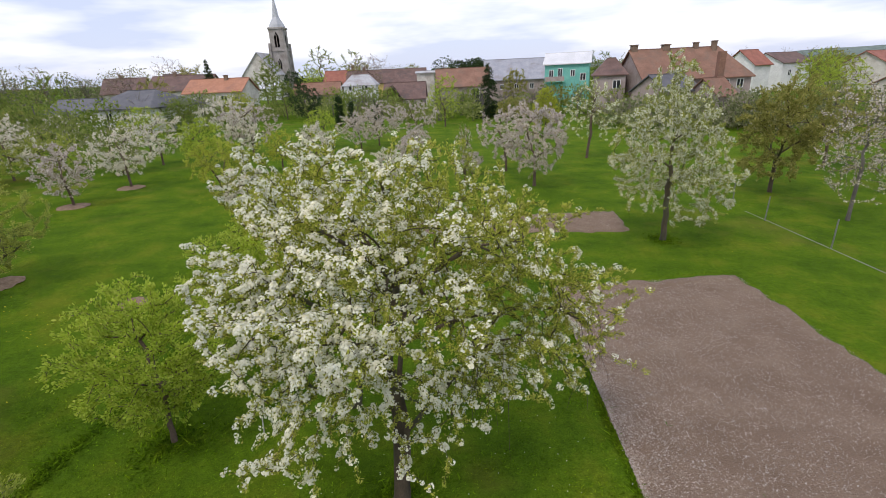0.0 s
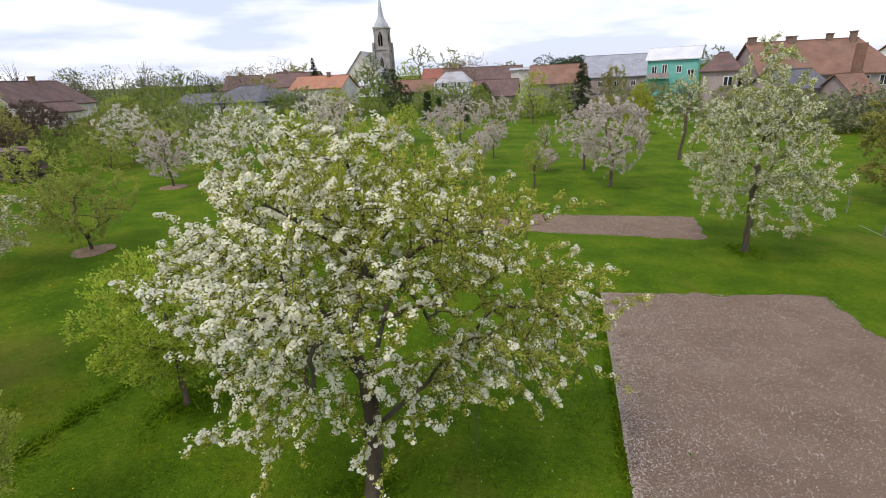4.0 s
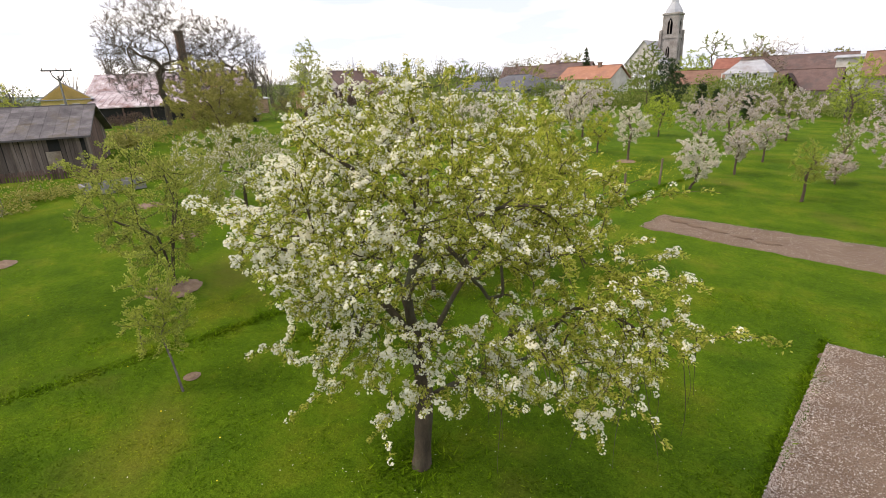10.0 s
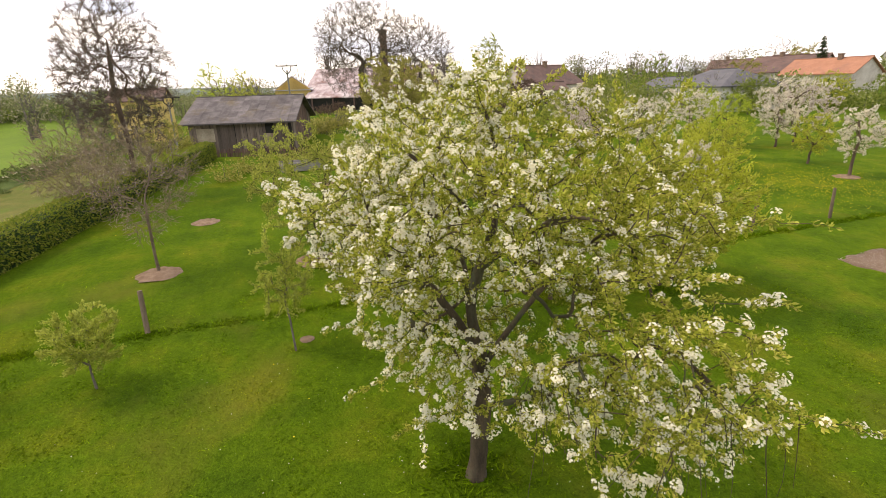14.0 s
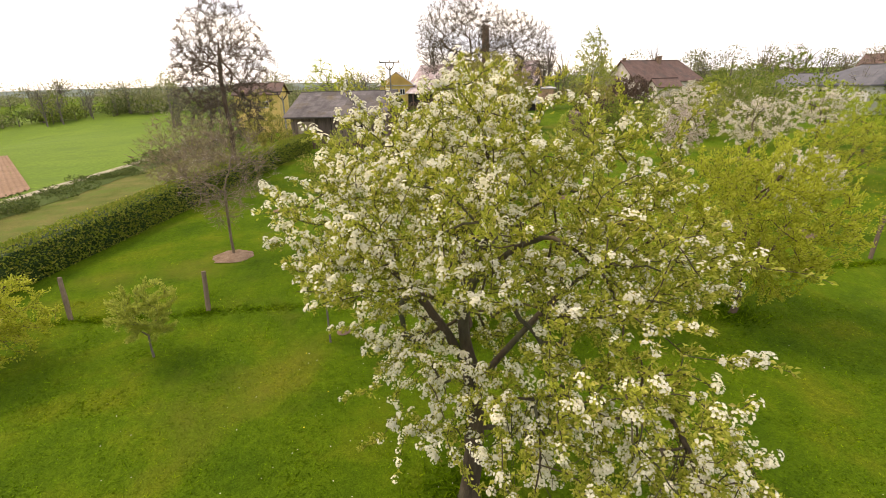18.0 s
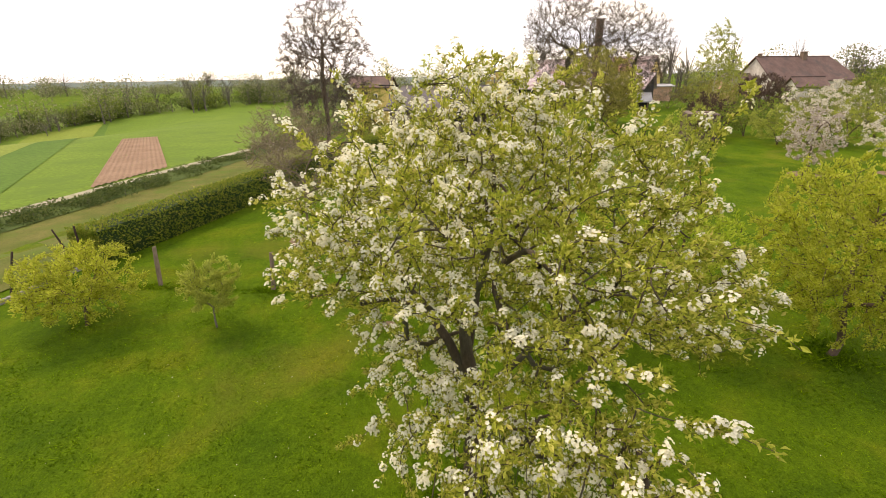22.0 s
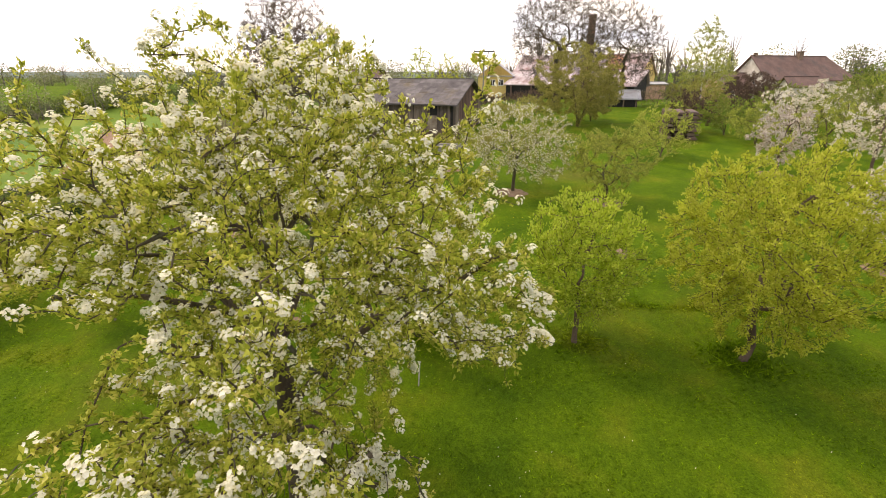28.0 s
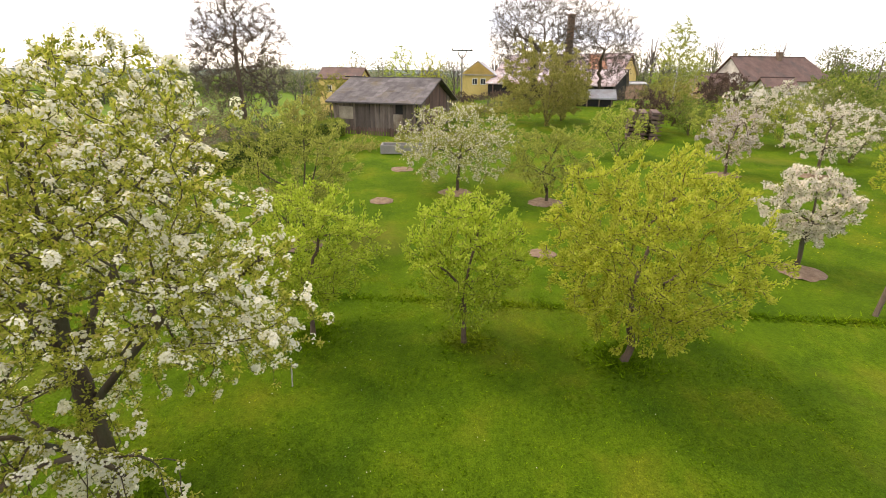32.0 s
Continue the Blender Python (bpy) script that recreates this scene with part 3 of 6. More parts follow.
st_cover = dict(
    white=[("blossom", M_PETAL_WHITE, 0.046, 0.058, 6), ("leaf", M_LEAF_SAGE, 0.03, 0.06, 1)],
    pink=[("blossom", M_PETAL_PINK, 0.042, 0.062, 5), ("leaf", M_LEAF_OLIVE, 0.045, 0.06, 1)],
    mixed=[("blossom", M_PETAL_WHITE, 0.055, 0.066, 2), ("leaf", M_LEAF_OPEN, 0.024, 0.065, 2)],
    pear=[("blossom", M_PETAL, 0.12, 0.056, 8), ("leaf", M_LEAF_OPEN, 0.022, 0.06, 2)],
    lime=[("leaf", M_LEAF_LIME, 0.014, 0.062, 2)],
    yellow=[("leaf", M_LEAF_YELLOW, 0.0105, 0.052, 2)],
    olive=[("leaf", M_LEAF_OLIVE, 0.022, 0.10, 2)],
    green=[("leaf", M_LEAF_GREEN, 0.024, 0.10, 2)],
    dark=[("leaf", M_LEAF_DARK, 0.04, 0.14, 2)],
    red=[("leaf", M_LEAF_RED, 0.03, 0.12, 2)],
    bare=[("spray", M_TWIG_TIPS, 0.08, 0.20, 1), ("leaf", M_LEAF_BUD, 0.2, 0.04, 1)],
    thicket=[("spray", M_TWIG_TIPS, 0.095, 0.24, 1), ("leaf", M_LEAF_OLIVE, 0.11, 0.045, 1)],
    bud=[("blossom", M_PETAL_PINK, 0.10, 0.075, 2), ("leaf", M_LEAF_OLIVE, 0.05, 0.07, 1)],
    fresh=[("leaf", M_LEAF_FRESH, 0.02, 0.08, 2)],
    sage=[("leaf", M_LEAF_OPEN, 0.017, 0.062, 2)],
    leafy=[("blossom", M_PETAL_PINK, 0.16, 0.075, 2), ("leaf", M_LEAF_SAGE, 0.022, 0.08, 2)],
    sapling=[("leaf", M_LEAF_FRESH, 0.011, 0.045, 2)],
    big=[("spray", M_LEAF_TWIG, 0.065, 0.28, 1)],
    maple=[("spray", M_LEAF_TWIG, 0.06, 0.22, 1), ("leaf", M_LEAF_RED, 0.07, 0.05, 1), ("leaf", M_LEAF_TWIG, 0.07, 0.05, 1)],
    birch=[("leaf", M_LEAF_FRESH, 0.024, 0.055, 2)],
)


# ---- ground ----
def sheet(name, xs, ys, mat, label, lift=0.0, category="ground"):
    X, Y = np.meshgrid(xs, ys, indexing="ij")
    V = np.stack([X, Y, gz(X, Y) + lift], -1).reshape(-1, 3)
    a, b = len(xs), len(ys)
    i, j = np.meshgrid(np.arange(a - 1), np.arange(b - 1), indexing="ij")
    Fq = np.stack([i * b + j, (i + 1) * b + j, (i + 1) * b + j + 1, i * b + j + 1], -1).reshape(-1, 4)
    return tagged(new(name, mesh_of(name, V, Fq, mat, True)), label, category, kind="structure")


def spread(lo, near0, near1, hi, step, n):
    a = near0 - np.geomspace(step * 2, near0 - lo, n)[::-1]
    b = near1 + np.geomspace(step * 2, hi - near1, n)
    return np.concatenate([a, np.arange(near0, near1 + 0.01, step), b])


sheet("ground", spread(-1600, -60, 40, 1600, 2.0, 40), spread(-1400, -50, 60, 1600, 2.0, 40), M_GRASS, "mown green orchard lawn with paler patches", 0.0)


def strip(name, pa, pb, mat, label, n=60, lift=0.02, cross=3, rough=0.0, seed=3, category="field", kind="structure"):
    """A band of ground between two lines, each given by its two ends."""
    rng = np.random.default_rng(seed)
    t, s = np.linspace(0, 1, n)[:, None, None], np.linspace(0, 1, cross)[None, :, None]
    A = np.array(pa[0]) * (1 - t) + np.array(pa[1]) * t
    B = np.array(pb[0]) * (1 - t) + np.array(pb[1]) * t
    Pq = A * (1 - s) + B * s
    Pq = Pq + rng.normal(0, rough, Pq.shape)
    V = np.concatenate([Pq, (gz(Pq[..., 0], Pq[..., 1]) + lift)[..., None]], -1).reshape(-1, 3)
    i, j = np.meshgrid(np.arange(n - 1), np.arange(cross - 1), indexing="ij")
    Fq = np.stack([i * cross + j, (i + 1) * cross + j, (i + 1) * cross + j + 1, i * cross + j + 1], -1).reshape(-1, 4)
    return tagged(new(name, mesh_of(name, V, Fq, mat, True)), label, category, kind=kind)


TRK, TU, TN = np.array([-21.5, -16.9]), np.array([-0.9855, 0.17]), np.array([-0.17, -0.9855])


def trk(a, b):
    return TRK + TU * a + TN * b


def hdg(a, s):
    return HEDGE_A + HEDGE_U * a + HEDGE_N * s


strip("bank", (hdg(-12, 0.9), hdg(30, 0.9)), (trk(-24, -2.9), trk(34, -3.2)), M_DRY, "dry tan grass bank behind the hedge", 50, 0.03, 8, 0.05)
strip("verge", (trk(-40, -3.1), trk(70, -3.4)), (trk(-40, -0.5), trk(70, -0.5)), M_VERGE, "dark green overgrown ditch verge", 90, 0.06, 6, 0.12)
strip("track", (trk(-50, -0.6), trk(90, -0.5)), (trk(-50, 0.35), trk(90, 0.45)), M_TRACK, "pale narrow dirt track beside the field", 90, 0.08, 3, 0.05)
strip("field", (trk(-60, 0.4), trk(120, 0.4)), (trk(-60, 130), trk(90, 130)), M_FIELD, "bright green field of young cereal", 60, 0.05, 40)
strip("field", ((-17.5, -16.7), (-107.8, -64.7)), ((-22.0, -25.2), (-107.5, -65.6)), M_FIELD2, "darker green field strip", 60, 0.085, 14, category="field")
strip("field", ((-21.9, -25.0), (-107.4, -65.8)), ((-36.0, -46.0), (-98.0, -75.0)), M_FIELD3, "pale green field below the wood", 60, 0.10, 10, category="field")

# the ploughed strip, with its ridges
rng = np.random.default_rng(11)
n_a, n_b = 40, 97
t, s = np.linspace(0, 1, n_a)[:, None], np.linspace(0, 1, n_b)[None, :]
c00, c01, c10, c11 = np.array([-27.4, -16.6]), np.array([-35.5, -15.7]), np.array([-57.6, -32.2]), np.array([-60.0, -29.2])
PX = [(c00[k] * (1 - t) + c10[k] * t) * (1 - s) + (c01[k] * (1 - t) + c11[k] * t) * s for k in (0, 1)]
PZ = gz(PX[0], PX[1]) + 0.10 + 0.035 * np.cos(s * 12 * 2 * np.pi) + rng.normal(0, 0.012, (n_a, n_b))
i, j = np.meshgrid(np.arange(n_a - 1), np.arange(n_b - 1), indexing="ij")
tagged(new("ploughed_field", mesh_of("ploughed_field", np.stack([PX[0], PX[1], PZ], -1).reshape(-1, 3), np.stack([i * n_b + j, (i + 1) * n_b + j, (i + 1) * n_b + j + 1, i * n_b + j + 1], -1).reshape(-1, 4), M_PLOUGH, True)), "ploughed brown strip of earth with straight ridges", "field", kind="structure")


def soil_bed(name, corners, label, seed, nx, ny, chips, chip_bias):
    """A dug bed with ragged edges, crumbly relief and pale stone chips."""
    rng = np.random.default_rng(seed)
    a, b, c, d = (np.array(p, float) for p in corners)  # sw, se, ne, nw
    u, v = np.linspace(0, 1, nx)[:, None, None], np.linspace(0, 1, ny)[None, :, None]
    Pq = (a * (1 - u) + b * u) * (1 - v) + (d * (1 - u) + c * u) * v
    edge = np.minimum(np.minimum(u, 1 - u) * nx, np.minimum(v, 1 - v) * ny)[..., 0]
    wob = np.stack([np.array([[noise.noise((p[0] * 1.7, p[1] * 1.7, k * 9.1)) for p in row] for row in Pq]) for k in (0, 1)], -1)
    Pq = Pq + wob * 0.20 * (edge < 2)[..., None]
    rel = np.array([[noise.fractal((p[0] * 3, p[1] * 3, 2.0), 0.6, 2.1, 4) for p in row] for row in Pq])
    Z = gz(Pq[..., 0], Pq[..., 1]) + np.where(edge < 0.5, -0.03, 0.028 + 0.03 * rel)
    V = np.concatenate([Pq, Z[..., None]], -1).reshape(-1, 3)
    i, j = np.meshgrid(np.arange(nx - 1), np.arange(ny - 1), indexing="ij")
    Fq = np.stack([i * ny + j, (i + 1) * ny + j, (i + 1) * ny + j + 1, i * ny + j + 1], -1).reshape(-1, 4)
    ob = tagged(new(name, mesh_of(name, V, Fq, M_SOIL, True)), label, "soil bed", kind="structure")
    n = chips
    uu = rng.random(n) ** chip_bias
    vv = rng.random(n)
    q = (a * (1 - uu[:, None]) + b * uu[:, None]) * (1 - vv[:, None]) + (d * (1 - uu[:, None]) + c * uu[:, None]) * vv[:, None]
    q = a * 0 + q * 0.985 + q.mean(0) * 0.015
    c3 = np.concatenate([q, (gz(q[:, 0], q[:, 1]) + 0.04)[:, None]], 1)
    ax = unit(np.concatenate([rng.normal(size=(n, 2)), rng.normal(0, 0.35, (n, 1))], 1))
    V, Fq = leaf_cards(rng, c3, ax, 0.012 + 0.030 * rng.random(n) ** 2.2, 0.75, 0.3)
    tagged(new("stone_chips", mesh_of("stone_chips", V, Fq, M_CHIP)), "pale stone chips and clods scattered over the soil", "stones", kind="stuff")
    return ob


soil_bed("soil_bed", [(2.95, 1.0), (9.9, 1.0), (9.75, 14.75), (3.45, 13.85)], "bare raked brown soil bed with pale stone chips", 5, 70, 120, 80000, 2.3)
soil_bed("soil_bed", [(-2.75, 19.2), (8.05, 19.35), (8.4, 22.7), (-2.6, 21.4)], "bare brown soil bed across the lawn", 6, 90, 26, 9000, 1.0)

# planting holes dug into the far bed
for k, (hx, hy) in enumerate(((-1.7, 20.7), (-1.0, 20.5), (-0.3, 20.4), (0.5, 20.2), (1.3, 20.1))):
    bm = bmesh.new()
    r = bmesh.ops.create_icosphere(bm, subdivisions=2, radius=1.0)
    for v in r["verts"]:
        v.co = (v.co.x * 0.36 * (1 + 0.3 * noise.noise(v.co * 2 + Vector((k, 0, 0)))), v.co.y * 0.13, v.co.z * 0.09)
    me = bpy.data.meshes.new("soil_heap")
    bm.to_mesh(me)
    bm.free()
    me.materials.append(M_SOIL)
    ob = tagged(new("soil_heap", me), "small heap of freshly dug soil in the bed", "soil heap", "dug heaps in the bed")
    ob.location = ground_at(hx, hy, 0.04)


def mulch_disc(x, y, r, k):
    """A round patch of wood mulch on the lawn."""
    rng = np.random.default_rng(100 + k)
    bm = bmesh.new()
    up = min(1.0, r / 0.5)
    c = bm.verts.new((0, 0, 0.05 * up))
    rings = []
    for f, z in ((0.35, 0.055), (0.7, 0.045), (1.0, -0.02)):
        rings.append([bm.verts.new((math.cos(a) * r * f * (1 + 0.05 * rng.normal()), math.sin(a) * r * f * (1 + 0.05 * rng.normal()), z * up + 0.012 * up * rng.normal())) for a in np.linspace(0, 2 * np.pi, 24, endpoint=False)])
    for i in range(24):
        bm.faces.new((c, rings[0][i], rings[0][(i + 1) % 24]))
        for a, b in zip(rings, rings[1:]):
            bm.faces.new((a[i], b[i], b[(i + 1) % 24], a[(i + 1) % 24]))
    me = bpy.data.meshes.new("mulch_disc")
    bm.to_mesh(me)
    bm.free()
    me.materials.append(M_MULCH)
    ob = tagged(new("mulch_disc", me), "round patch of pale brown mulch on the lawn", "mulch disc", "mulch discs under the fruit trees")
    ob.location = ground_at(x, y, 0.015)


for k, (x, y, r) in enumerate(((-14.64, 7.72, 0.5), (-15.9, 10.7, 0.72), (-14.4, 14.2, 0.75), (-9.2, 12.85, 0.42), (-7.85, 19.6, 0.62), (-20.2, 8.3, 0.6), (-11.2, 1.3, 0.62), (-10.1, 5.66, 0.72), (-16.05, 2.7, 0.5), (-19.1, 24.1, 0.8), (-18.8, 28.5, 0.8), (-8.4, 31.9, 0.6), (-5.55, 4.35, 0.16))):
    mulch_disc(x, y, r, k)

# ---- grass blades near the camera's way, and the taller strip along the old fence ----
rng = np.random.default_rng(21)


def in_bed(x, y):
    return ((x > 2.9 + 0.04 * y) & (x < 9.95) & (y > 1.0) & (y < 14.4)) | ((x > -2.8) & (x < 8.2) & (y > 19.15) & (y < 22.3))


def blades(n, x0, x1, y0, y1, h0, h1, name, label, where=None):
    x, y = rng.uniform(x0, x1, n), rng.uniform(y0, y1, n)
    if where is not None:
        x, y = where(n)
    keep = ~in_bed(x, y)
    x, y = x[keep], y[keep]
    clump = np.array([noise.noise((a * 1.3, b * 1.3, 4.0)) for a, b in zip(x[::1], y[::1])])
    n = len(x)
    h = (h0 + (h1 - h0) * rng.random(n)) * (1 + 0.6 * clump)
    base = np.stack([x, y, gz(x, y) - 0.01], 1)
    ang = rng.uniform(0, 2 * np.pi, n)
    side = np.stack([np.cos(ang), np.sin(ang), 0 * ang], 1) * (0.008 + 0.2 * h)[:, None]
    tip = base + np.stack([rng.normal(0, 1.1, n) * h, rng.normal(0, 1.1, n) * h, h * 0.8], 1)
    V = np.stack([base - side, base + side, tip], 1).reshape(-1, 3)
    tagged(new(name, mesh_of(name, V, np.arange(3 * n).reshape(-1, 3), M_BLADE)), label, "grass", kind="stuff")


blades(130000, -9, 4.5, -3.5, 16, 0.016, 0.044, "lawn_grass", "short mown lawn grass blades")
blades(50000, -22, 16, -4, 34, 0.022, 0.05, "lawn_grass", "short lawn grass blades farther off")
FENCE = lambda y: -7.55 + 0.125 * y


def by_fence(n):
    y = rng.uniform(-7, 30, n)
    return FENCE(y) + rng.normal(0, 0.10, n), y


blades(10000, 0, 0, 0, 0, 0.04, 0.10, "tall_grass", "taller uncut grass along the old fence line", by_fence)


def bed_edge(n):
    y = rng.uniform(1, 14, n)
    return 2.95 + 0.036 * y - np.abs(rng.normal(0, 0.06, n)), y


blades(6000, 0, 0, 0, 0, 0.035, 0.085, "tall_grass", "longer grass along the edge of the bed", bed_edge)


def under_tree(n):
    a, r = rng.uniform(0, 2 * np.pi, n), 0.35 * np.abs(rng.normal(0, 1, n))
    c = np.array(((-0.66, 5.73), (-4.95, 7.1), (-4.6, 10.2), (-3.9, 13.2), (8.85, 18.3)))[rng.integers(0, 5, n)]
    return c[:, 0] + np.cos(a) * (0.15 + r), c[:, 1] + np.sin(a) * (0.15 + r)


blades(3000, 0, 0, 0, 0, 0.05, 0.11, "tall_grass", "longer grass round the tree trunks", under_tree)


def flowers(name, label, xy, mat, size):
    xy = xy[~in_bed(xy[:, 0], xy[:, 1])]
    p = np.concatenate([xy, (gz(xy[:, 0], xy[:, 1]) + 0.05)[:, None]], 1)
    V, Fq = flower_cards(rng, p, rng.normal(0, 0.3, (len(p), 3)) + [0, 0, 1], size)
    tagged(new(name, mesh_of(name, V, Fq, mat)), label, "flowers", kind="stuff")


flowers("dandelions", "yellow dandelions in a patch of the lawn", rng.normal(0, 1, (2400, 2)) * [2.2, 2.2] + [-8.6, 28.8], M_DANDELION, 0.036)
flowers("dandelions", "scattered yellow dandelions in the lawn", np.vstack([rng.normal(0, 1, (120, 2)) * [1.8, 1.2] + [-12.2, 10.8], rng.uniform((-20, -2), (12, 30), (90, 2))]), M_DANDELION, 0.028)
flowers("daisies", "tiny white daisies and fallen petals in the lawn", rng.normal(0, 1, (260, 2)) * [2.2, 2.6] + [-0.8, 6.0], M_PETAL, 0.018)

# ---- the blooming pear tree ----
def old_pear():
    rng = np.random.default_rng(42)
    bx, by = -0.66, 5.73
    root = thing("pear_tree", ground_at(bx, by, -0.04), "old spreading pear tree in full white blossom with fresh yellow-green leaves", "pear tree")
    sk = Skeleton(rng)

    def smooth(pts, n=4):
        pts = np.array(pts, float)
        out = []
        for i in range(len(pts) - 1):
            p0, p1, p2, p3 = pts[max(i - 1, 0)], pts[i], pts[i + 1], pts[min(i + 2, len(pts) - 1)]
            for t in np.arange(n) / n:
                out.append(0.5 * (2 * p1 + (p2 - p0) * t + (2 * p0 - 5 * p1 + 4 * p2 - p3) * t * t + (3 * p1 - p0 - 3 * p2 + p3) * t**3))
        out.append(pts[-1])
        return np.array(out)

    trunk = smooth([(0, 0, 0), (0.03, 0.03, 0.5), (0.07, 0.06, 1.1), (0.08, 0.06, 1.55), (0.06, 0.02, 2.1), (0.0, -0.05, 2.75), (0.12, 0.06, 3.4), (0.22, 0.2, 4.0), (0.15, 0.2, 4.7), (0.1, 0.1, 5.1)])
    sk.add(trunk)
    limbs = [
        (9, [(0.07, 0.06, 1.25), (0.38, 0.36, 1.42), (0.8, 0.74, 1.66), (1.2, 1.1, 1.86), (1.42, 1.22, 2.25), (1.75, 1.15, 2.7), (2.4, 0.95, 2.85), (2.95, 0.8, 2.65)]),
        (14, [(0.07, 0.03, 1.9), (0.1, 0.5, 2.35), (0.17, 1.0, 2.9), (0.24, 1.35, 3.22), (0.3, 1.8, 3.38), (0.4, 2.2, 3.7)]),
        (16, [(0.05, 0.0, 2.15), (-0.06, -0.32, 2.72), (-0.12, -0.62, 3.18), (-0.3, -1.05, 3.55), (-0.5, -1.5, 3.8)]),
        (18, [(0.03, -0.02, 2.45), (-0.4, 0.12, 2.95), (-0.95, 0.2, 3.4), (-1.5, 0.1, 3.75), (-1.95, 0.15, 3.9)]),
        (20, [(0.0, -0.05, 2.75), (0.45, -0.35, 3.2), (1.0, -0.7, 3.6), (1.45, -0.95, 3.8)]),
        (23, [(0.1, 0.04, 3.2), (0.6, 0.25, 3.75), (1.2, 0.35, 4.1), (1.8, 0.3, 4.2)]),
        (26, [(0.2, 0.15, 3.8), (-0.3, 0.6, 4.3), (-0.75, 1.1, 4.7)]),
        (26, [(0.2, 0.15, 3.8), (-0.2, -0.4, 4.4), (-0.5, -0.8, 4.8)]),
    ]
    for j, pts in limbs:
        pts[0] = tuple(trunk[j])
        sk.add(smooth(pts, 4), (0, j))
    # the crown as rounded masses on its boughs, storey by storey: centre and radius
    skirt = [(1.62, 1.87, 1.4, 0.5), (-1.74, 0.07, 1.6, 0.6), (-1.38, 1.03, 1.6, 0.5), (-1.14, -0.53, 1.6, 0.6), (1.38, 1.15, 1.7, 0.62), (0.78, 0.5, 1.75, 0.55), (2.1, 1.39, 1.85, 0.62), (-0.66, 0.91, 1.85, 0.55), (1.38, 0.55, 2.04, 0.6), (-1.14, 0.67, 2.28, 0.62), (0.54, -0.65, 2.25, 0.62), (1.14, -0.29, 2.28, 0.62), (-0.9, -0.65, 2.4, 0.64), (0.3, -0.65, 1.45, 0.35), (-0.4, -0.1, 1.6, 0.42), (0.7, 0.6, 1.4, 0.4), (-1.86, -0.89, 1.7, 0.3), (-0.5, 1.9, 2.3, 0.45)]
    lower = [(2.46, 0.91, 2.55, 0.64), (-1.62, -0.29, 2.55, 0.64), (2.46, 0.07, 2.55, 0.62), (1.74, -0.17, 2.64, 0.62), (-1.74, 0.43, 2.76, 0.64), (-0.54, 1.51, 2.76, 0.62), (1.26, 0.91, 2.76, 0.6), (-0.3, -0.89, 2.76, 0.62), (-1.26, 1.15, 2.76, 0.62), (2.82, 0.19, 3.24, 0.6), (0.42, 2.1, 3.2, 0.6), (0.1, 2.3, 2.75, 0.4), (2.94, 0.91, 2.8, 0.42), (2.1, 0.43, 3.36, 0.64), (-0.18, 1.15, 3.36, 0.6), (-1.5, -0.65, 3.36, 0.66)]
    middle = [(-0.42, -1.25, 3.48, 0.66), (1.14, 2.05, 3.5, 0.58), (2.7, 0.67, 3.6, 0.42), (2.0, 0.07, 3.6, 0.42), (-0.2, 1.95, 3.75, 0.5), (0.95, -1.5, 3.85, 0.4), (-0.9, -0.05, 3.6, 0.6), (1.02, 1.03, 3.6, 0.62), (-1.98, -0.05, 3.75, 0.66), (0.9, -0.05, 3.72, 0.6), (0.78, -1.25, 3.72, 0.56), (0.18, -0.89, 3.96, 0.64), (-1.26, -1.01, 3.96, 0.66), (1.62, 1.39, 3.96, 0.62), (-1.02, 0.79, 3.96, 0.66), (-0.06, -1.61, 4.08, 0.62), (0.3, 1.39, 4.2, 0.64), (1.98, 0.79, 4.2, 0.62)]
    upper = [(1.74, -0.41, 4.32, 0.6), (0.06, 0.43, 4.44, 0.66), (1.38, 0.19, 4.44, 0.64), (1.14, -0.89, 4.44, 0.62), (1.02, 1.2, 4.56, 0.66), (0.55, 1.75, 4.5, 0.45), (-0.3, -0.89, 4.68, 0.66), (-1.14, 0.19, 4.8, 0.68), (0.42, -0.17, 4.92, 0.66), (-0.42, 0.31, 4.95, 0.68), (-1.74, 0.6, 5.0, 0.5), (-0.95, 0.75, 5.05, 0.5), (0.35, 0.7, 4.95, 0.5), (-1.0, -0.45, 4.85, 0.5)]
    M = np.array(skirt + lower + middle + upper)

    def sample(n, deep, shrink=0.0):
        """Places in the masses, most of them near the crown's outside, and fewer in the skirt."""
        k = rng.choice(len(M), n * 6, p=M[:, 3] ** 3 / (M[:, 3] ** 3).sum())
        p = M[k, :3] + unit(rng.normal(size=(n * 6, 3))) * (rng.random((n * 6, 1)) ** (1 / 3)) * (M[k, 3:] - shrink)
        depth = (M[None, :, 3] - np.linalg.norm(p[:, None] - M[None, :, :3], axis=2)).max(1)
        keep = np.where(depth < 0.32, 1.0, deep) * np.interp(p[:, 2], [1.2, 1.9, 2.6, 3.2, 4.4], [0.5, 0.52, 0.62, 0.75, 1.0]) * np.where(p[:, 0] > 1.5, 1.0, 0.85)
        return p[rng.random(n * 6) < keep][:n]

    q = sample(150, 0.6, 0.15)
    for i in np.argsort(np.linalg.norm(q - [0, 0, 2.8], axis=1)):
        sk.reach(q[i], 0.05, 1.0, 0.14, 0.03)
    q = sample(4000, 0.10, 0.03)
    for i in np.argsort(np.linalg.norm(q - [0, 0, 3.0], axis=1)):
        low = q[i][2] < 3.0
        sk.reach(q[i], 0.8 if low else 0.35 - 0.5 * (q[i][2] > 4.5), 1.0, 0.10, 0.035)
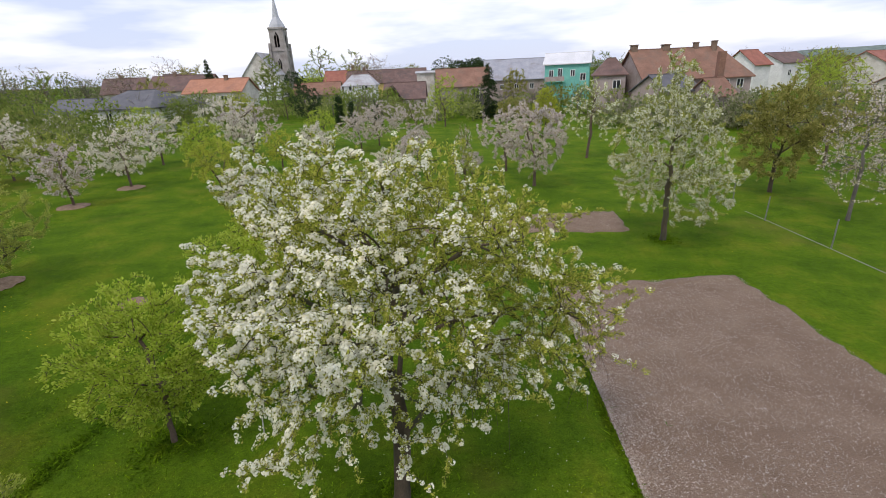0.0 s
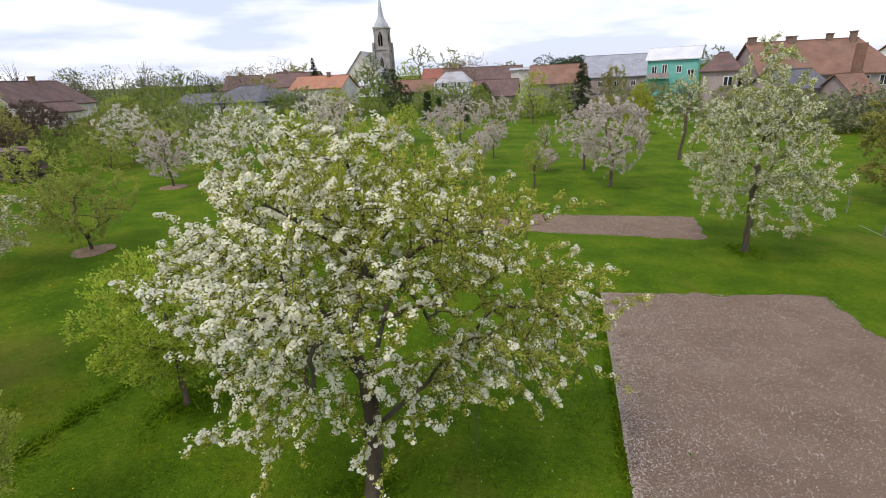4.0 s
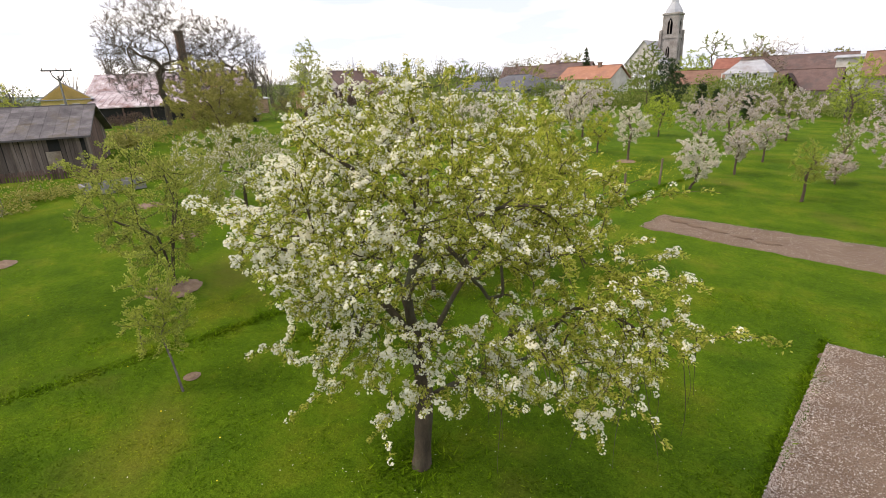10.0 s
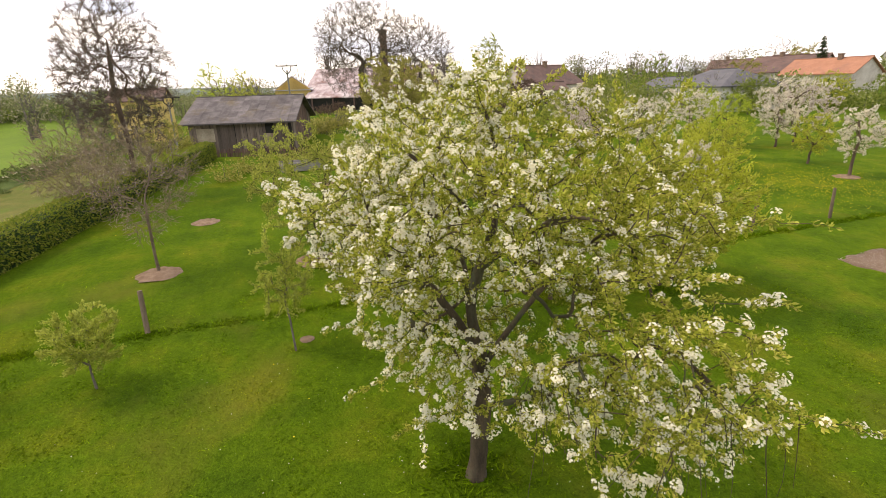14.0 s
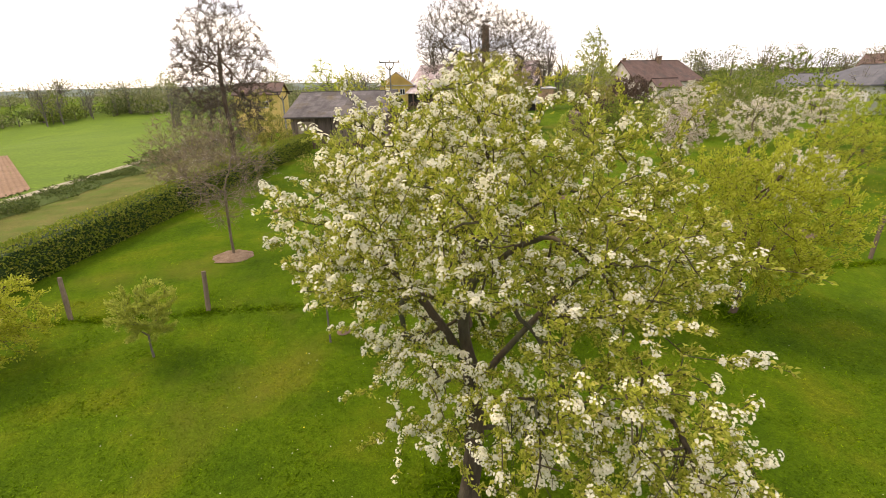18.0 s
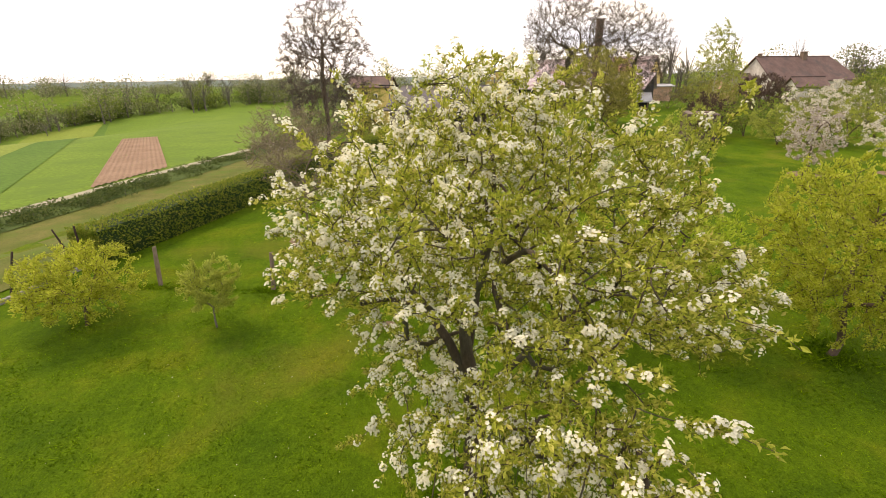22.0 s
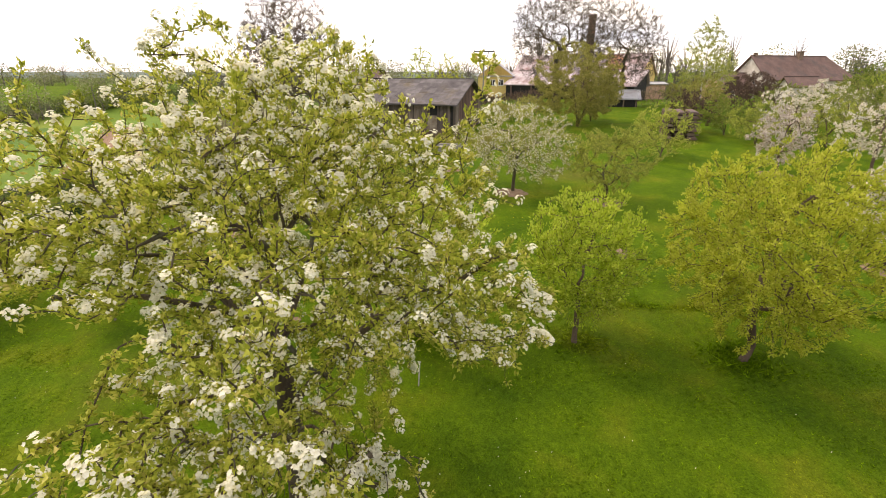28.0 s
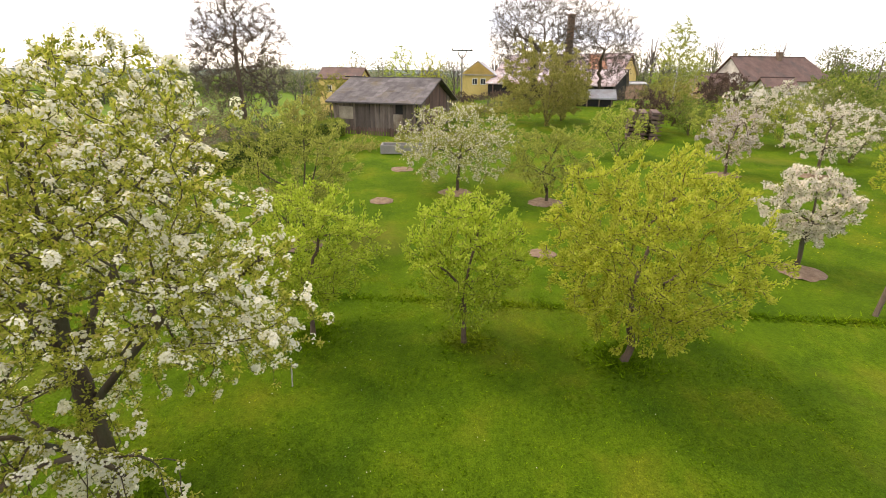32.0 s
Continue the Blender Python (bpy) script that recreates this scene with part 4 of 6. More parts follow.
    # long whips that stand out of the outline: tip and droop
    east = [(3.93, 1.4, 2.85, 0.5), (3.2, 1.0, 4.38, 0.3), (2.8, 0.95, 4.3, 0.1), (3.36, 0.3, 3.7, 0.3), (3.7, 0.31, 3.4, 0.5), (3.4, -0.42, 2.57, 0.5), (2.6, -0.6, 3.0, 0.5), (2.9, 1.3, 3.6, 0.3), (2.41, 0.65, 1.25, 0.8), (2.65, 0.82, 4.55, -0.6), (2.3, 1.6, 1.2, 0.8), (1.7, 2.1, 1.0, 0.8), (0.3, 2.75, 3.0, 0.5), (-0.1, 2.55, 2.5, 0.6), (0.9, 2.5, 3.2, 0.4), (0.6, 2.35, 4.2, 0.2), (0.7, 2.3, 2.5, 0.6)]
    west = [(-0.93, -2.17, 4.36, 0.1), (-1.41, -1.9, 4.3, 0.1), (-2.25, -0.4, 4.5, 0.2), (-1.5, -1.6, 2.05, 0.7), (-1.0, -1.3, 2.3, 0.6), (-0.74, -1.55, 1.38, 0.8), (0.72, -1.41, 1.8, 0.8), (0.6, -1.03, 1.22, 0.9), (0.1, -2.14, 4.26, 0.2), (1.2, -1.7, 3.9, 0.3), (-1.9, -1.1, 3.0, 0.6), (-0.3, -1.2, 1.7, 0.9), (-1.3, -0.6, 1.1, 0.9), (-1.2, -1.75, 4.2, 0.1), (-0.7, -1.9, 4.2, 0.1), (-1.6, -1.3, 3.9, 0.2)]
    top = [(0.78, -1.6, 5.1, -0.2), (0.12, -1.25, 5.5, -0.8), (1.07, 2.04, 5.35, -0.2), (1.2, 1.9, 5.3, 0.2), (1.5, 1.38, 4.95, -0.4), (0.63, 1.6, 5.0, -0.6), (-1.45, 0.5, 5.65, -1.0), (-0.58, 0.69, 5.55, -1.0), (-1.1, 0.1, 5.6, -1.0), (0.5, 0.3, 5.5, -1.0), (1.6, 0.9, 5.0, -0.8), (-1.9, 0.75, 5.45, -0.8)]
    for x, y, z, droop in east + west + top:
        sk.reach((x, y, z), droop, 1.0, 0.10, 0.03)
    for k in range(40):  # upright shoots on the top
        c = M[rng.integers(len(M) - len(upper), len(M))]
        a, rr = rng.uniform(-math.pi, math.pi), 0.5 * math.sqrt(rng.random())
        sk.reach((c[0] + math.sin(a) * rr, c[1] + math.cos(a) * rr, min(c[2] + c[3] + rng.uniform(-0.1, 0.22), 5.65)), -1.2, 3.0, 0.10, 0.03)
    paths = [p for p, _ in sk.paths]
    rad = sk.radii(0.0035, 0.62, 0.125)
    rad[0][:3] *= (1.35, 1.15, 1.05)
    for i, nm in [(0, "trunk")] + [(k, "limb") for k in range(1, 9)]:
        V, Fq = tubes(paths[i : i + 1], [np.maximum(rad[i], 0.02)], 12)
        r0 = np.array([noise.noise(Vector(v) * 9) for v in V])
        part(nm, mesh_of(nm, V + (r0 * 0.022)[:, None] * unit(V - np.repeat(paths[i], 12, 0)), Fq, M_BARK, True), None, root)
    V, Fq = tubes(paths[9:], rad[9:])
    tagged(part("branchwork", mesh_of("branchwork", V, Fq, M_BARK, True), None, root), kind="stuff")
    # bare twigs that hang from the eastern limb
    ok = [k for k in range(len(sk.nodes)) if 2.0 < sk.nodes[k][2] < 2.9 and sk.nodes[k][0] > 1.0 and -0.3 < sk.nodes[k][1] < 1.9]
    hang, hrad = [], []
    for k in rng.choice(ok, 34):
        p = sk.nodes[k]
        q = p + [rng.normal(0, 0.12), rng.normal(0, 0.12), -rng.uniform(0.5, 1.25)]
        hang.append(bezier(p, q, p + [rng.normal(0, 0.1), rng.normal(0, 0.1), -0.1], q + [rng.normal(0, 0.06), rng.normal(0, 0.06), 0.3], 6))
        hrad.append(np.linspace(0.006, 0.002, 7))
    V, Fq = tubes(hang, hrad, 3)
    tagged(part("hanging_growth", mesh_of("hanging_growth", V, Fq, M_BARK), None, root, "bare brown hanging twigs"), kind="stuff")
    # flower heads and leaf tufts on the spurs
    P, D = along(paths, rad, rng, 0.035, 0.016, 0.0)
    patch = np.array([noise.noise(tuple(p * 1.9 + 7)) for p in P])
    side = (P[:, 0] * 0.9 + P[:, 1] * 0.25) / 3.2 + 0.12 * (P[:, 2] - 3.2) / 2.0  # more leaf than blossom towards the east and the top
    tuft = np.array([noise.noise(tuple(p * 5.5 + 3)) for p in P])
    bloom = rng.random(len(P)) < np.clip(0.47 + 0.5 * patch + 1.25 * tuft - (0.15 + 0.75 * smoothstep(2.0, 3.6, P[:, 2])) * np.clip(side, -0.7, 0.75) + 0.2 * smoothstep(2.5, 3.1, np.hypot(P[:, 0], P[:, 1])), 0.05, 0.96)
    B = P[bloom]
    out = unit(unit(B - [0, 0, 2.6]) + rng.normal(0, 0.45, B.shape) + [0, 0, 0.6])
    B = B + out * 0.055
    per = 15
    Fp, Fo = np.repeat(B, per, 0), np.repeat(out, per, 0)
    ball = unit(rng.normal(size=Fp.shape) + Fo * 0.7)
    wide = np.repeat(0.022 + 0.022 * rng.random((len(B), 1)), per, 0)
    Fp = Fp + ball * wide
    face = unit(ball + rng.normal(0, 0.25, ball.shape) + [0, 0, 0.8])
    size = 0.019 + 0.0095 * rng.random(len(Fp))
    for east_side in (True, False):  # the flowers on the side of the way have petals of their own
        k = ((Fp[:, 0] > 1.2) == east_side) & (east_side | (rng.random(len(Fp)) < 0.72))
        V, Fq = (star_flowers if east_side else flower_cards)(rng, Fp[k], face[k], size[k] * (0.95 if east_side else 1.22))
        tagged(part("blossom", mesh_of("blossom", V, Fq, M_PETAL), None, root, "white pear blossom in round heads"), kind="stuff")
    deep = np.max([m[3] - np.linalg.norm(P - m[:3], axis=1) for m in M], axis=0)
    L, LD = np.repeat(P, 8, 0), np.repeat(D, 8, 0)
    keep = rng.random(len(L)) < np.where(np.repeat(bloom, 8), 0.4, 1.0) * np.where(np.repeat(deep, 8) > 0.27, 0.45, 1.0)
    L, LD = L[keep], LD[keep]
    lo = unit(unit(L - [0, 0, 2.4]) * 0.6 + LD * 0.4 + rng.normal(0, 0.75, L.shape) + [0, 0, 0.1])
    V, Fq = leaf_cards(rng, L + rng.normal(0, 0.018, L.shape), lo, 0.026 + 0.030 * rng.random(len(L)), 0.5)
    tagged(part("leaves", mesh_of("leaves", V, Fq, M_LEAF_PEAR), None, root, "fresh yellow-green young leaves"), kind="stuff")


old_pear()

# ---- the other trees of the orchard and gardens ----
APPLE_W, APPLE_P = "apple tree in dense white blossom", "apple tree covered in pale pink blossom"
LIME, SAP = "young round tree with fresh lime-green leaves", "slender sapling with fresh green leaves"
ORCHARD = [
    ("apple_tree", APPLE_P + ", forked dark trunk", 5.5, 28.4, 5.2, 4.4, "pink", dict(density=1.5, detail=1.2)),
    ("apple_tree", APPLE_P, 4.4, 33.2, 4.6, 4.8, "pink", {}),
    ("pear_tree", "tall pear tree with hanging white blossom and green leaves", 8.85, 18.3, 6.5, 4.9, "pear", dict(clear=0.19, detail=2.6, density=1.6, trunk=M_BARK, cone=0.6, leader=0.62)),
    ("pear_tree", "pear tree with white blossom and a leaning dark trunk", 11.5, 38.5, 6.2, 4.6, "pear", dict(clear=0.25, lean=(0.3, 0), cone=0.5, leader=0.6)),
    ("cherry_tree", "broad tree with olive-brown young leaves and dark trunk", 18.4, 26.5, 6.2, 4.4, "olive", dict(trunk=M_BARK, density=2.0, detail=1.4)),
    ("plum_tree", "nearly bare grey tree with thin late blossom", 18.35, 20.9, 6.0, 3.8, "bud", dict(trunk=M_BARK_GREY, trunk_r=0.08, detail=1.6, leader=0.7)),
    ("plum_tree", "thin bare tree with a whitewashed stem", 25.2, 26.0, 5.0, 4.2, "bud", dict(trunk=M_BARK_GREY)),
    ("apple_tree", APPLE_P + " over a mulch disc", -19.1, 24.2, 3.2, 3.3, "pink", {}),
    ("apple_tree", APPLE_W + " over a mulch disc", -18.8, 28.6, 3.7, 4.6, "white", {}),
    ("apple_tree", "low apple tree with fresh green leaves over mulch", -14.4, 14.2, 3.0, 3.7, "sage", dict(trunk=M_BARK, vase=0.4, density=1.3)),
    ("plum_tree", LIME, -17.5, 35.6, 3.7, 3.3, "lime", {}),
    ("quince_tree", LIME + " beside the old fence", -4.95, 7.1, 3.3, 2.9, "lime", dict(vase=0.45, clear=0.14, detail=1.5, trunk=M_BARK_BROWN, trunk_r=0.05)),
    ("quince_tree", LIME + " at the fence line", -4.6, 10.2, 3.25, 2.5, "lime", dict(vase=0.45, clear=0.15, detail=1.4, trunk=M_BARK_BROWN, trunk_r=0.05)),
    ("quince_tree", "wide round tree with dense yellow-green leaves", -3.9, 13.2, 4.05, 4.1, "yellow", dict(vase=0.35, clear=0.09, trunk=M_BARK_BROWN, trunk_r=0.07, detail=3.3, lean=(0.0, 0.12))),
    ("apple_tree", APPLE_W, -8.3, 32.0, 3.7, 2.6, "white", dict(clear=0.35)),
    ("plum_tree", LIME, -11.0, 45.0, 3.6, 3.2, "lime", {}),
    ("apple_tree", "small apple tree in white blossom with a crooked dark trunk", -3.1, 26.7, 2.6, 2.2, "white", dict(lean=(0.2, 0.1), trunk=M_BARK)),
    ("apple_tree", APPLE_P, -2.3, 31.8, 2.6, 1.8, "pink", dict(clear=0.35)),
    ("apple_tree", APPLE_P, -1.9, 36.9, 2.7, 2.2, "pink", dict(clear=0.35)),
    ("plum_tree", SAP, 1.3, 27.3, 2.7, 1.5, "sapling", dict(clear=0.35, density=1.4)),
    ("apple_tree", "small apple bush in pale blossom", 2.0, 32.3, 1.7, 1.7, "pink", dict(detail=0.6)),
    ("apple_tree", APPLE_P, -7.1, 42.9, 3.6, 4.2, "pink", {}),
    ("apple_tree", APPLE_W, -15.7, 38.4, 3.7, 3.5, "white", {}),
    ("willow_shrub", "young shrub with yellow-green leaves", -11.3, 34.0, 3.0, 2.3, "yellow", dict(detail=0.6)),
    ("apple_tree", "old apple tree with opening green leaves over a mulch disc", -10.2, 5.75, 3.9, 3.9, "sage", dict(clear=0.16, stems=4, detail=1.6, density=1.05, trunk=M_BARK, vase=0.4)),
    ("apple_tree", APPLE_W + " over a mulch disc", -16.0, 10.8, 3.7, 4.9, "mixed", dict(clear=0.10, detail=1.9, trunk=M_BARK)),
    ("sapling", SAP + ", leaning", -5.2, 4.05, 2.7, 1.25, "sapling", dict(clear=0.25, lean=(-0.25, 0.0), trunk=M_BARK_GREY, trunk_r=0.02, density=1.5)),
    ("apple_tree", "bare young tree with thin grey branches over a mulch disc", -11.35, 1.3, 4.3, 3.3, "bare", dict(vase=0.6, clear=0.22, trunk=M_TWIG, trunk_r=0.04, detail=2.0)),
    ("shrub", "low round shrub with yellow-green leaves at the fence", -5.9, -2.5, 2.0, 2.5, "yellow", dict(clear=0.12, detail=1.3, stems=3)),
    ("sapling", SAP + " near a post", -5.65, 0.5, 1.75, 1.3, "sapling", dict(clear=0.3, trunk=M_BARK_GREY, trunk_r=0.02, density=2.2)),
    ("apple_tree", "apple tree in dense bright white blossom over a mulch disc", -8.0, 19.6, 2.9, 2.4, "white", dict(clear=0.28, detail=1.4, density=1.4, trunk=M_BARK)),
    ("goat_willow", "many-stemmed yellow-green shrub on the lawn", -12.9, 27.8, 3.3, 3.8, "yellow", dict(stems=5, clear=0.1)),
    ("apple_tree", APPLE_W, -21.1, 36.4, 4.0, 5.0, "white", {}),
    ("apple_tree", APPLE_P, -15.8, 40.7, 4.6, 5.2, "pink", {}),
    ("apple_tree", APPLE_P, -6.0, 46.5, 4.0, 5.4, "pink", {}),
    ("apple_tree", APPLE_P, -2.4, 48.5, 4.2, 5.0, "pink", {}),
    ("apple_tree", APPLE_W, -21.9, 51.4, 4.8, 6.0, "white", {}),
    ("apple_tree", APPLE_W, -27.7, 30.8, 3.5, 4.2, "white", {}),
    ("apple_tree", "apple tree with green leaves and thin blossom", -28.5, 36.0, 3.9, 4.6, "leafy", {}),
    ("plum_tree", LIME, -25.5, 42.5, 4.0, 4.2, "lime", {}),
    ("pear_tree", "narrow tree in thin pale blossom", 1.8, 38.4, 2.9, 1.3, "bud", dict(detail=0.6)),
]
GARDEN = [
    ("shrub", "sage-green shrub on the lawn before the farm", -23.5, 20.5, 3.0, 3.4, "fresh", dict(stems=3, clear=0.08)),
    ("shrub", "olive shrub beside the timber stack", -27.6, 28.6, 2.7, 4.2, "fresh", dict(stems=4, clear=0.06)),
    ("shrub", "sage-green bush beyond the orchard", -26.5, 32.5, 3.2, 4.0, "fresh", dict(stems=3, clear=0.08)),
    ("shrub", "brown half-bare bush beside the timber stack", -34.5, 27.5, 3.0, 4.0, "red", dict(stems=4, clear=0.06)),
    ("shrub", "olive bush before the birch", -40.0, 31.5, 3.4, 4.4, "olive", dict(stems=4, clear=0.06)),
    ("shrub", "olive bush in the yard before the house", -55.0, 37.5, 3.0, 6.0, "olive", dict(stems=4, clear=0.06)),
    ("shrub", "brown half-bare bush in the yard", -53.5, 33.6, 2.6, 5.0, "thicket", dict(stems=5, clear=0.06, detail=1.5)),
    ("shrub", "grey-green bush between the fruit trees", -22.0, 33.0, 3.0, 3.4, "leafy", dict(stems=3, clear=0.08)),
    ("alder_tree", "tall light green tree beside the farm roofs", 0.4, 64.0, 6.6, 4.6, "lime", dict(clear=0.12)),
    ("forsythia", "tall olive-yellow shrub in front of the farm", -36.0, 19.3, 6.1, 7.4, "olive", dict(clear=0.05, stems=8, detail=2.6, density=1.35)),
    ("forsythia", "olive-yellow shrub in front of the farm", -39.5, 21.5, 4.4, 4.4, "olive", dict(clear=0.08, stems=5, detail=1.4, density=1.6)),
    ("copper_shrub", "dark red-brown shrub beside the house", -51.6, 43.2, 3.9, 5.6, "red", dict(stems=4, clear=0.08, detail=1.5)),
    ("shrub", "rounded green shrub by the timber stack", -31.5, 28.8, 2.8, 4.2, "green", dict(stems=4, clear=0.1)),
    ("birch_tree", "slender birch with hanging fresh leaves", -47.4, 35.2, 8.7, 4.8, "birch", dict(trunk=M_BARK_WHITE, clear=0.16, detail=2.4, trunk_r=0.08, density=2.0, cone=0.4, leader=0.85)),
    ("birch_tree", "young birch with fresh leaves", -50.0, 38.6, 5.8, 3.2, "birch", dict(trunk=M_BARK_WHITE, clear=0.2, detail=1.2, density=1.8, leader=0.85, trunk_r=0.06)),
    ("walnut_tree", "huge spreading tree still bare with grey buds", -56.5, 22.4, 13.4, 12.5, "big", dict(trunk=M_BARK, clear=0.2, trunk_r=0.34, leader=0.5, detail=3.4, density=1.6)),
    ("walnut_tree", "large tree still bare with grey buds", -57.5, 30.8, 11.4, 9.5, "big", dict(trunk=M_BARK, clear=0.2, trunk_r=0.23, leader=0.5, detail=2.5, density=1.6)),
    ("maple_tree", "tall sparse tree with small reddish-grey young leaves", -22.3, 0.1, 8.5, 4.8, "maple", dict(trunk=M_BARK_BROWN, clear=0.32, trunk_r=0.11, detail=1.5, density=1.9, leader=0.8)),
    ("shrub", "brown half-bare tangled shrub beyond the hedge", -18.6, -1.4, 3.7, 3.6, "thicket", dict(stems=8, clear=0.06, detail=4.0, vase=0.6, trunk=M_TWIG, trunk_r=0.03)),
    ("shrub", "brown half-bare tangled shrub", -22.0, -0.4, 3.6, 3.4, "thicket", dict(stems=8, clear=0.06, detail=3.4, vase=0.6, trunk=M_TWIG, trunk_r=0.03)),
    ("shrub", "olive-yellow shrub beside the shed", -31.2, 1.0, 2.6, 3.2, "olive", dict(stems=5, clear=0.08)),
    ("copper_shrub", "dark brown half-bare shrub by the house", -42.9, 37.8, 3.4, 4.6, "red", dict(stems=3, clear=0.05)),
    ("shrub", "green shrub in the gardens", -33.0, 34.0, 3.4, 4.6, "green", dict(stems=3, clear=0.1)),
    ("apple_tree", APPLE_W, -35.2, 38.6, 4.0, 3.8, "white", {}),
    ("shrub", "green garden tree before the houses", -39.5, 46.0, 4.8, 5.2, "green", dict(clear=0.12)),
    ("shrub", "green garden tree before the houses", -23.6, 76.0, 5.6, 6.4, "green", dict(clear=0.1)),
    ("shrub", "dark green garden tree before the houses", -19.6, 73.0, 4.6, 4.6, "dark", dict(clear=0.1)),
    ("shrub", "light yellow-green garden shrub near houses", -27.5, 68.0, 4.6, 4.4, "yellow", dict(clear=0.1)),
    ("shrub", "rounded green garden shrub near houses", -31.0, 60.0, 4.2, 5.0, "green", dict(clear=0.1)),
    ("willow_tree", "light green weeping willow by houses", 49.6, 62.8, 6.8, 6.6, "lime", {}),
    ("shrub", "olive-coloured garden shrub near houses", 10.0, 70.0, 3.0, 5.2, "olive", dict(stems=3, clear=0.08)),
    ("shrub", "dark green garden bush before the barns", 4.5, 82.0, 4.2, 4.4, "green", dict(clear=0.1)),
    ("shrub", "olive garden bush before the turquoise house", 17.5, 78.0, 4.0, 5.0, "olive", dict(clear=0.1)),
    ("shrub", "green garden bush before the long barn", 27.0, 60.0, 4.0, 4.6, "green", dict(clear=0.1)),
    ("plum_tree", "narrow yellow-green tree on the lawn", 10.9, 52.0, 5.0, 3.2, "yellow", dict(detail=2.0, density=1.5, cone=0.5)),
    ("shrub", "bare brown garden tree near houses", 13.5, 68.0, 5.0, 5.0, "bare", {}),
    ("lime_tree", "large dark green tree before the church", -43.0, 130.0, 11.0, 5.6, "green", dict(clear=0.1, density=1.4)),
    ("lime_tree", "large green tree beside the church", -38.5, 166.0, 15.0, 11.0, "green", dict(clear=0.1, density=1.4)),
    ("lime_tree", "large green tree beside the church", -29.5, 172.0, 13.5, 10.0, "green", dict(clear=0.1, density=1.4)),
    ("lime_tree", "bare brown tree among the roofs", -17.4, 121.0, 11.0, 8.5, "bare", dict(density=2.5, detail=1.6)),
    ("lime_tree", "green tree behind the roofs", -24.0, 150.0, 10.5, 8.5, "olive", dict(density=1.4)),
    ("shrub", "green tree behind the farm", -75.0, 6.0, 10.0, 5.6, "lime", dict(density=1.2)),
    ("shrub", "yellow-green poplars behind the farm", -80.0, 10.5, 9.5, 5.4, "yellow", dict(density=1.2)),
    ("shrub", "olive tree behind the shed", -66.0, -3.5, 6.6, 6.0, "olive", dict(density=1.2)),
    ("shrub", "green garden tree beside the brown-roofed house", -67.0, 80.0, 5.4, 6.4, "green", dict(density=0.7)),
    ("shrub", "green garden tree before the houses", -58.0, 62.0, 4.2, 5.0, "lime", dict(density=0.7)),
    ("shrub", "bare grey garden tree before houses", -52.0, 84.0, 7.5, 6.5, "bare", dict(density=0.7)),
    ("shrub", "pale green garden tree before houses", -44.0, 78.0, 6.4, 5.5, "olive", dict(density=0.7)),
    ("fruit_tree", "brownish garden tree beyond the fence", 27.0, 34.0, 6.0, 6.0, "olive", dict(density=0.8)),
    ("fruit_tree", "bare blossoming tree beyond the fence", 33.0, 30.0, 5.2, 5.6, "bud", dict(density=0.8)),
    ("fruit_tree", "green garden tree before the houses", 37.0, 47.0, 5.5, 6.0, "green", dict(density=0.7)),
]
for k, (nm, label, x, y, h, w, style, kw) in enumerate(ORCHARD):
    far = math.hypot(x - 2, y - 4)
    kw.setdefault("detail", 1.0 if far < 26 else 0.7)
    if style in ("pink", "white"):
        kw.setdefault("vase", 0.3)
    tree(nm, label, x, y, h, w, style, seed=300 + k, **kw)
for k, (nm, label, x, y, h, w, style, kw) in enumerate(GARDEN):
    kw.setdefault("detail", 0.75)
    tree(nm, label, x, y, h, w, style, seed=500 + k, group="garden trees", category="tree", **kw)


def conifer(name, label, x, y, h, w, seed, column=False):
    """An evergreen with whorls of short boughs round one stem."""
    rng = np.random.default_rng(seed)
    root = thing(name, ground_at(x, y, -0.05), label, "conifer", "evergreens of the gardens")
    n = 60
    stem = np.stack([np.zeros(n), np.zeros(n), np.linspace(0, h, n)], 1)
    paths, rad = [stem], [np.linspace(0.02 * h, 0.01, n)]
    for i in range(int(18 * h)):
        z = h * (0.04 + 0.94 * rng.random())
        r = (w / 2) * ((1 - z / h) ** (0.35 if column else 0.85)) * rng.uniform(0.75, 1.1) + 0.05
        a = rng.uniform(0, 2 * np.pi)
        d = np.array([math.cos(a), math.sin(a), 0])
        q = d * r + [0, 0, z - (0.0 if column else 0.18 * r) + (0.3 * r if column else 0)]
        paths.append(bezier(np.array([0, 0, z]), q, np.array([0, 0, z]) + d * r * 0.4, q - d * r * 0.3 + [0, 0, 0.05], 4))
        rad.append(np.linspace(0.02, 0.006, 5))
    V, Fq = tubes(paths, rad, 4)
    part("trunk", mesh_of("trunk", V, Fq, M_BARK, True), None, root)
    P, D = along(paths[1:], rad[1:], rng, 0.022, 1.0)
    P = P + rng.normal(0, 0.08, P.shape)
    V, Fq = leaf_cards(rng, P, unit(D + rng.normal(0, 0.5, P.shape)), 0.22, 0.4)
    part("needles", mesh_of("needles", V, Fq, M_LEAF_DARK), None, root)


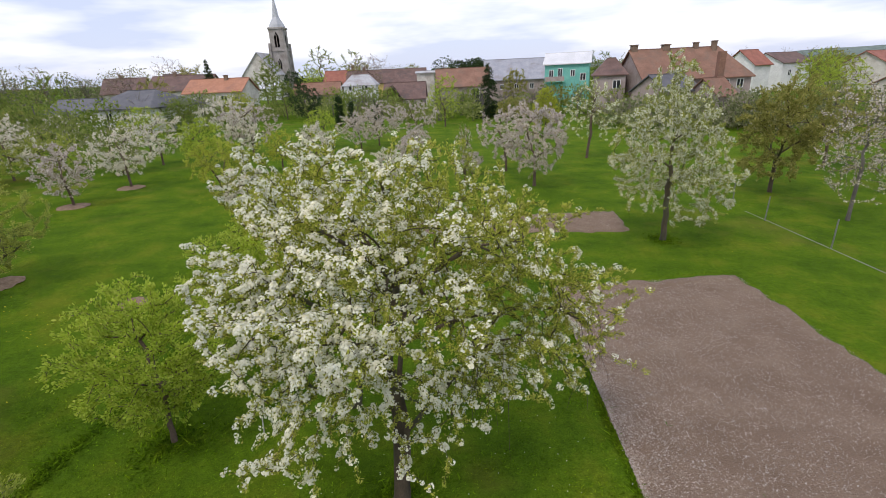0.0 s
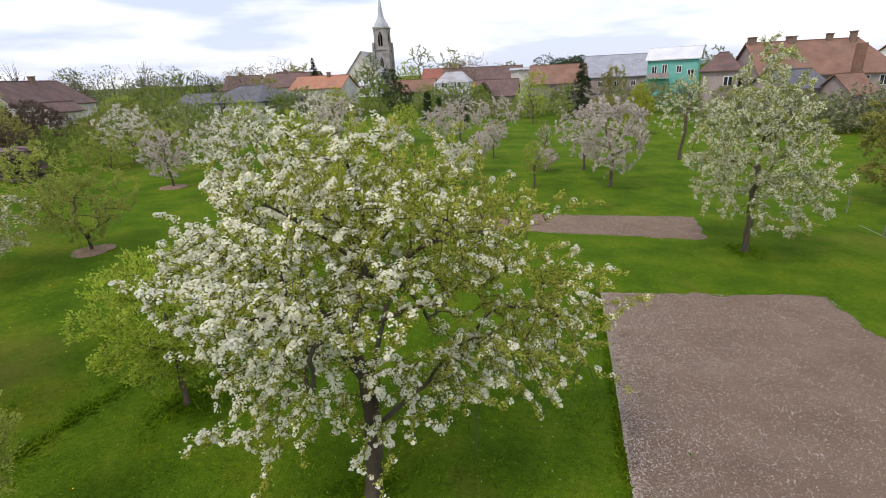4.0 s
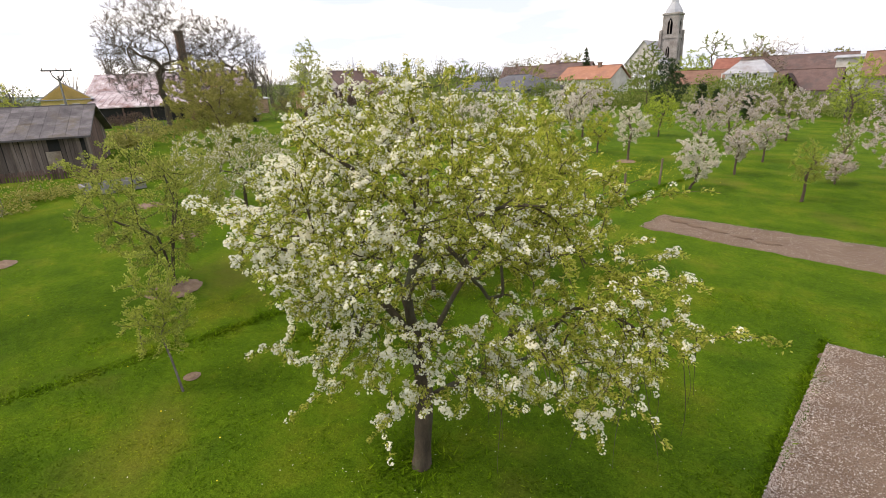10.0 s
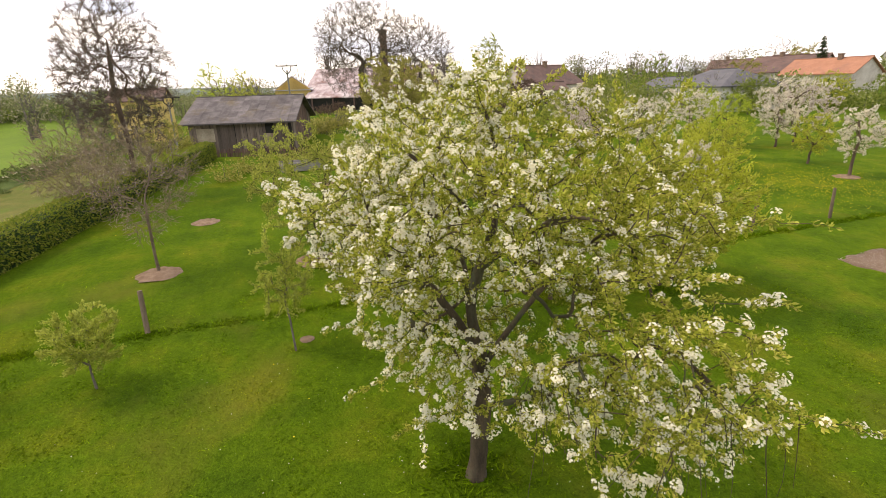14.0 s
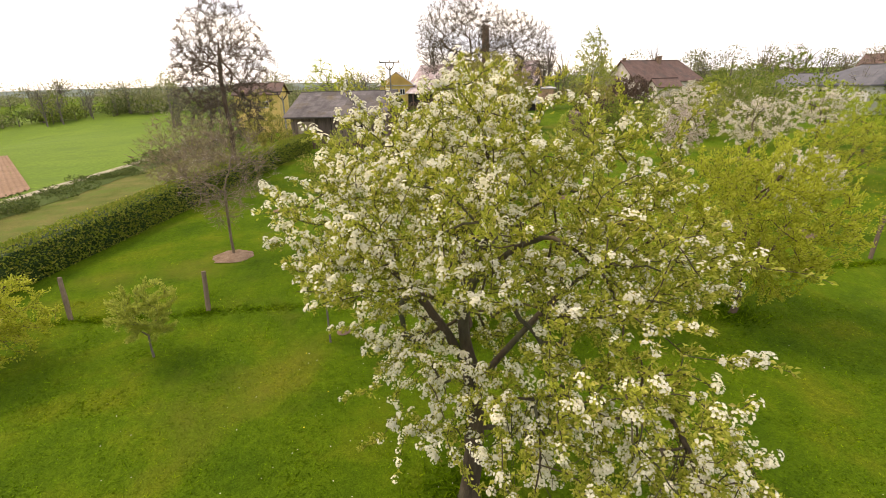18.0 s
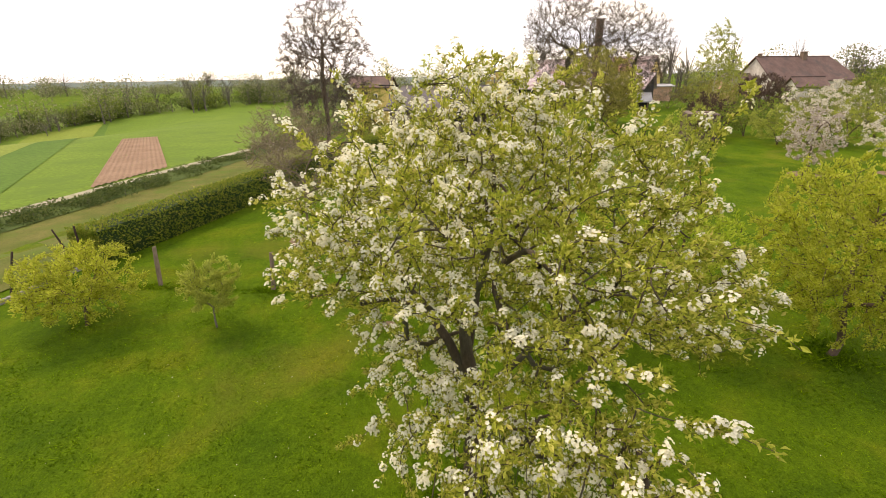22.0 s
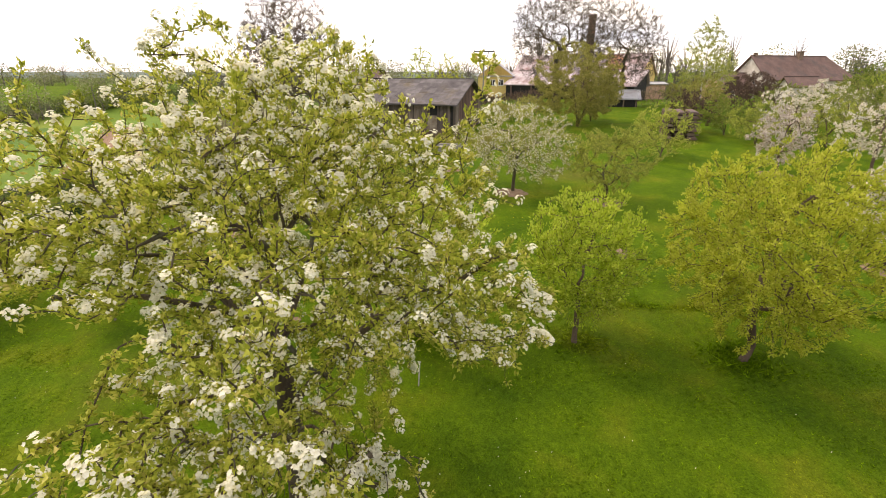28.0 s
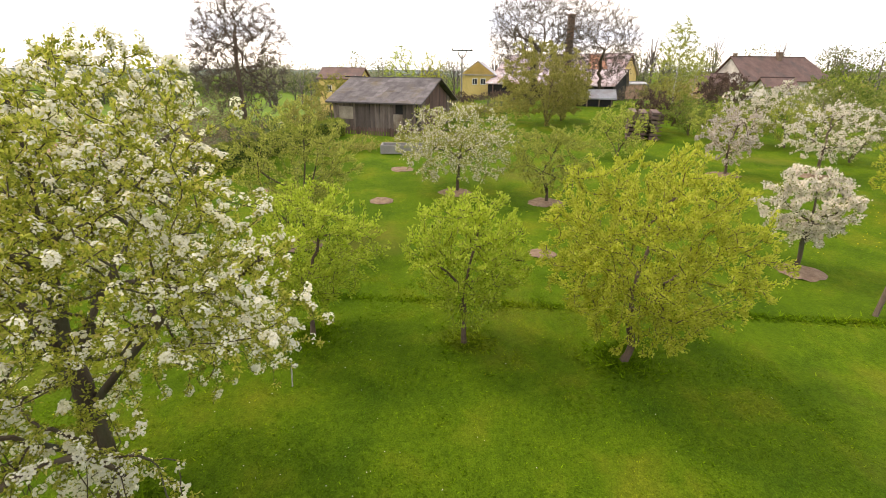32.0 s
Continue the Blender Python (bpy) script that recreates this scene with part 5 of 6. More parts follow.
conifer("spruce", "dark green conical spruce before the grey roof", 6.9, 73.4, 7.8, 5.0, 71)
conifer("thuja", "narrow dark green columnar thuja", -13.1, 63.8, 4.0, 1.2, 72, True)
conifer("thuja", "narrow dark green columnar thuja", -11.6, 63.9, 3.2, 0.9, 73, True)
conifer("thuja", "narrow dark green columnar thuja", -8.4, 64.6, 3.0, 1.2, 74, True)
for k, (x, y, h, w, st, d) in enumerate(((-16, 135, 11, 8, "bare", 2.2), (-8, 140, 9, 7, "olive", 1.2), (2, 108, 8, 6, "green", 1.2), (-30, 118, 9, 7, "lime", 1.2), (-36, 104, 8, 6, "green", 1.3), (-52, 106, 9, 6, "olive", 1.2), (-64, 120, 11, 9, "bare", 2.2), (-60, 94, 8, 7, "bare", 2.0), (-28, 96, 7, 5, "dark", 1.2), (14, 98, 7, 5, "olive", 1.2), (30, 96, 9, 7, "green", 1.2), (36, 92, 9, 6, "olive", 1.2), (-72, 92, 8, 7, "green", 1.2), (-84, 104, 10, 9, "bare", 2.0), (62, 84, 8, 7, "lime", 1.2), (70, 92, 8, 8, "olive", 1.2))):
    tree("garden_tree", {"bare": "tall bare brown tree among the village roofs", "olive": "olive-green tree among the village roofs", "green": "green leafy tree among the village roofs", "lime": "light green tree among the village roofs", "dark": "dark evergreen among the village roofs"}[st], x, y, h, w, st, seed=800 + k, group="trees of the village", category="tree", density=d, clear=0.12, detail=0.8)
conifer("spruce", "dark conifer among the gardens", -45.5, 100.0, 9.5, 4.5, 75)


# ---- hedge, posts and fences ----
def hedge():
    rng = np.random.default_rng(31)
    L, T, H = 23.0, 1.0, 1.14
    root = thing("hedge", ground_at(*HEDGE_A, -0.02), "clipped green hedge between the orchard and the field bank", "hedge")
    n = 100
    a = np.linspace(0, L, n)
    prof = np.array([(0.06, 0.0), (0.0, H * 0.5), (0.08, H * 0.95), (T * 0.5, H), (T - 0.08, H * 0.95), (T, H * 0.5), (T - 0.06, 0.0)])
    V = []
    for t in a:
        for s, z in prof:
            w = 0.05 * noise.noise((t * 1.1, s * 3, z * 2))
            p = HEDGE_U * t + HEDGE_N * (s + w)
            g = float(gz(*(HEDGE_A + p))) - float(gz(*HEDGE_A))
            V.append((p[0], p[1], g + z * (0.94 + 0.08 * noise.noise((t * 0.7, 3, 1)))))
    k = len(prof)
    i, j = np.meshgrid(np.arange(n - 1), np.arange(k - 1), indexing="ij")
    Fq = np.stack([i * k + j, (i + 1) * k + j, (i + 1) * k + j + 1, i * k + j + 1], -1).reshape(-1, 4)
    V = np.array(V)
    ends = np.array([[0, 1, 5, 6], [1, 2, 4, 5], [2, 3, 3, 4]])
    # near-black inner shell: the shade between the hedge leaves, put in as colour
    part("shade_core", mesh_of("shade_core", V, np.vstack([Fq, ends[:2], ends[:2] + (n - 1) * k]), M_LEAF_DARK), None, root)
    # leaves over the front, the top and the ends
    m = 36000
    t, c = rng.uniform(-0.1, L + 0.1, m), rng.random(m)
    u = np.interp(c, [0, 0.38, 0.62, 1], [0, 2, 4, 6])
    fi = np.clip(u.astype(int), 0, k - 2)
    fr = (u - fi)[:, None]
    sz = prof[fi] * (1 - fr) + prof[fi + 1] * fr
    end = rng.random(m) < 0.10
    t = np.where(end, np.where(rng.random(m) < 0.8, -0.05, L), t)
    sz = np.where(end[:, None], np.stack([rng.uniform(0, T, m), rng.uniform(0, H * 0.97, m)], 1), sz)
    p2 = HEDGE_U * t[:, None] + HEDGE_N * sz[:, :1]
    g = gz(HEDGE_A[0] + p2[:, 0], HEDGE_A[1] + p2[:, 1]) - float(gz(*HEDGE_A))
    P = np.concatenate([p2, (g + sz[:, 1] * 0.97)[:, None]], 1) + rng.normal(0, 0.035, (m, 3))
    out = np.concatenate([HEDGE_N * (sz[:, :1] - T / 2), (sz[:, 1:] - H * 0.5) * 0.8], 1)
    V, Fq = leaf_cards(rng, P, unit(unit(out) + rng.normal(0, 0.7, P.shape)), 0.06 + 0.05 * rng.random(m), 0.6)
    tagged(part("leaves", mesh_of("leaves", V, Fq, M_HEDGE), None, root), kind="stuff")


hedge()


def post_mesh(h, r, seed, mat, sides=8):
    rng = np.random.default_rng(seed)
    pts = np.stack([np.zeros(6), np.zeros(6), np.linspace(-0.15, h, 6)], 1)
    V, Fq = tubes([pts], [np.array([1.0, 1.02, 0.98, 1.0, 0.95, 0.9]) * r], sides)
    V = V + rng.normal(0, r * 0.06, V.shape)
    top = np.arange(5 * sides, 6 * sides)
    V = np.vstack([V, [[0, 0, h + 0.01]]])
    caps = [[top[i], top[(i + 1) % sides], len(V) - 1, len(V) - 1] for i in range(sides)]
    return mesh_of("fence_post", V, np.vstack([Fq, np.array(caps)[:, [0, 1, 2, 2]]])[: len(Fq)], mat), V


def fence_post(x, y, h, r, lean, k, label="leaning weathered wooden fence post", mat=None):
    me, _ = post_mesh(h, r, k, mat or M_POST)
    bm = bmesh.new()
    bm.from_mesh(me)
    bmesh.ops.holes_fill(bm, edges=[e for e in bm.edges if e.is_boundary], sides=0)
    bm.to_mesh(me)
    bm.free()
    ob = tagged(new("fence_post", me), label, "fence post", "old fence posts")
    ob.location, ob.rotation_euler = ground_at(x, y), (radians(lean[0]), radians(lean[1]), 0.3 * k)


for k, (x, y, h, lean) in enumerate(((-7.5, 1.22, 1.0, (-2, -6)), (-7.95, -1.9, 1.05, (0, -9)), (-5.45, 19.6, 1.3, (-8, 3)), (-4.55, 26.8, 1.3, (1, 1)), (-5.0, 23.6, 1.15, (0, -3)), (-4.2, 33.0, 1.3, (0, 2)))):
    fence_post(x, y, h, 0.055, lean, k)
fence_post(-3.28, 7.1, 0.5, 0.012, (3, 2), 70, "thin pale stake standing in the lawn", M_BARK_WHITE)
for k, (x, y) in enumerate(((14.6, 20.9), (14.8, 17.2), (14.9, 13.6), (15.2, 24.5), (17.2, 15.5), (14.9, 10.0))):
    fence_post(x, y, 1.15, 0.028, (0, 2 - k), 40 + k, "thin grey stake of the wire fence", M_STEEL)
for k, (x, y, lean) in enumerate(((-7.3, -5.3, (0, -14)), (-9.35, -4.75, (0, 2)), (-9.3, -4.95, (22, 4)), (-5.6, -5.9, (0, -3)))):
    fence_post(x, y, 1.25, 0.028, lean, 60 + k, "thin rusty dark metal post of the field fence", M_RUST_POST)
bm = bmesh.new()
for k in range(7):
    box(bm, -9.2 + k, -8.22 + k, -0.06, 0.06, -0.1, 0.11, 0.008)
for v in bm.verts:
    v.co.y += -4.75 - (v.co.x + 9.2) * 0.28
    v.co.z += float(gz(v.co.x, v.co.y))
me = bpy.data.meshes.new("kerb")
bm.to_mesh(me)
bm.free()
me.materials.append(M_CONCRETE)
tagged(new("kerb", me), "low pale concrete base of the field fence", "kerb", kind="structure")
bm = bmesh.new()
for k in range(12):
    y0 = 10.6 + k
    box(bm, 14.74, 14.78, y0, y0 + 0.985, -0.10, 0.008, 0.003)
for v in bm.verts:
    v.co.z += float(gz(v.co.x, v.co.y))
    v.co.x += 0.012 * (v.co.y - 15) ** 2 * -0.1
me = bpy.data.meshes.new("kerb")
bm.to_mesh(me)
bm.free()
me.materials.append(M_CONCRETE)
tagged(new("kerb", me), "low grey concrete kerb of the garden fence", "kerb", kind="structure")


def wire(name, pts, r, label, parent=None):
    V, Fq = tubes([np.array(pts, float)], [np.full(len(pts), r)], 4)
    ob = new(name, mesh_of(name, V, Fq, M_STEEL))
    if parent:
        ob.parent = parent
        return ob
    return tagged(ob, label, "wire")


# ---- buildings ----
def frame_of(L, R):
    L, R = np.array(L, float), np.array(R, float)
    return L, (R - L) / np.linalg.norm(R - L), float(np.linalg.norm(R - L))


def window(parent, x, z, w, h, y=0.0, side=0, frame_mat=None):
    """A framed pane set in the wall; side 0 is the front, 1 the left gable."""
    f = bmesh.new()
    t = 0.09
    for a in ((x, x + w, z, z + t), (x, x + w, z + h - t, z + h), (x, x + t, z + t, z + h - t), (x + w - t, x + w, z + t, z + h - t), (x + w / 2 - t / 2, x + w / 2 + t / 2, z + t, z + h - t)):
        box(f, a[0], a[1], y - 0.05, y + 0.03, a[2], a[3])
    g = boxed(x + t * 0.5, x + w - t * 0.5, y - 0.02, y + 0.02, z + t * 0.5, z + h - t * 0.5)
    if side:
        for b in (f, g):
            for v in b.verts:
                v.co.x, v.co.y = v.co.y, v.co.x
    wob = part("window", f, frame_mat or M_WHITE, parent)
    part("pane", g, M_GLASS, wob)
    return wob


def slab(pts, thick):
    """A plate with the given lower corners."""
    bm = bmesh.new()
    lo = [bm.verts.new(p) for p in pts]
    hi = [bm.verts.new((p[0], p[1], p[2] + thick)) for p in pts]
    bm.faces.new(lo)
    bm.faces.new(hi)
    for k in range(len(pts)):
        bm.faces.new((lo[k], lo[(k + 1) % len(pts)], hi[(k + 1) % len(pts)], hi[k]))
    bmesh.ops.recalc_face_normals(bm, faces=bm.faces)
    return bm


def add_roof(root, mat, L, D, eave, ridge, over=0.35, thick=0.14, hip0=0.0, hip1=0.0, ribs=0, ridge_at=0.5):
    """A roof of two slopes, hipped ends where wanted, a ridge and standing seams."""
    m = D * ridge_at
    drop = (ridge - eave) / m * over
    first = None
    for side in (0, 1):
        y0 = -over if side == 0 else D + over
        a = [Vector(p) for p in ((-over, y0, eave - drop), (L + over, y0, eave - drop), (L + over - hip1, m, ridge), (-over + hip0, m, ridge))]
        ob = part("roof", slab(a, thick), mat, root)
        first = first or ob
        for k in range(ribs if side == 0 else 0):
            f = (k + 0.5) / ribs
            p, q, w, up = a[0].lerp(a[1], f), a[3].lerp(a[2], f), Vector((0.05, 0, 0)), Vector((0, 0, thick + 0.003))
            part("seam", slab([p - w + up, p + w + up, q + w + up, q - w + up], 0.05), mat, ob)
    for hip, x0, xr in ((hip0, -over, -over + hip0), (hip1, L + over, L + over - hip1)):
        if hip:
            part("hip", slab([(x0, -over, eave - drop + 0.004), (x0, D + over, eave - drop + 0.004), (xr, m, ridge + 0.004)], thick), mat, root)
    part("ridge", boxed(-over + hip0, L + over - hip1, m - 0.09, m + 0.09, ridge + thick - 0.05, ridge + thick + 0.07), mat, root)
    return first


def gable_body(L, D, base, eave, ridge, hip0=0.0, hip1=0.0, ridge_at=0.5):
    bm = bmesh.new()
    m = D * ridge_at
    lo = [bm.verts.new(p) for p in ((0, 0, base), (L, 0, base), (L, D, base), (0, D, base))]
    hi = [bm.verts.new(p) for p in ((0, 0, eave), (L, 0, eave), (L, D, eave), (0, D, eave))]
    for k in range(4):
        bm.faces.new((lo[k], lo[(k + 1) % 4], hi[(k + 1) % 4], hi[k]))
    for hip, a, b, x in ((hip0, hi[0], hi[3], 0), (hip1, hi[1], hi[2], L)):
        if not hip:
            bm.faces.new((a, b, bm.verts.new((x, m, ridge - 0.02))))
    bmesh.ops.recalc_face_normals(bm, faces=bm.faces)
    return bm


def house(name, label, L, R, depth, base, eave, ridge, wall, roof, windows=(), gable_windows=(), hip0=0.0, hip1=0.0, chimneys=(), category="house", ribs=0, ridge_at=0.5, group="village houses", low=None):
    o, u, ln = frame_of(L, R)
    lift = float(smoothstep(-50, -64, o[0]) * smoothstep(110, 90, o[1]))  # the farm stands on rising ground
    root = thing(name, (o[0], o[1], lift), label, category, group, turn=math.atan2(u[1], u[0]))
    foot = min(base, float(gz(*o)) - lift, float(gz(*(o + u * ln))) - lift) - 0.6 if low is None else low
    part("wall", gable_body(ln, depth, foot, eave, ridge, hip0, hip1, ridge_at), wall, root)
    rf = add_roof(root, roof, ln, depth, eave, ridge, hip0=hip0, hip1=hip1, ribs=ribs, ridge_at=ridge_at)
    for x, f, w, h in chimneys:
        z = ridge - abs(f) * (ridge - eave) - 0.2
        bm = boxed(x - w / 2, x + w / 2, depth * ridge_at - f * depth * ridge_at - w / 2, depth * ridge_at - f * depth * ridge_at + w / 2, z, ridge + h, bevel=0.02)
        box(bm, x - w * 0.6, x + w * 0.6, depth * ridge_at - f * depth * ridge_at - w * 0.6, depth * ridge_at - f * depth * ridge_at + w * 0.6, ridge + h, ridge + h + 0.12)
        part("chimney", bm, M_BRICK, rf)
    for x, z, w, h in windows:
        window(root, x, z, w, h)
    for x, z, w, h in gable_windows:
        window(root, x, z, w, h, side=1)
    return root


# west: the long brown-roofed house and its porch
house("house", "long pale house with a brown tiled roof and small windows", (-73.4, 59.4), (-75.5, 75.0), 8.0, 0.6, 3.9, 7.3, M_PLASTER, M_TILE_BROWN,
      [(3.6, 2.5, 0.7, 0.7), (5.6, 2.4, 1.0, 0.9), (7.6, 2.5, 0.7, 0.7), (11.0, 2.4, 0.7, 0.7)], [(2.0, 2.6, 0.9, 1.1)], hip1=2.6, chimneys=[(8.2, 0.1, 0.7, 0.7), (0.5, 0.0, 0.45, 0.45)])
house("house", "small brown-roofed outbuilding with pinkish walls", (-74.6, 53.4), (-75.4, 58.6), 5.0, 0.8, 2.7, 4.7, M_PINK, M_TILE_BROWN, [(1.5, 1.3, 0.8, 0.9)])
house("porch", "open porch with a brown tiled roof", (-60.5, 54.0), (-60.0, 57.5), 3.0, 0.8, 3.3, 4.3, M_PLASTER, M_TILE_BROWN, category="porch")

# the farm: barn with rusty sheet roof, ochre house, chimney, salmon annexe
house("barn", "long farm building with a rust-stained whitish sheet roof", (-89.0, 22.5), (-75.0, 40.0), 9.0, 0.8, 4.6, 7.6, M_YELLOW, M_RUST, [(4, 2.4, 1.0, 1.0), (11, 2.4, 1.0, 1.0)], ribs=22, category="barn", group="farm buildings")
# closed near-black body: the shed's shaded inside is painted on
lean = house("open_shed", "low open shed with a rust-stained sheet roof", (-80.0, 20.0), (-66.5, 36.0), 5.5, 0.8, 3.0, 5.0, M_DARK, M_RUST, ribs=24, category="shed", group="farm buildings", ridge_at=0.85)
for k in range(6):
    part("post", boxed(1 + k * 3.7, 1.18 + k * 3.7, -0.3, -0.12, -0.4, 2.9), M_PLANK_RED, lean)
house("house", "ochre yellow gable end with two windows", (-82.6, 15.6), (-81.4, 21.2), 6.0, 0.8, 4.2, 4.4, M_YELLOW, M_TIN, [(2.0, 2.7, 0.9, 1.0), (3.4, 2.7, 0.9, 1.0)], group="farm buildings")
gb = bmesh.new()
vs = [gb.verts.new(p) for p in ((-82.66, 15.5, 4.3), (-81.34, 21.3, 4.3), (-81.98, 18.4, 6.5), (-88.6, 17.0, 4.3), (-87.3, 22.8, 4.3), (-88.0, 19.9, 6.5))]
for f in ((0, 1, 2), (3, 5, 4), (0, 2, 5, 3), (1, 4, 5, 2), (0, 3, 4, 1)):
    gb.faces.new([vs[i] for i in f])
yg = thing("gable_roof", (0, 0, 1.0), "grey gabled roof on the ochre house", "roof", "farm buildings")
part("roof", gb, M_TIN, yg)
gf = bmesh.new()
gf.faces.new([gf.verts.new(p) for p in ((-82.3, 15.6, 4.3), (-81.1, 21.2, 4.3), (-81.72, 18.4, 6.3))])
bmesh.ops.solidify(gf, geom=gf.faces[:], thickness=0.15)
part("wall", gf, M_YELLOW, yg)
house("house", "small ochre building with a brown roof behind the trees", (-76.0, -7.0), (-74.6, -0.6), 5.0, -0.4, 3.6, 5.0, M_YELLOW, M_TILE_BROWN, [(1.2, 1.6, 0.9, 1.0), (4.0, 1.6, 0.9, 1.0)], group="farm buildings")
ch = thing("factory_chimney", (-68.5, 29.8, 1.5), "tall square brown brick chimney behind the bare tree", "chimney", "farm buildings")
part("shaft", boxed(-0.4, 0.4, -0.4, 0.4, 0, 11.4, bevel=0.03), M_TILE_OLD, ch)
part("cap", boxed(-0.47, 0.47, -0.47, 0.47, 11.4, 11.7), M_TILE_OLD, ch)
house("house", "tall house with an orange-brown roof behind the annexe", (-78.0, 36.5), (-77.0, 41.0), 7.0, 0.8, 5.4, 7.4, M_PLASTER, M_TILE_ORANGE, [(2.6, 3.2, 0.9, 1.2)], group="farm buildings")
house("annexe", "low salmon-pink annexe with a small window", (-74.5, 35.5), (-73.0, 43.5), 5.0, 0.8, 3.1, 3.3, M_PINK, M_TIN, [(2.4, 1.6, 0.8, 0.6)], category="building", group="farm buildings")
# here too a solid near-black body replaces the shaded inside
ln2 = house("lean_to", "small open timber lean-to with a sheet roof", (-54.0, 26.8), (-52.8, 31.0), 3.0, 0.6, 2.7, 3.4, M_DARK, M_TIN, category="shed", group="farm buildings", ribs=8)
for k in range(4):
    part("post", boxed(0.1 + k * 1.35, 0.24 + k * 1.35, -0.25, -0.1, -0.2, 2.6), M_POST, ln2)


def utility_pole(x, y, h, k):
    root = thing("utility_pole", ground_at(x, y, -0.2), "grey pole with a forked crossarm and insulators", "utility pole", "poles of the power line")
    V, Fq = tubes([np.array([(0, 0, 0), (0, 0, h * 0.5), (0, 0, h)], float)], [np.array([0.13, 0.11, 0.09])], 8)
    part("pole", mesh_of("pole", V, Fq, M_CONCRETE, True), None, root)
    for s in (-1, 1):
        V, Fq = tubes([np.array([(0, 0, h - 0.5), (0, s * 0.45, h), (0, s * 0.55, h + 0.5)], float)], [np.array([0.06, 0.06, 0.05])], 6)
        part("arm", mesh_of("arm", V, Fq, M_DARK), None, root)
    part("crossarm", boxed(-0.06, 0.06, -1.3, 1.3, h + 0.45, h + 0.57), M_DARK, root)
    for s in (-1.2, 0, 1.2):
        V, Fq = tubes([np.array([(0, s, h + 0.57), (0, s, h + 0.75)], float)], [np.array([0.07, 0.05])], 6)
        part("insulator", mesh_of("insulator", V, Fq, M_CONCRETE), None, root)


for k, (x, y, h) in enumerate(((-61.0, 14.2, 5.9), (-62.0, 0.6, 5.6), (-86.0, -2.5, 6.0))):
    utility_pole(x, y, h, k)


# the weathered timber shed
def timber_shed():
    o, u, ln = frame_of((-34.6, 2.5), (-31.9, 9.0))
    base = 0.75
    root = thing("shed", (o[0], o[1], base), "weathered grey timber shed with a low grey roof", "shed", turn=math.atan2(u[1], u[0]))
    D, eave, ridge = 7.0, 2.65, 4.15
    # near-black backing paints the shade seen between the boards
    part("wall", gable_body(ln, D, -0.4, eave, ridge), M_DARK, root)
    roof = add_roof(root, M_SHINGLE, ln, D, eave, ridge, 0.45, 0.07)
    rng = np.random.default_rng(8)
    # roofing sheets in courses
    slope = math.atan2(ridge - eave, D / 2)
    run = math.hypot(ridge - eave, D / 2) + 0.5
    me = None
    for c in range(5):
        for k in range(13):
            w, h = (ln + 0.9) / 13, run / 5
            if me is None:
                bm = boxed(0.006, w - 0.006, 0, h + 0.06, 0, 0.018)
                me = bpy.data.meshes.new("sheet")
                bm.to_mesh(me)
                bm.free()
                me.materials.append(M_SHINGLE)
            ob = new("sheet", me)
            ob.parent = roof
            y0 = -0.45 + c * h * math.cos(slope)
            ob.location = (-0.45 + k * w, y0, eave - 0.45 * math.tan(slope) + c * h * math.sin(slope) + 0.085 + rng.uniform(0, 0.008))
            ob.rotation_euler = (slope + 0.012, 0, rng.normal(0, 0.004))
    # upright boards on the front and on the gable
    pm = []
    for k in range(4):
        bm = boxed(0, 0.2, -0.03, 0, -0.3, eave - 0.08 - 0.03 * k, bevel=0.004)
        m2 = bpy.data.meshes.new("plank")
        bm.to_mesh(m2)
        bm.free()
        m2.materials.append(M_PLANK)
        pm.append(m2)
    x = 0.0
    while x < ln - 0.2:
        if not 5.0 < x < 5.75:
            ob = new("plank", pm[rng.integers(4)])
            ob.parent = root
            ob.location, ob.rotation_euler = (x, -0.004 - 0.012 * rng.random(), 0), (0, radians(rng.normal(0, 0.5)), 0)
        x += 0.208
    part("door", boxed(5.05, 5.78, -0.05, -0.005, 0.0, 1.75, bevel=0.005), M_LIMEWASH, root, "pale whitewashed plank door")
    part("window_board", boxed(0.5, 1.7, -0.07, -0.036, 1.3, 2.2, bevel=0.005), M_LIMEWASH, root)
    y = 0.0
    while y < D - 0.2:
        top = eave + (ridge - eave) * (1 - abs(y + 0.1 - D / 2) / (D / 2)) - 0.12
        ob = part("plank", boxed(ln + 0.002, ln + 0.03, y, y + 0.2, -0.3, top, bevel=0.004), M_PLANK_RED if 1.2 < y < D - 1.4 else M_PLANK, root)
        y += 0.208
    # picket fence before the shed
    fo = thing("picket_fence", (o[0] + 2.2, o[1] - 0.2, 0.72), "low reddish-brown picket fence before the shed", "fence", turn=math.atan2(u[1], u[0]))
    m3 = bpy.data.meshes.new("picket")
    bm = boxed(0, 0.085, -0.02, 0, -0.1, 1.0, bevel=0.004)
    bm.to_mesh(m3)
    bm.free()
    m3.materials.append(M_PLANK_RED)
    for k in range(62):
        ob = new("picket", m3)
        ob.parent = fo
        ob.location, ob.rotation_euler = (k * 0.125, 0, rng.normal(0, 0.02)), (0, radians(rng.normal(0, 1.5)), 0)
    for z in (0.2, 0.75):
        part("rail", boxed(0, 7.8, 0.002, 0.05, z, z + 0.08), M_PLANK_RED, fo)
    for k in range(4):
        part("fence_post", boxed(k * 2.55, k * 2.55 + 0.1, 0.052, 0.15, -0.2, 1.05), M_PLANK_RED, fo)


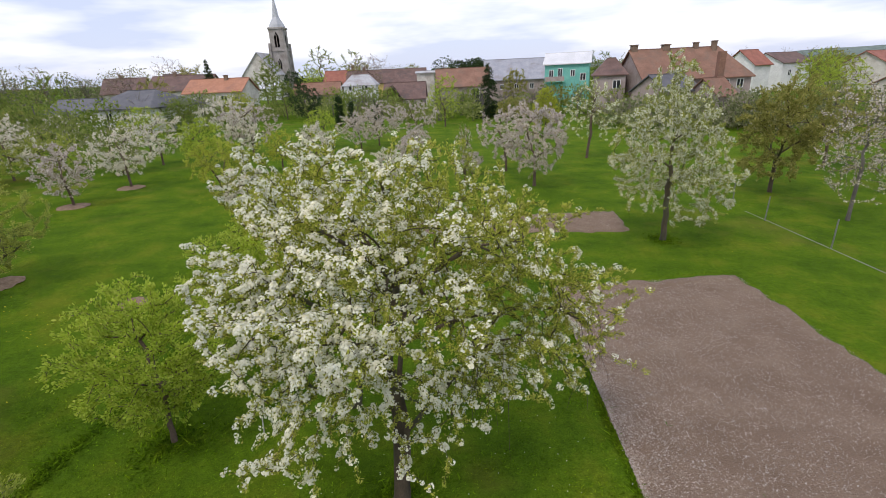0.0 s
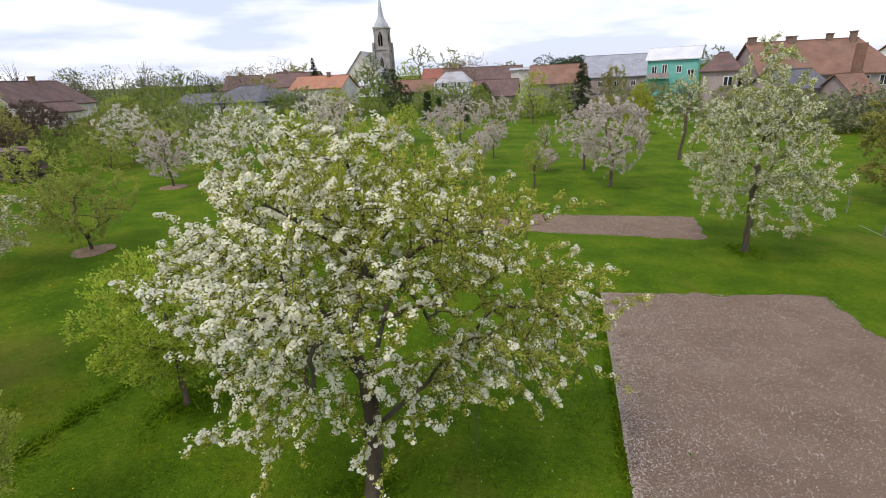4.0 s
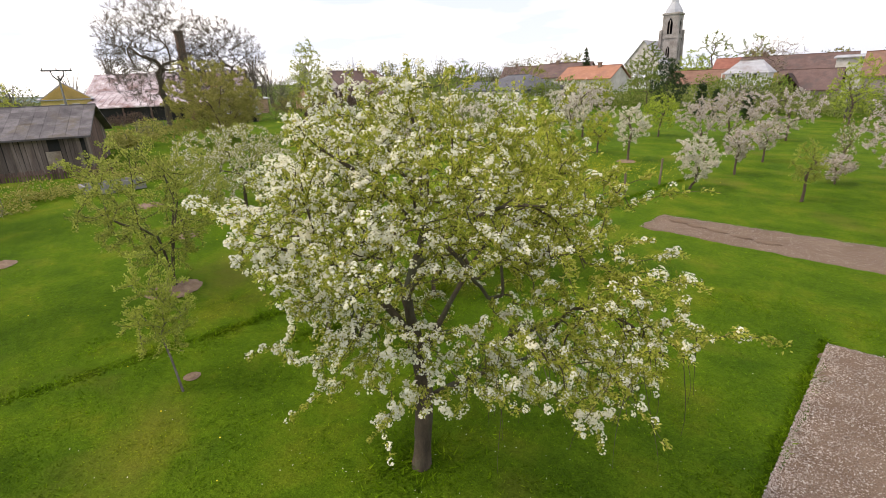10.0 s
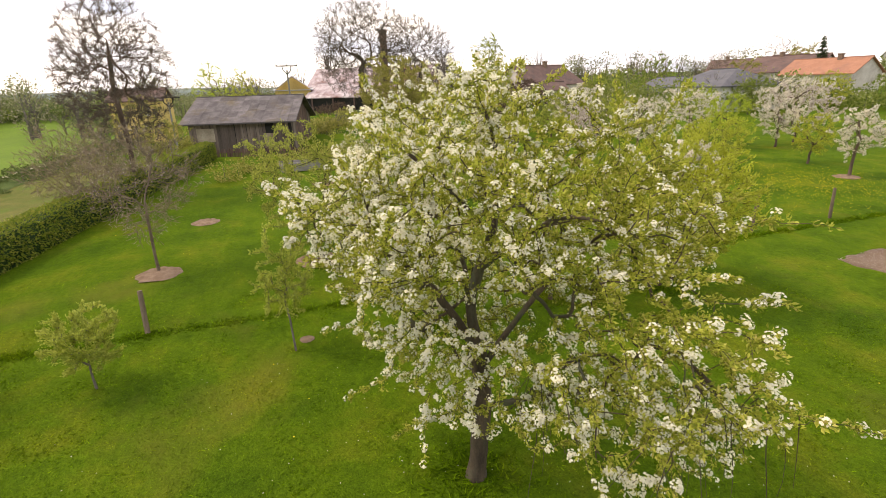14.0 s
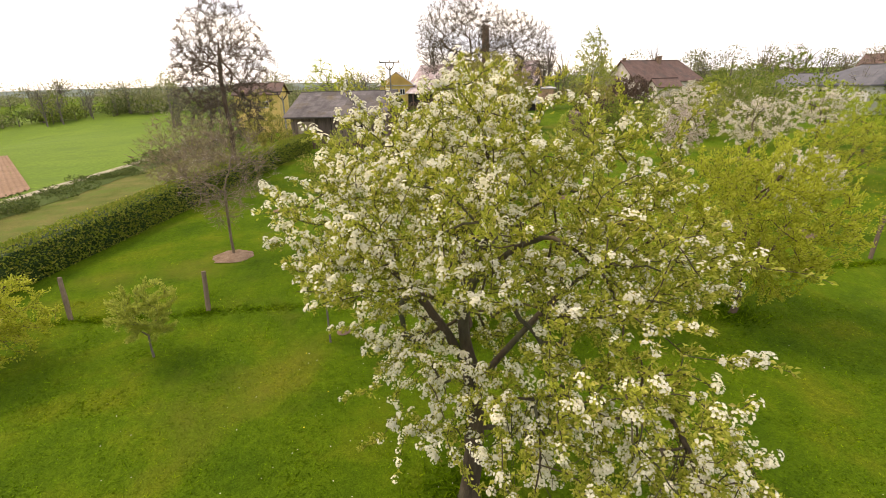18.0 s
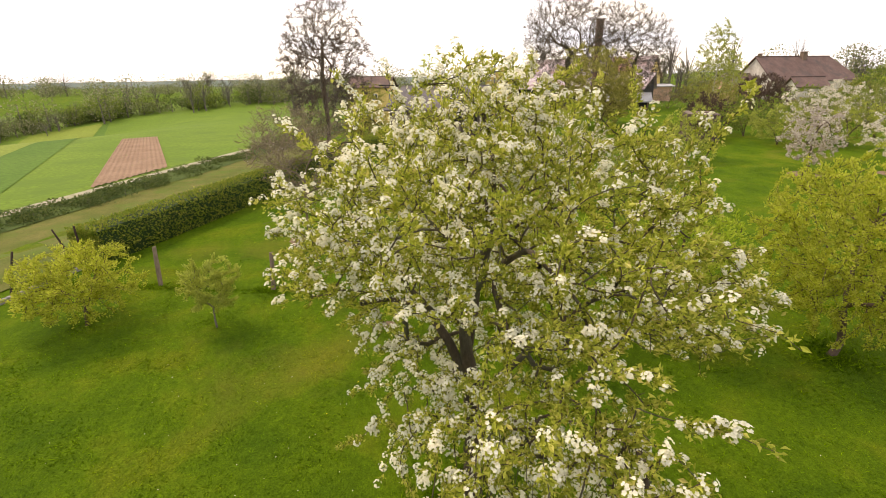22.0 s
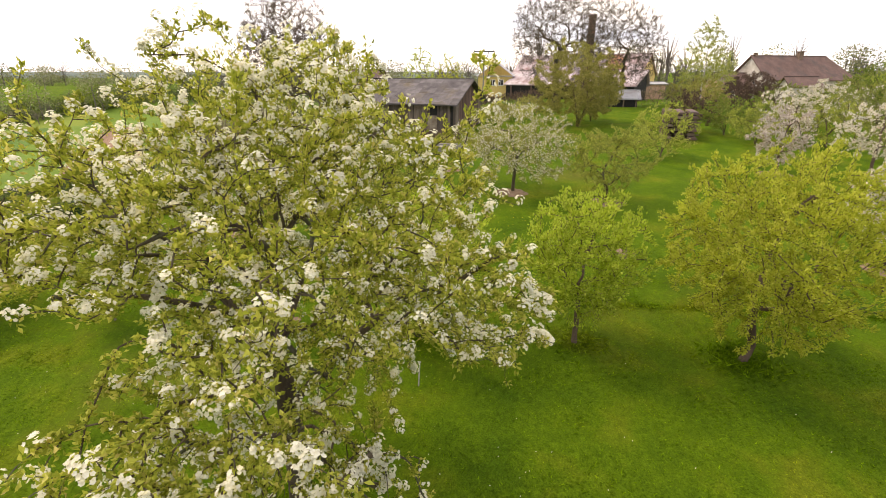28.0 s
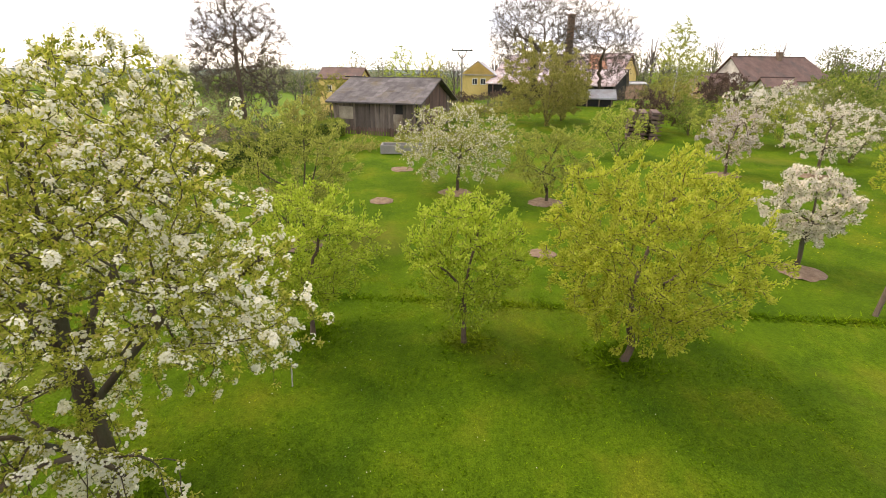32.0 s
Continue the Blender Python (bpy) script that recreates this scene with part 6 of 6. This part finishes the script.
timber_shed()
trough = thing("concrete_trough", ground_at(-24.6, 8.2), "low grey concrete trough lying in the grass", "trough")
bm = boxed(-0.6, 0.6, -1.3, 1.3, 0.0, 0.12, bevel=0.02)
for a in ((-0.6, -0.5, -1.3, 1.3), (0.5, 0.6, -1.3, 1.3), (-0.5, 0.5, -1.3, -1.2), (-0.5, 0.5, 1.2, 1.3)):
    box(bm, *a, 0.12, 0.5, 0.01)
part("body", bm, M_CONCRETE, trough)

# the timber stack
stack = thing("timber_stack", ground_at(-30.8, 25.0, -0.02), "stack of reddish-brown sawn boards and beams", "timber stack", turn=1.2)
rng = np.random.default_rng(17)
for lay in range(7):
    for k in range(3):
        w = rng.uniform(0.4, 0.6)
        part("beam", boxed(-1.1 + k * 0.75, -1.1 + k * 0.75 + w, -2.0 + rng.uniform(-0.3, 0.3), 2.0 + rng.uniform(-0.4, 0.4), 0.05 + lay * 0.27, 0.05 + lay * 0.27 + rng.uniform(0.14, 0.2), bevel=0.01), M_TILE_BROWN if (lay + k) % 3 else M_POST, stack)
    part("batten", boxed(-1.2, 1.2, -1.2, -1.1, -0.02 + lay * 0.27, 0.05 + lay * 0.27), M_POST, stack)
    part("batten", boxed(-1.2, 1.2, 1.1, 1.2, -0.02 + lay * 0.27, 0.05 + lay * 0.27), M_POST, stack)

# ---- north: the village ----
house("house", "single-storey house with a dark slate hipped roof", (-43.0, 60.0), (-33.8, 58.0), 9.0, 0.7, 4.2, 6.0, M_WHITE, M_SLATE, [(3.0, 2.6, 1.0, 1.2), (5.4, 2.6, 1.0, 1.2)], hip0=3.0, hip1=3.0)
house("house", "low house with a dark slate roof", (-52.0, 64.0), (-45.0, 61.5), 7.0, 0.7, 3.4, 5.2, M_PLASTER, M_SLATE, [(2.0, 2.0, 1.0, 1.0)])
house("house", "house with an orange tiled roof", (-45.7, 89.5), (-35.4, 89.3), 8.0, 0.9, 5.2, 7.3, M_PLASTER, M_TILE_ORANGE, [(2.4, 3.4, 1.1, 1.2), (6.6, 3.4, 1.1, 1.2)], chimneys=[(6.5, 0.1, 0.6, 0.6)])
house("house", "house with an old brown-red tiled roof", (-56.5, 97.0), (-45.0, 98.0), 9.0, 0.9, 5.4, 8.0, M_PLASTER, M_TILE_BROWN, chimneys=[(4, 0.0, 0.6, 0.7)])
house("house", "white gabled house behind the orange roofs", (-62.0, 112.0), (-56.0, 113.0), 8.0, 0.9, 6.4, 9.0, M_WHITE, M_TILE_BROWN)
house("house", "house with a brown tiled roof", (-70.0, 104.0), (-62.5, 106.0), 8.0, 0.9, 5.4, 8.2, M_PLASTER, M_TILE_BROWN, chimneys=[(3, 0.0, 0.6, 0.7)])
house("barn", "long low barn with a brown tiled roof", (-33.0, 112.0), (-23.0, 112.0), 7.0, 0.9, 3.4, 5.8, M_GREYWALL, M_TILE_OLD)
house("house", "house with a bright red tiled roof", (-35.8, 155.0), (-26.5, 155.0), 9.0, 0.9, 5.2, 8.8, M_GREYWALL, M_TILE_RED, chimneys=[(8.5, 0.0, 0.8, 1.4)])
ver = house("house", "white house with an open veranda and a grey gabled roof", (-18.4, 95.5), (-12.6, 95.5), 6.0, 0.6, 5.2, 6.9, M_WHITE, M_TIN, [(0.9, 4.2, 1.2, 0.9), (3.4, 4.2, 1.2, 0.9), (1.2, 1.9, 1.0, 1.2), (3.2, 1.5, 1.0, 1.9)], hip0=1.6, hip1=1.6)
part("balcony", boxed(-0.4, 6.2, -1.0, -0.03, 3.05, 3.2), M_WHITE, ver)
for k in range(15):
    part("baluster", boxed(-0.35 + k * 0.455, -0.25 + k * 0.455, -1.0, -0.93, 3.2, 3.9), M_WHITE, ver)
part("handrail", boxed(-0.4, 6.2, -1.02, -0.91, 3.9, 3.98), M_WHITE, ver)
for k in range(4):
    part("post", boxed(-0.35 + k * 2.13, -0.2 + k * 2.13, -1.0, -0.86, 3.98, 5.2), M_WHITE, ver)
house("house", "brown tiled house with a dark timber gable", (-10.0, 88.0), (-3.0, 88.0), 8.0, 0.6, 2.7, 5.2, M_GREYWALL, M_TILE_BROWN)
gb = thing("gable", (-8.6, 87.2, -0.3), "dark timber gable wing with a brown roof", "gable wing", "village houses")
bm = bmesh.new()
f = bm.faces.new([bm.verts.new(p) for p in ((-1.9, 0, 0), (1.9, 0, 0), (1.9, 0, 2.7), (0, 0, 5.0), (-1.9, 0, 2.7))])
bmesh.ops.solidify(bm, geom=[f], thickness=0.5)
part("wall", bm, M_PLANK_RED, gb)
for s in (-1, 1):
    bm = bmesh.new()
    f = bm.faces.new([bm.verts.new(p) for p in ((0, -0.4, 5.25), (s * 2.4, -0.4, 2.35), (s * 2.4, 3.4, 2.35), (0, 3.4, 5.25))])
    bmesh.ops.solidify(bm, geom=[f], thickness=0.15)
    part("roof", bm, M_TILE_BROWN, gb)
house("barn", "long barn with a faded brown tiled roof", (-23.5, 126.0), (-4.0, 126.0), 9.0, 0.8, 5.2, 8.1, M_YELLOW, M_TILE_BROWN, chimneys=[(4, 0.0, 0.8, 0.8)])
house("house", "pale blank wall of a tall house", (-4.9, 104.0), (-1.4, 104.0), 6.0, 0.5, 6.8, 7.1, M_PLASTER, M_TIN)
house("barn", "barn with an old brown-red tiled roof", (-0.6, 90.0), (8.6, 90.0), 9.0, 0.4, 4.3, 7.2, M_GREYWALL, M_TILE_OLD, [(6.0, 1.6, 1.4, 2.2)])
house("house", "long building with a pale slate roof", (9.5, 104.0), (21.8, 104.0), 10.0, 0.2, 4.9, 8.7, M_GREYWALL, M_SLATE_LIGHT, [(2.5, 2.9, 0.9, 1.1), (5.5, 2.9, 0.9, 1.1), (8.6, 2.9, 0.9, 1.1)])
tq = house("house", "turquoise two-storey house with a whitish roof and balcony", (18.0, 88.4), (25.0, 86.2), 8.0, 0.0, 7.2, 8.9, M_TURQ, M_WHITE_ROOF, [(0.7, 4.9, 0.8, 1.4), (2.2, 4.6, 0.8, 1.9), (4.3, 5.1, 0.8, 1.1), (5.9, 4.4, 1.0, 1.2)], ribs=14)
part("balcony", boxed(0.2, 3.4, -1.0, -0.03, 4.3, 4.42), M_TURQ, tq)
part("balcony_rail", boxed(0.2, 3.4, -1.0, -0.95, 4.42, 5.2), M_GREYWALL, tq)
house("house", "grey house with a dark brown hipped roof", (22.0, 72.5), (26.0, 71.5), 6.0, 0.0, 5.4, 7.4, M_GREYWALL, M_TILE_BROWN, [(2.4, 3.4, 1.1, 1.2)], hip0=2.0, hip1=1.6)
house("barn", "very long two-storey building with a patched old tiled roof", (27.6, 69.0), (42.6, 69.8), 10.0, 0.0, 4.5, 8.3, M_GREYWALL, M_TILE_OLD, [(9.0, 2.9, 1.0, 1.2), (11.0, 2.9, 1.0, 1.2), (13.0, 2.9, 1.0, 1.2)], hip1=2.6, chimneys=[(0.4, 0.0, 0.8, 0.7), (5.0, 0.0, 0.9, 0.6), (9.4, 0.0, 0.6, 0.7), (11.8, 0.1, 0.6, 0.8)])
house("barn", "low barn with a dark roof", (28.0, 62.5), (33.0, 64.5), 6.0, 0.0, 3.2, 5.0, M_GREYWALL, M_SLATE)
house("shed", "small shed with a tan tiled roof", (33.5, 61.0), (36.5, 62.5), 4.0, 0.0, 2.6, 4.4, M_GREYWALL, M_TILE_OLD, category="shed")
cs = thing("chimney_stack", (36.4, 66.6, 0.0), "tall tan brick chimney stack beside the barn", "chimney", "village houses")
part("shaft", boxed(-0.4, 0.4, -0.4, 0.4, 0, 7.6, bevel=0.02), M_TILE_OLD, cs)
house("house", "white house in the distance", (72.0, 108.0), (81.0, 112.0), 8.0, 0.0, 5.6, 7.6, M_WHITE, M_TILE_BROWN, [(2, 3, 1, 1.2), (5, 3, 1, 1.2)])
house("house", "small white gabled house in the distance", (60.0, 98.0), (64.0, 99.5), 7.0, 0.0, 5.6, 8.2, M_WHITE, M_TILE_RED)
house("house", "house with a brown tiled roof among the gardens", (60.0, 60.0), (69.0, 66.0), 7.0, 0.0, 2.8, 4.8, M_PLASTER, M_TILE_OLD)
house("house", "house with a red-brown roof", (84.0, 96.0), (94.0, 102.0), 8.0, 0.0, 4.6, 7.0, M_PLASTER, M_TILE_RED)


# ---- the church ----
def church():
    x, y = -50.4, 164.0
    root = thing("church", (x, y, 0.8), "grey stone village church with a pale pointed spire", "church")
    a = 2.2
    tower = part("tower", boxed(-a, a, -a, a, -1.0, 21.6, bevel=0.05), M_STONE, root)
    for z in (8.0, 14.6, 21.0):
        part("cornice", boxed(-a - 0.25, a + 0.25, -a - 0.25, a + 0.25, z, z + 0.5, bevel=0.05), M_STONE, tower)
    for sx in (-1, 1):
        for sy in (-1, 1):
            bm = boxed(-0.55, 0.55, -0.55, 0.55, -1.0, 17.0)
            for v in bm.verts:
                if v.co.z > 16:
                    v.co.x *= 0.6
                    v.co.y *= 0.6
            part("buttress", bm, M_STONE, tower, at=(sx * (a + 0.2), sy * (a + 0.2), 0))
    for side in range(4):
        m = Matrix.Rotation(side * math.pi / 2, 4, "Z")
        for z, w, h in ((15.8, 1.4, 4.4), (9.4, 1.0, 3.2)):
            bm = bmesh.new()
            pts = [(-w / 2, 0), (w / 2, 0), (w / 2, h * 0.7), (0, h), (-w / 2, h * 0.7)]
            f = bm.faces.new([bm.verts.new((px, -a - 0.05, z + pz)) for px, pz in pts])
            bmesh.ops.solidify(bm, geom=[f], thickness=0.1)
            bmesh.ops.transform(bm, matrix=m, verts=bm.verts)
            # flat near-black plate in place of a shaded belfry opening
            part("belfry_window", bm, M_DARK, tower)
            bm = boxed(-0.09, 0.09, -a - 0.14, -a - 0.04, z, z + h * 0.85)
            bmesh.ops.transform(bm, matrix=m, verts=bm.verts)
            part("mullion", bm, M_STONE, tower)
    bm = bmesh.new()
    levels = [(21.5, a + 0.1, 0.0), (22.5, a * 0.93, 0.55), (23.5, a * 0.66, 1.0), (24.4, a * 0.44, 1.0), (30.8, 0.05, 1.0)]
    rings = []
    for z, r, octa in levels:
        ring = []
        for k in range(8):
            an = (k + 0.5) * math.pi / 4
            sq = 1 / max(abs(math.cos(an)), abs(math.sin(an)))
            rr = r * ((1 - octa) * sq + octa * 1.05)
            ring.append(bm.verts.new((math.cos(an) * rr, math.sin(an) * rr, z)))
        rings.append(ring)
    for p, q in zip(rings, rings[1:]):
        for k in range(8):
            bm.faces.new((p[k], p[(k + 1) % 8], q[(k + 1) % 8], q[k]))
    part("spire", bm, M_LEAD, root)
    part("cross", box(boxed(-0.05, 0.05, -0.05, 0.05, 30.3, 32.2), -0.4, 0.4, -0.05, 0.05, 31.3, 31.4), M_DARK, root)
    nave = part("nave", gable_body(16, 10, -1.0, 8.0, 14.0), M_PLASTER, root, at=(-7.5, -11.5, 0))
    nave.rotation_euler = (0, 0, radians(90))
    nave.location = (-0.5 + 1.5, -10.5, 0)
    m = Matrix.Translation(nave.location) @ Matrix.Rotation(radians(90), 4, "Z")
    for y0 in (-0.4, 10.4):
        a = [m @ Vector(p) for p in ((-0.4, y0, 7.55), (16.4, y0, 7.55), (16.4, 5, 14.05), (-0.4, 5, 14.05))]
        part("nave_roof", slab(a, 0.2), M_TIN, root)


church()
house("house", "house with a white roof below the church", (-50.5, 138.0), (-45.0, 138.0), 6.0, 0.8, 5.0, 6.4, M_WHITE, M_WHITE_ROOF)


# ---- woods along the skyline and the far hills ----
def woods(name, label, line, n_trees, h, w, depth, seed, mats, leaf=0.55, per=260, bare=0.0):
    """A belt of trees along a line, too far off to count: many small leaf clumps on rough crowns."""
    rng = np.random.default_rng(seed)
    line = np.array(line, float)
    seg = np.linalg.norm(np.diff(line, axis=0), axis=1)
    cum = np.concatenate([[0], np.cumsum(seg)])
    P, O, S = [], [], []
    stems, srad = [], []
    for _ in range(n_trees):
        s = rng.uniform(0, cum[-1])
        c = np.array([np.interp(s, cum, line[:, k]) for k in (0, 1)]) + rng.normal(0, depth, 2)
        hh, ww = h * (0.42 + 0.85 * rng.random() ** 1.6), w * rng.uniform(0.6, 1.2)
        g = float(gz(*c))
        thin = rng.random() < bare
        if thin:  # a half-bare tree: a fan of thin boughs and few leaves
            hh *= 1.15
            for _ in range(26):
                a, t0, t1 = rng.uniform(0, 2 * np.pi), rng.uniform(0.15, 0.6), rng.uniform(0.45, 1.0)
                p = np.array([c[0], c[1], g + hh * t0])
                rr = ww * 0.55 * math.sqrt(max(0.05, 1 - ((t1 - 0.55) / 0.47) ** 2)) * rng.uniform(0.6, 1)
                e = np.array([c[0] + math.cos(a) * rr, c[1] + math.sin(a) * rr, g + hh * t1])
                stems.append(np.array([p, p * 0.45 + e * 0.55 + [0, 0, 0.05 * hh], e]))
                srad.append(np.array([0.006 * hh, 0.004 * hh, 0.0015 * hh]))
        q, _ = crown_targets(rng, per // 3 if thin else per, (c[0], c[1], g + hh * 0.52), (ww / 2, ww / 2, hh * 0.45), 0.45, -1.0, 0.10)
        if thin:
            b = np.array([stems[-1 - k] for k in rng.integers(0, 26, len(q))])
            u = rng.random((len(q), 1))
            q = np.where(u < 0.5, b[:, 0] + (b[:, 1] - b[:, 0]) * u * 2, b[:, 1] + (b[:, 2] - b[:, 1]) * (u * 2 - 1)) + rng.normal(0, 0.018 * hh, q.shape)
        P.append(q)
        S.append(np.full(len(q), 0.36 if thin else 1.0))
        O.append(unit(q - [c[0], c[1], g + hh * 0.3]))
        stems.append(np.array([(c[0], c[1], g - 0.3), (c[0], c[1], g + hh * 0.7)]))
        srad.append(np.array([0.03 * hh, 0.01 * hh]))
    P, O = np.vstack(P), np.vstack(O)
    root = thing(name, (0, 0, 0), label, "woods", kind="stuff")
    V, Fq = leaf_cards(rng, P, unit(O + rng.normal(0, 0.8, P.shape)), leaf * np.concatenate(S) * rng.uniform(0.5, 1.3, len(P)), 0.8, 0.3)
    part("leaves", mesh_of("leaves", V, Fq, mats), None, root)
    V, Fq = tubes(stems, srad, 4)
    part("trunks", mesh_of("trunks", V, Fq, M_BARK_GREY), None, root)


woods("woods", "belt of half-bare trees along the edge of the field", [(-78, -96), (-93, -78), (-115, -69), (-119, -58), (-124, -38), (-136, -14), (-140, 6)], 130, 6.6, 6.0, 3.0, 41, M_WOOD_HAZED, 0.36, 280, 0.35)
woods("woods", "dark undergrowth and trees at the edge of the field", [(-80, -97), (-95, -79), (-117, -70), (-121, -58), (-126, -38), (-138, -14)], 80, 3.8, 5.5, 2.0, 58, M_LEAF_HERB, 0.34, 240)
woods("woods", "green trees among the belt at the edge of the field", [(-81, -96), (-96, -78), (-116, -69), (-120, -58), (-125, -38), (-137, -14)], 34, 7.2, 6.4, 2.5, 59, M_LEAF_GREEN, 0.34, 420)
woods("woods", "half-bare trees on the skyline behind the fields", [(-160, -190), (-220, -150), (-240, -80), (-230, -10), (-210, 40)], 120, 9.0, 11.0, 8.0, 42, M_WOOD_HAZED, 0.62, 220, 0.2)
woods("woods", "scrub and trees behind the farm", [(-95, -20), (-100, 0), (-108, 14), (-112, 32), (-108, 50), (-112, 70), (-108, 96)], 70, 9.0, 6.5, 3.0, 43, M_WOOD_HAZED, 0.36, 420, 0.3)
woods("woods", "garden trees and woods behind the houses to the north-west", [(-120, 96), (-104, 116), (-92, 130), (-76, 142), (-66, 160)], 64, 9.0, 8.0, 4.0, 44, M_WOOD_HAZED, 0.42, 440, 0.3)
woods("woods", "wooded skyline behind the village", [(-60, 250), (-20, 262), (40, 258), (90, 240), (150, 215)], 110, 8.0, 11.0, 8.0, 45, M_WOOD_HAZED, 0.62, 230, 0.2)
woods("woods", "dark clump of wood on the skyline", [(6, 330), (28, 330)], 26, 10.0, 14.0, 4.0, 46, M_LEAF_DARK, 1.0, 420)
woods("woods", "trees and gardens to the east", [(46, 34), (58, 44), (72, 56), (90, 74), (110, 90)], 60, 5.0, 5.5, 4.0, 47, M_WOOD_HAZED, 0.36, 340)
woods("scrub", "low scrub along the field verge", [tuple(trk(22, -2.2)), tuple(trk(60, -2.0))], 26, 1.2, 2.2, 0.7, 48, M_LEAF_HERB, 0.16, 220)
woods("scrub", "dark tall herbs in the ditch", [tuple(trk(-14, -2.4)), tuple(trk(24, -2.0))], 90, 0.55, 1.6, 0.7, 49, M_LEAF_HERB, 0.12, 130)
woods("scrub", "bare brambles and scrub between the orchard and the farm", [(-24, 3.5), (-27, 9), (-27.5, 14), (-29, 18)], 34, 0.8, 1.9, 0.9, 50, M_LEAF_OLIVE, 0.12, 200)
woods("scrub", "olive-brown scrub between the shed and the farm", [(-38, 11), (-42, 14), (-46, 17), (-48, 19)], 26, 1.4, 2.6, 1.4, 54, M_LEAF_OLIVE, 0.2, 260, 0.5)
woods("scrub", "brown brambles along the farm yard", [(-60, 12), (-64, 18), (-66, 22)], 14, 1.5, 2.6, 1.0, 55, M_LEAF_RED, 0.2, 220, 0.4)
woods("scrub", "garden shrubs below the village", [(-40, 52), (-34, 62), (-28, 80), (-18, 84), (-6, 80), (6, 78), (14, 78), (24, 74)], 64, 4.0, 4.6, 2.5, 51, M_LEAF_GREEN, 0.30, 300)
woods("scrub", "light green garden shrubs below the village", [(-40, 50), (-34, 60), (-28, 76), (-16, 80), (-4, 74), (8, 76), (20, 72)], 56, 3.6, 4.4, 2.5, 56, M_LEAF_SAGE, 0.30, 300, 0.3)
woods("scrub", "gardens below the long barn", [(20, 62), (30, 54), (42, 56), (56, 54)], 60, 3.6, 4.6, 2.5, 52, M_WOOD_HAZED, 0.36, 250)
woods("scrub", "gardens between the houses to the north-west", [(-36, 44), (-46, 50), (-54, 60), (-62, 74), (-58, 90)], 40, 2.5, 4.4, 2.5, 53, M_LEAF_GREEN, 0.30, 280)
woods("scrub", "olive-brown scrub between the houses to the north-west", [(-38, 42), (-46, 48), (-56, 58), (-62, 70), (-60, 88)], 44, 2.5, 4.4, 2.5, 57, M_LEAF_OLIVE, 0.30, 260, 0.4)


def hill(name, label, az0, az1, dist, h, seed):
    n = 60
    az = np.radians(np.linspace(az0, az1, n))
    f = np.sin(np.linspace(0, np.pi, n)) ** 0.6
    V = []
    for k, a in enumerate(az):
        top = h * f[k] * (1 + 0.25 * noise.noise((k * 0.13, seed, 0)))
        for r, z in ((0.82, -8.0), (0.93, top * 0.6), (1.0, top), (1.15, top * 0.4), (1.3, -8.0)):
            V.append((math.sin(a) * dist * r, math.cos(a) * dist * r, z))
    i, j = np.meshgrid(np.arange(n - 1), np.arange(4), indexing="ij")
    Fq = np.stack([i * 5 + j, (i + 1) * 5 + j, (i + 1) * 5 + j + 1, i * 5 + j + 1], -1).reshape(-1, 4)
    tagged(new(name, mesh_of(name, V, Fq, M_HILL, True)), label, "hill", kind="structure")


hill("hill", "distant wooded hill to the north-east, tinted blue for haze", 20, 75, 900, 20, 3)
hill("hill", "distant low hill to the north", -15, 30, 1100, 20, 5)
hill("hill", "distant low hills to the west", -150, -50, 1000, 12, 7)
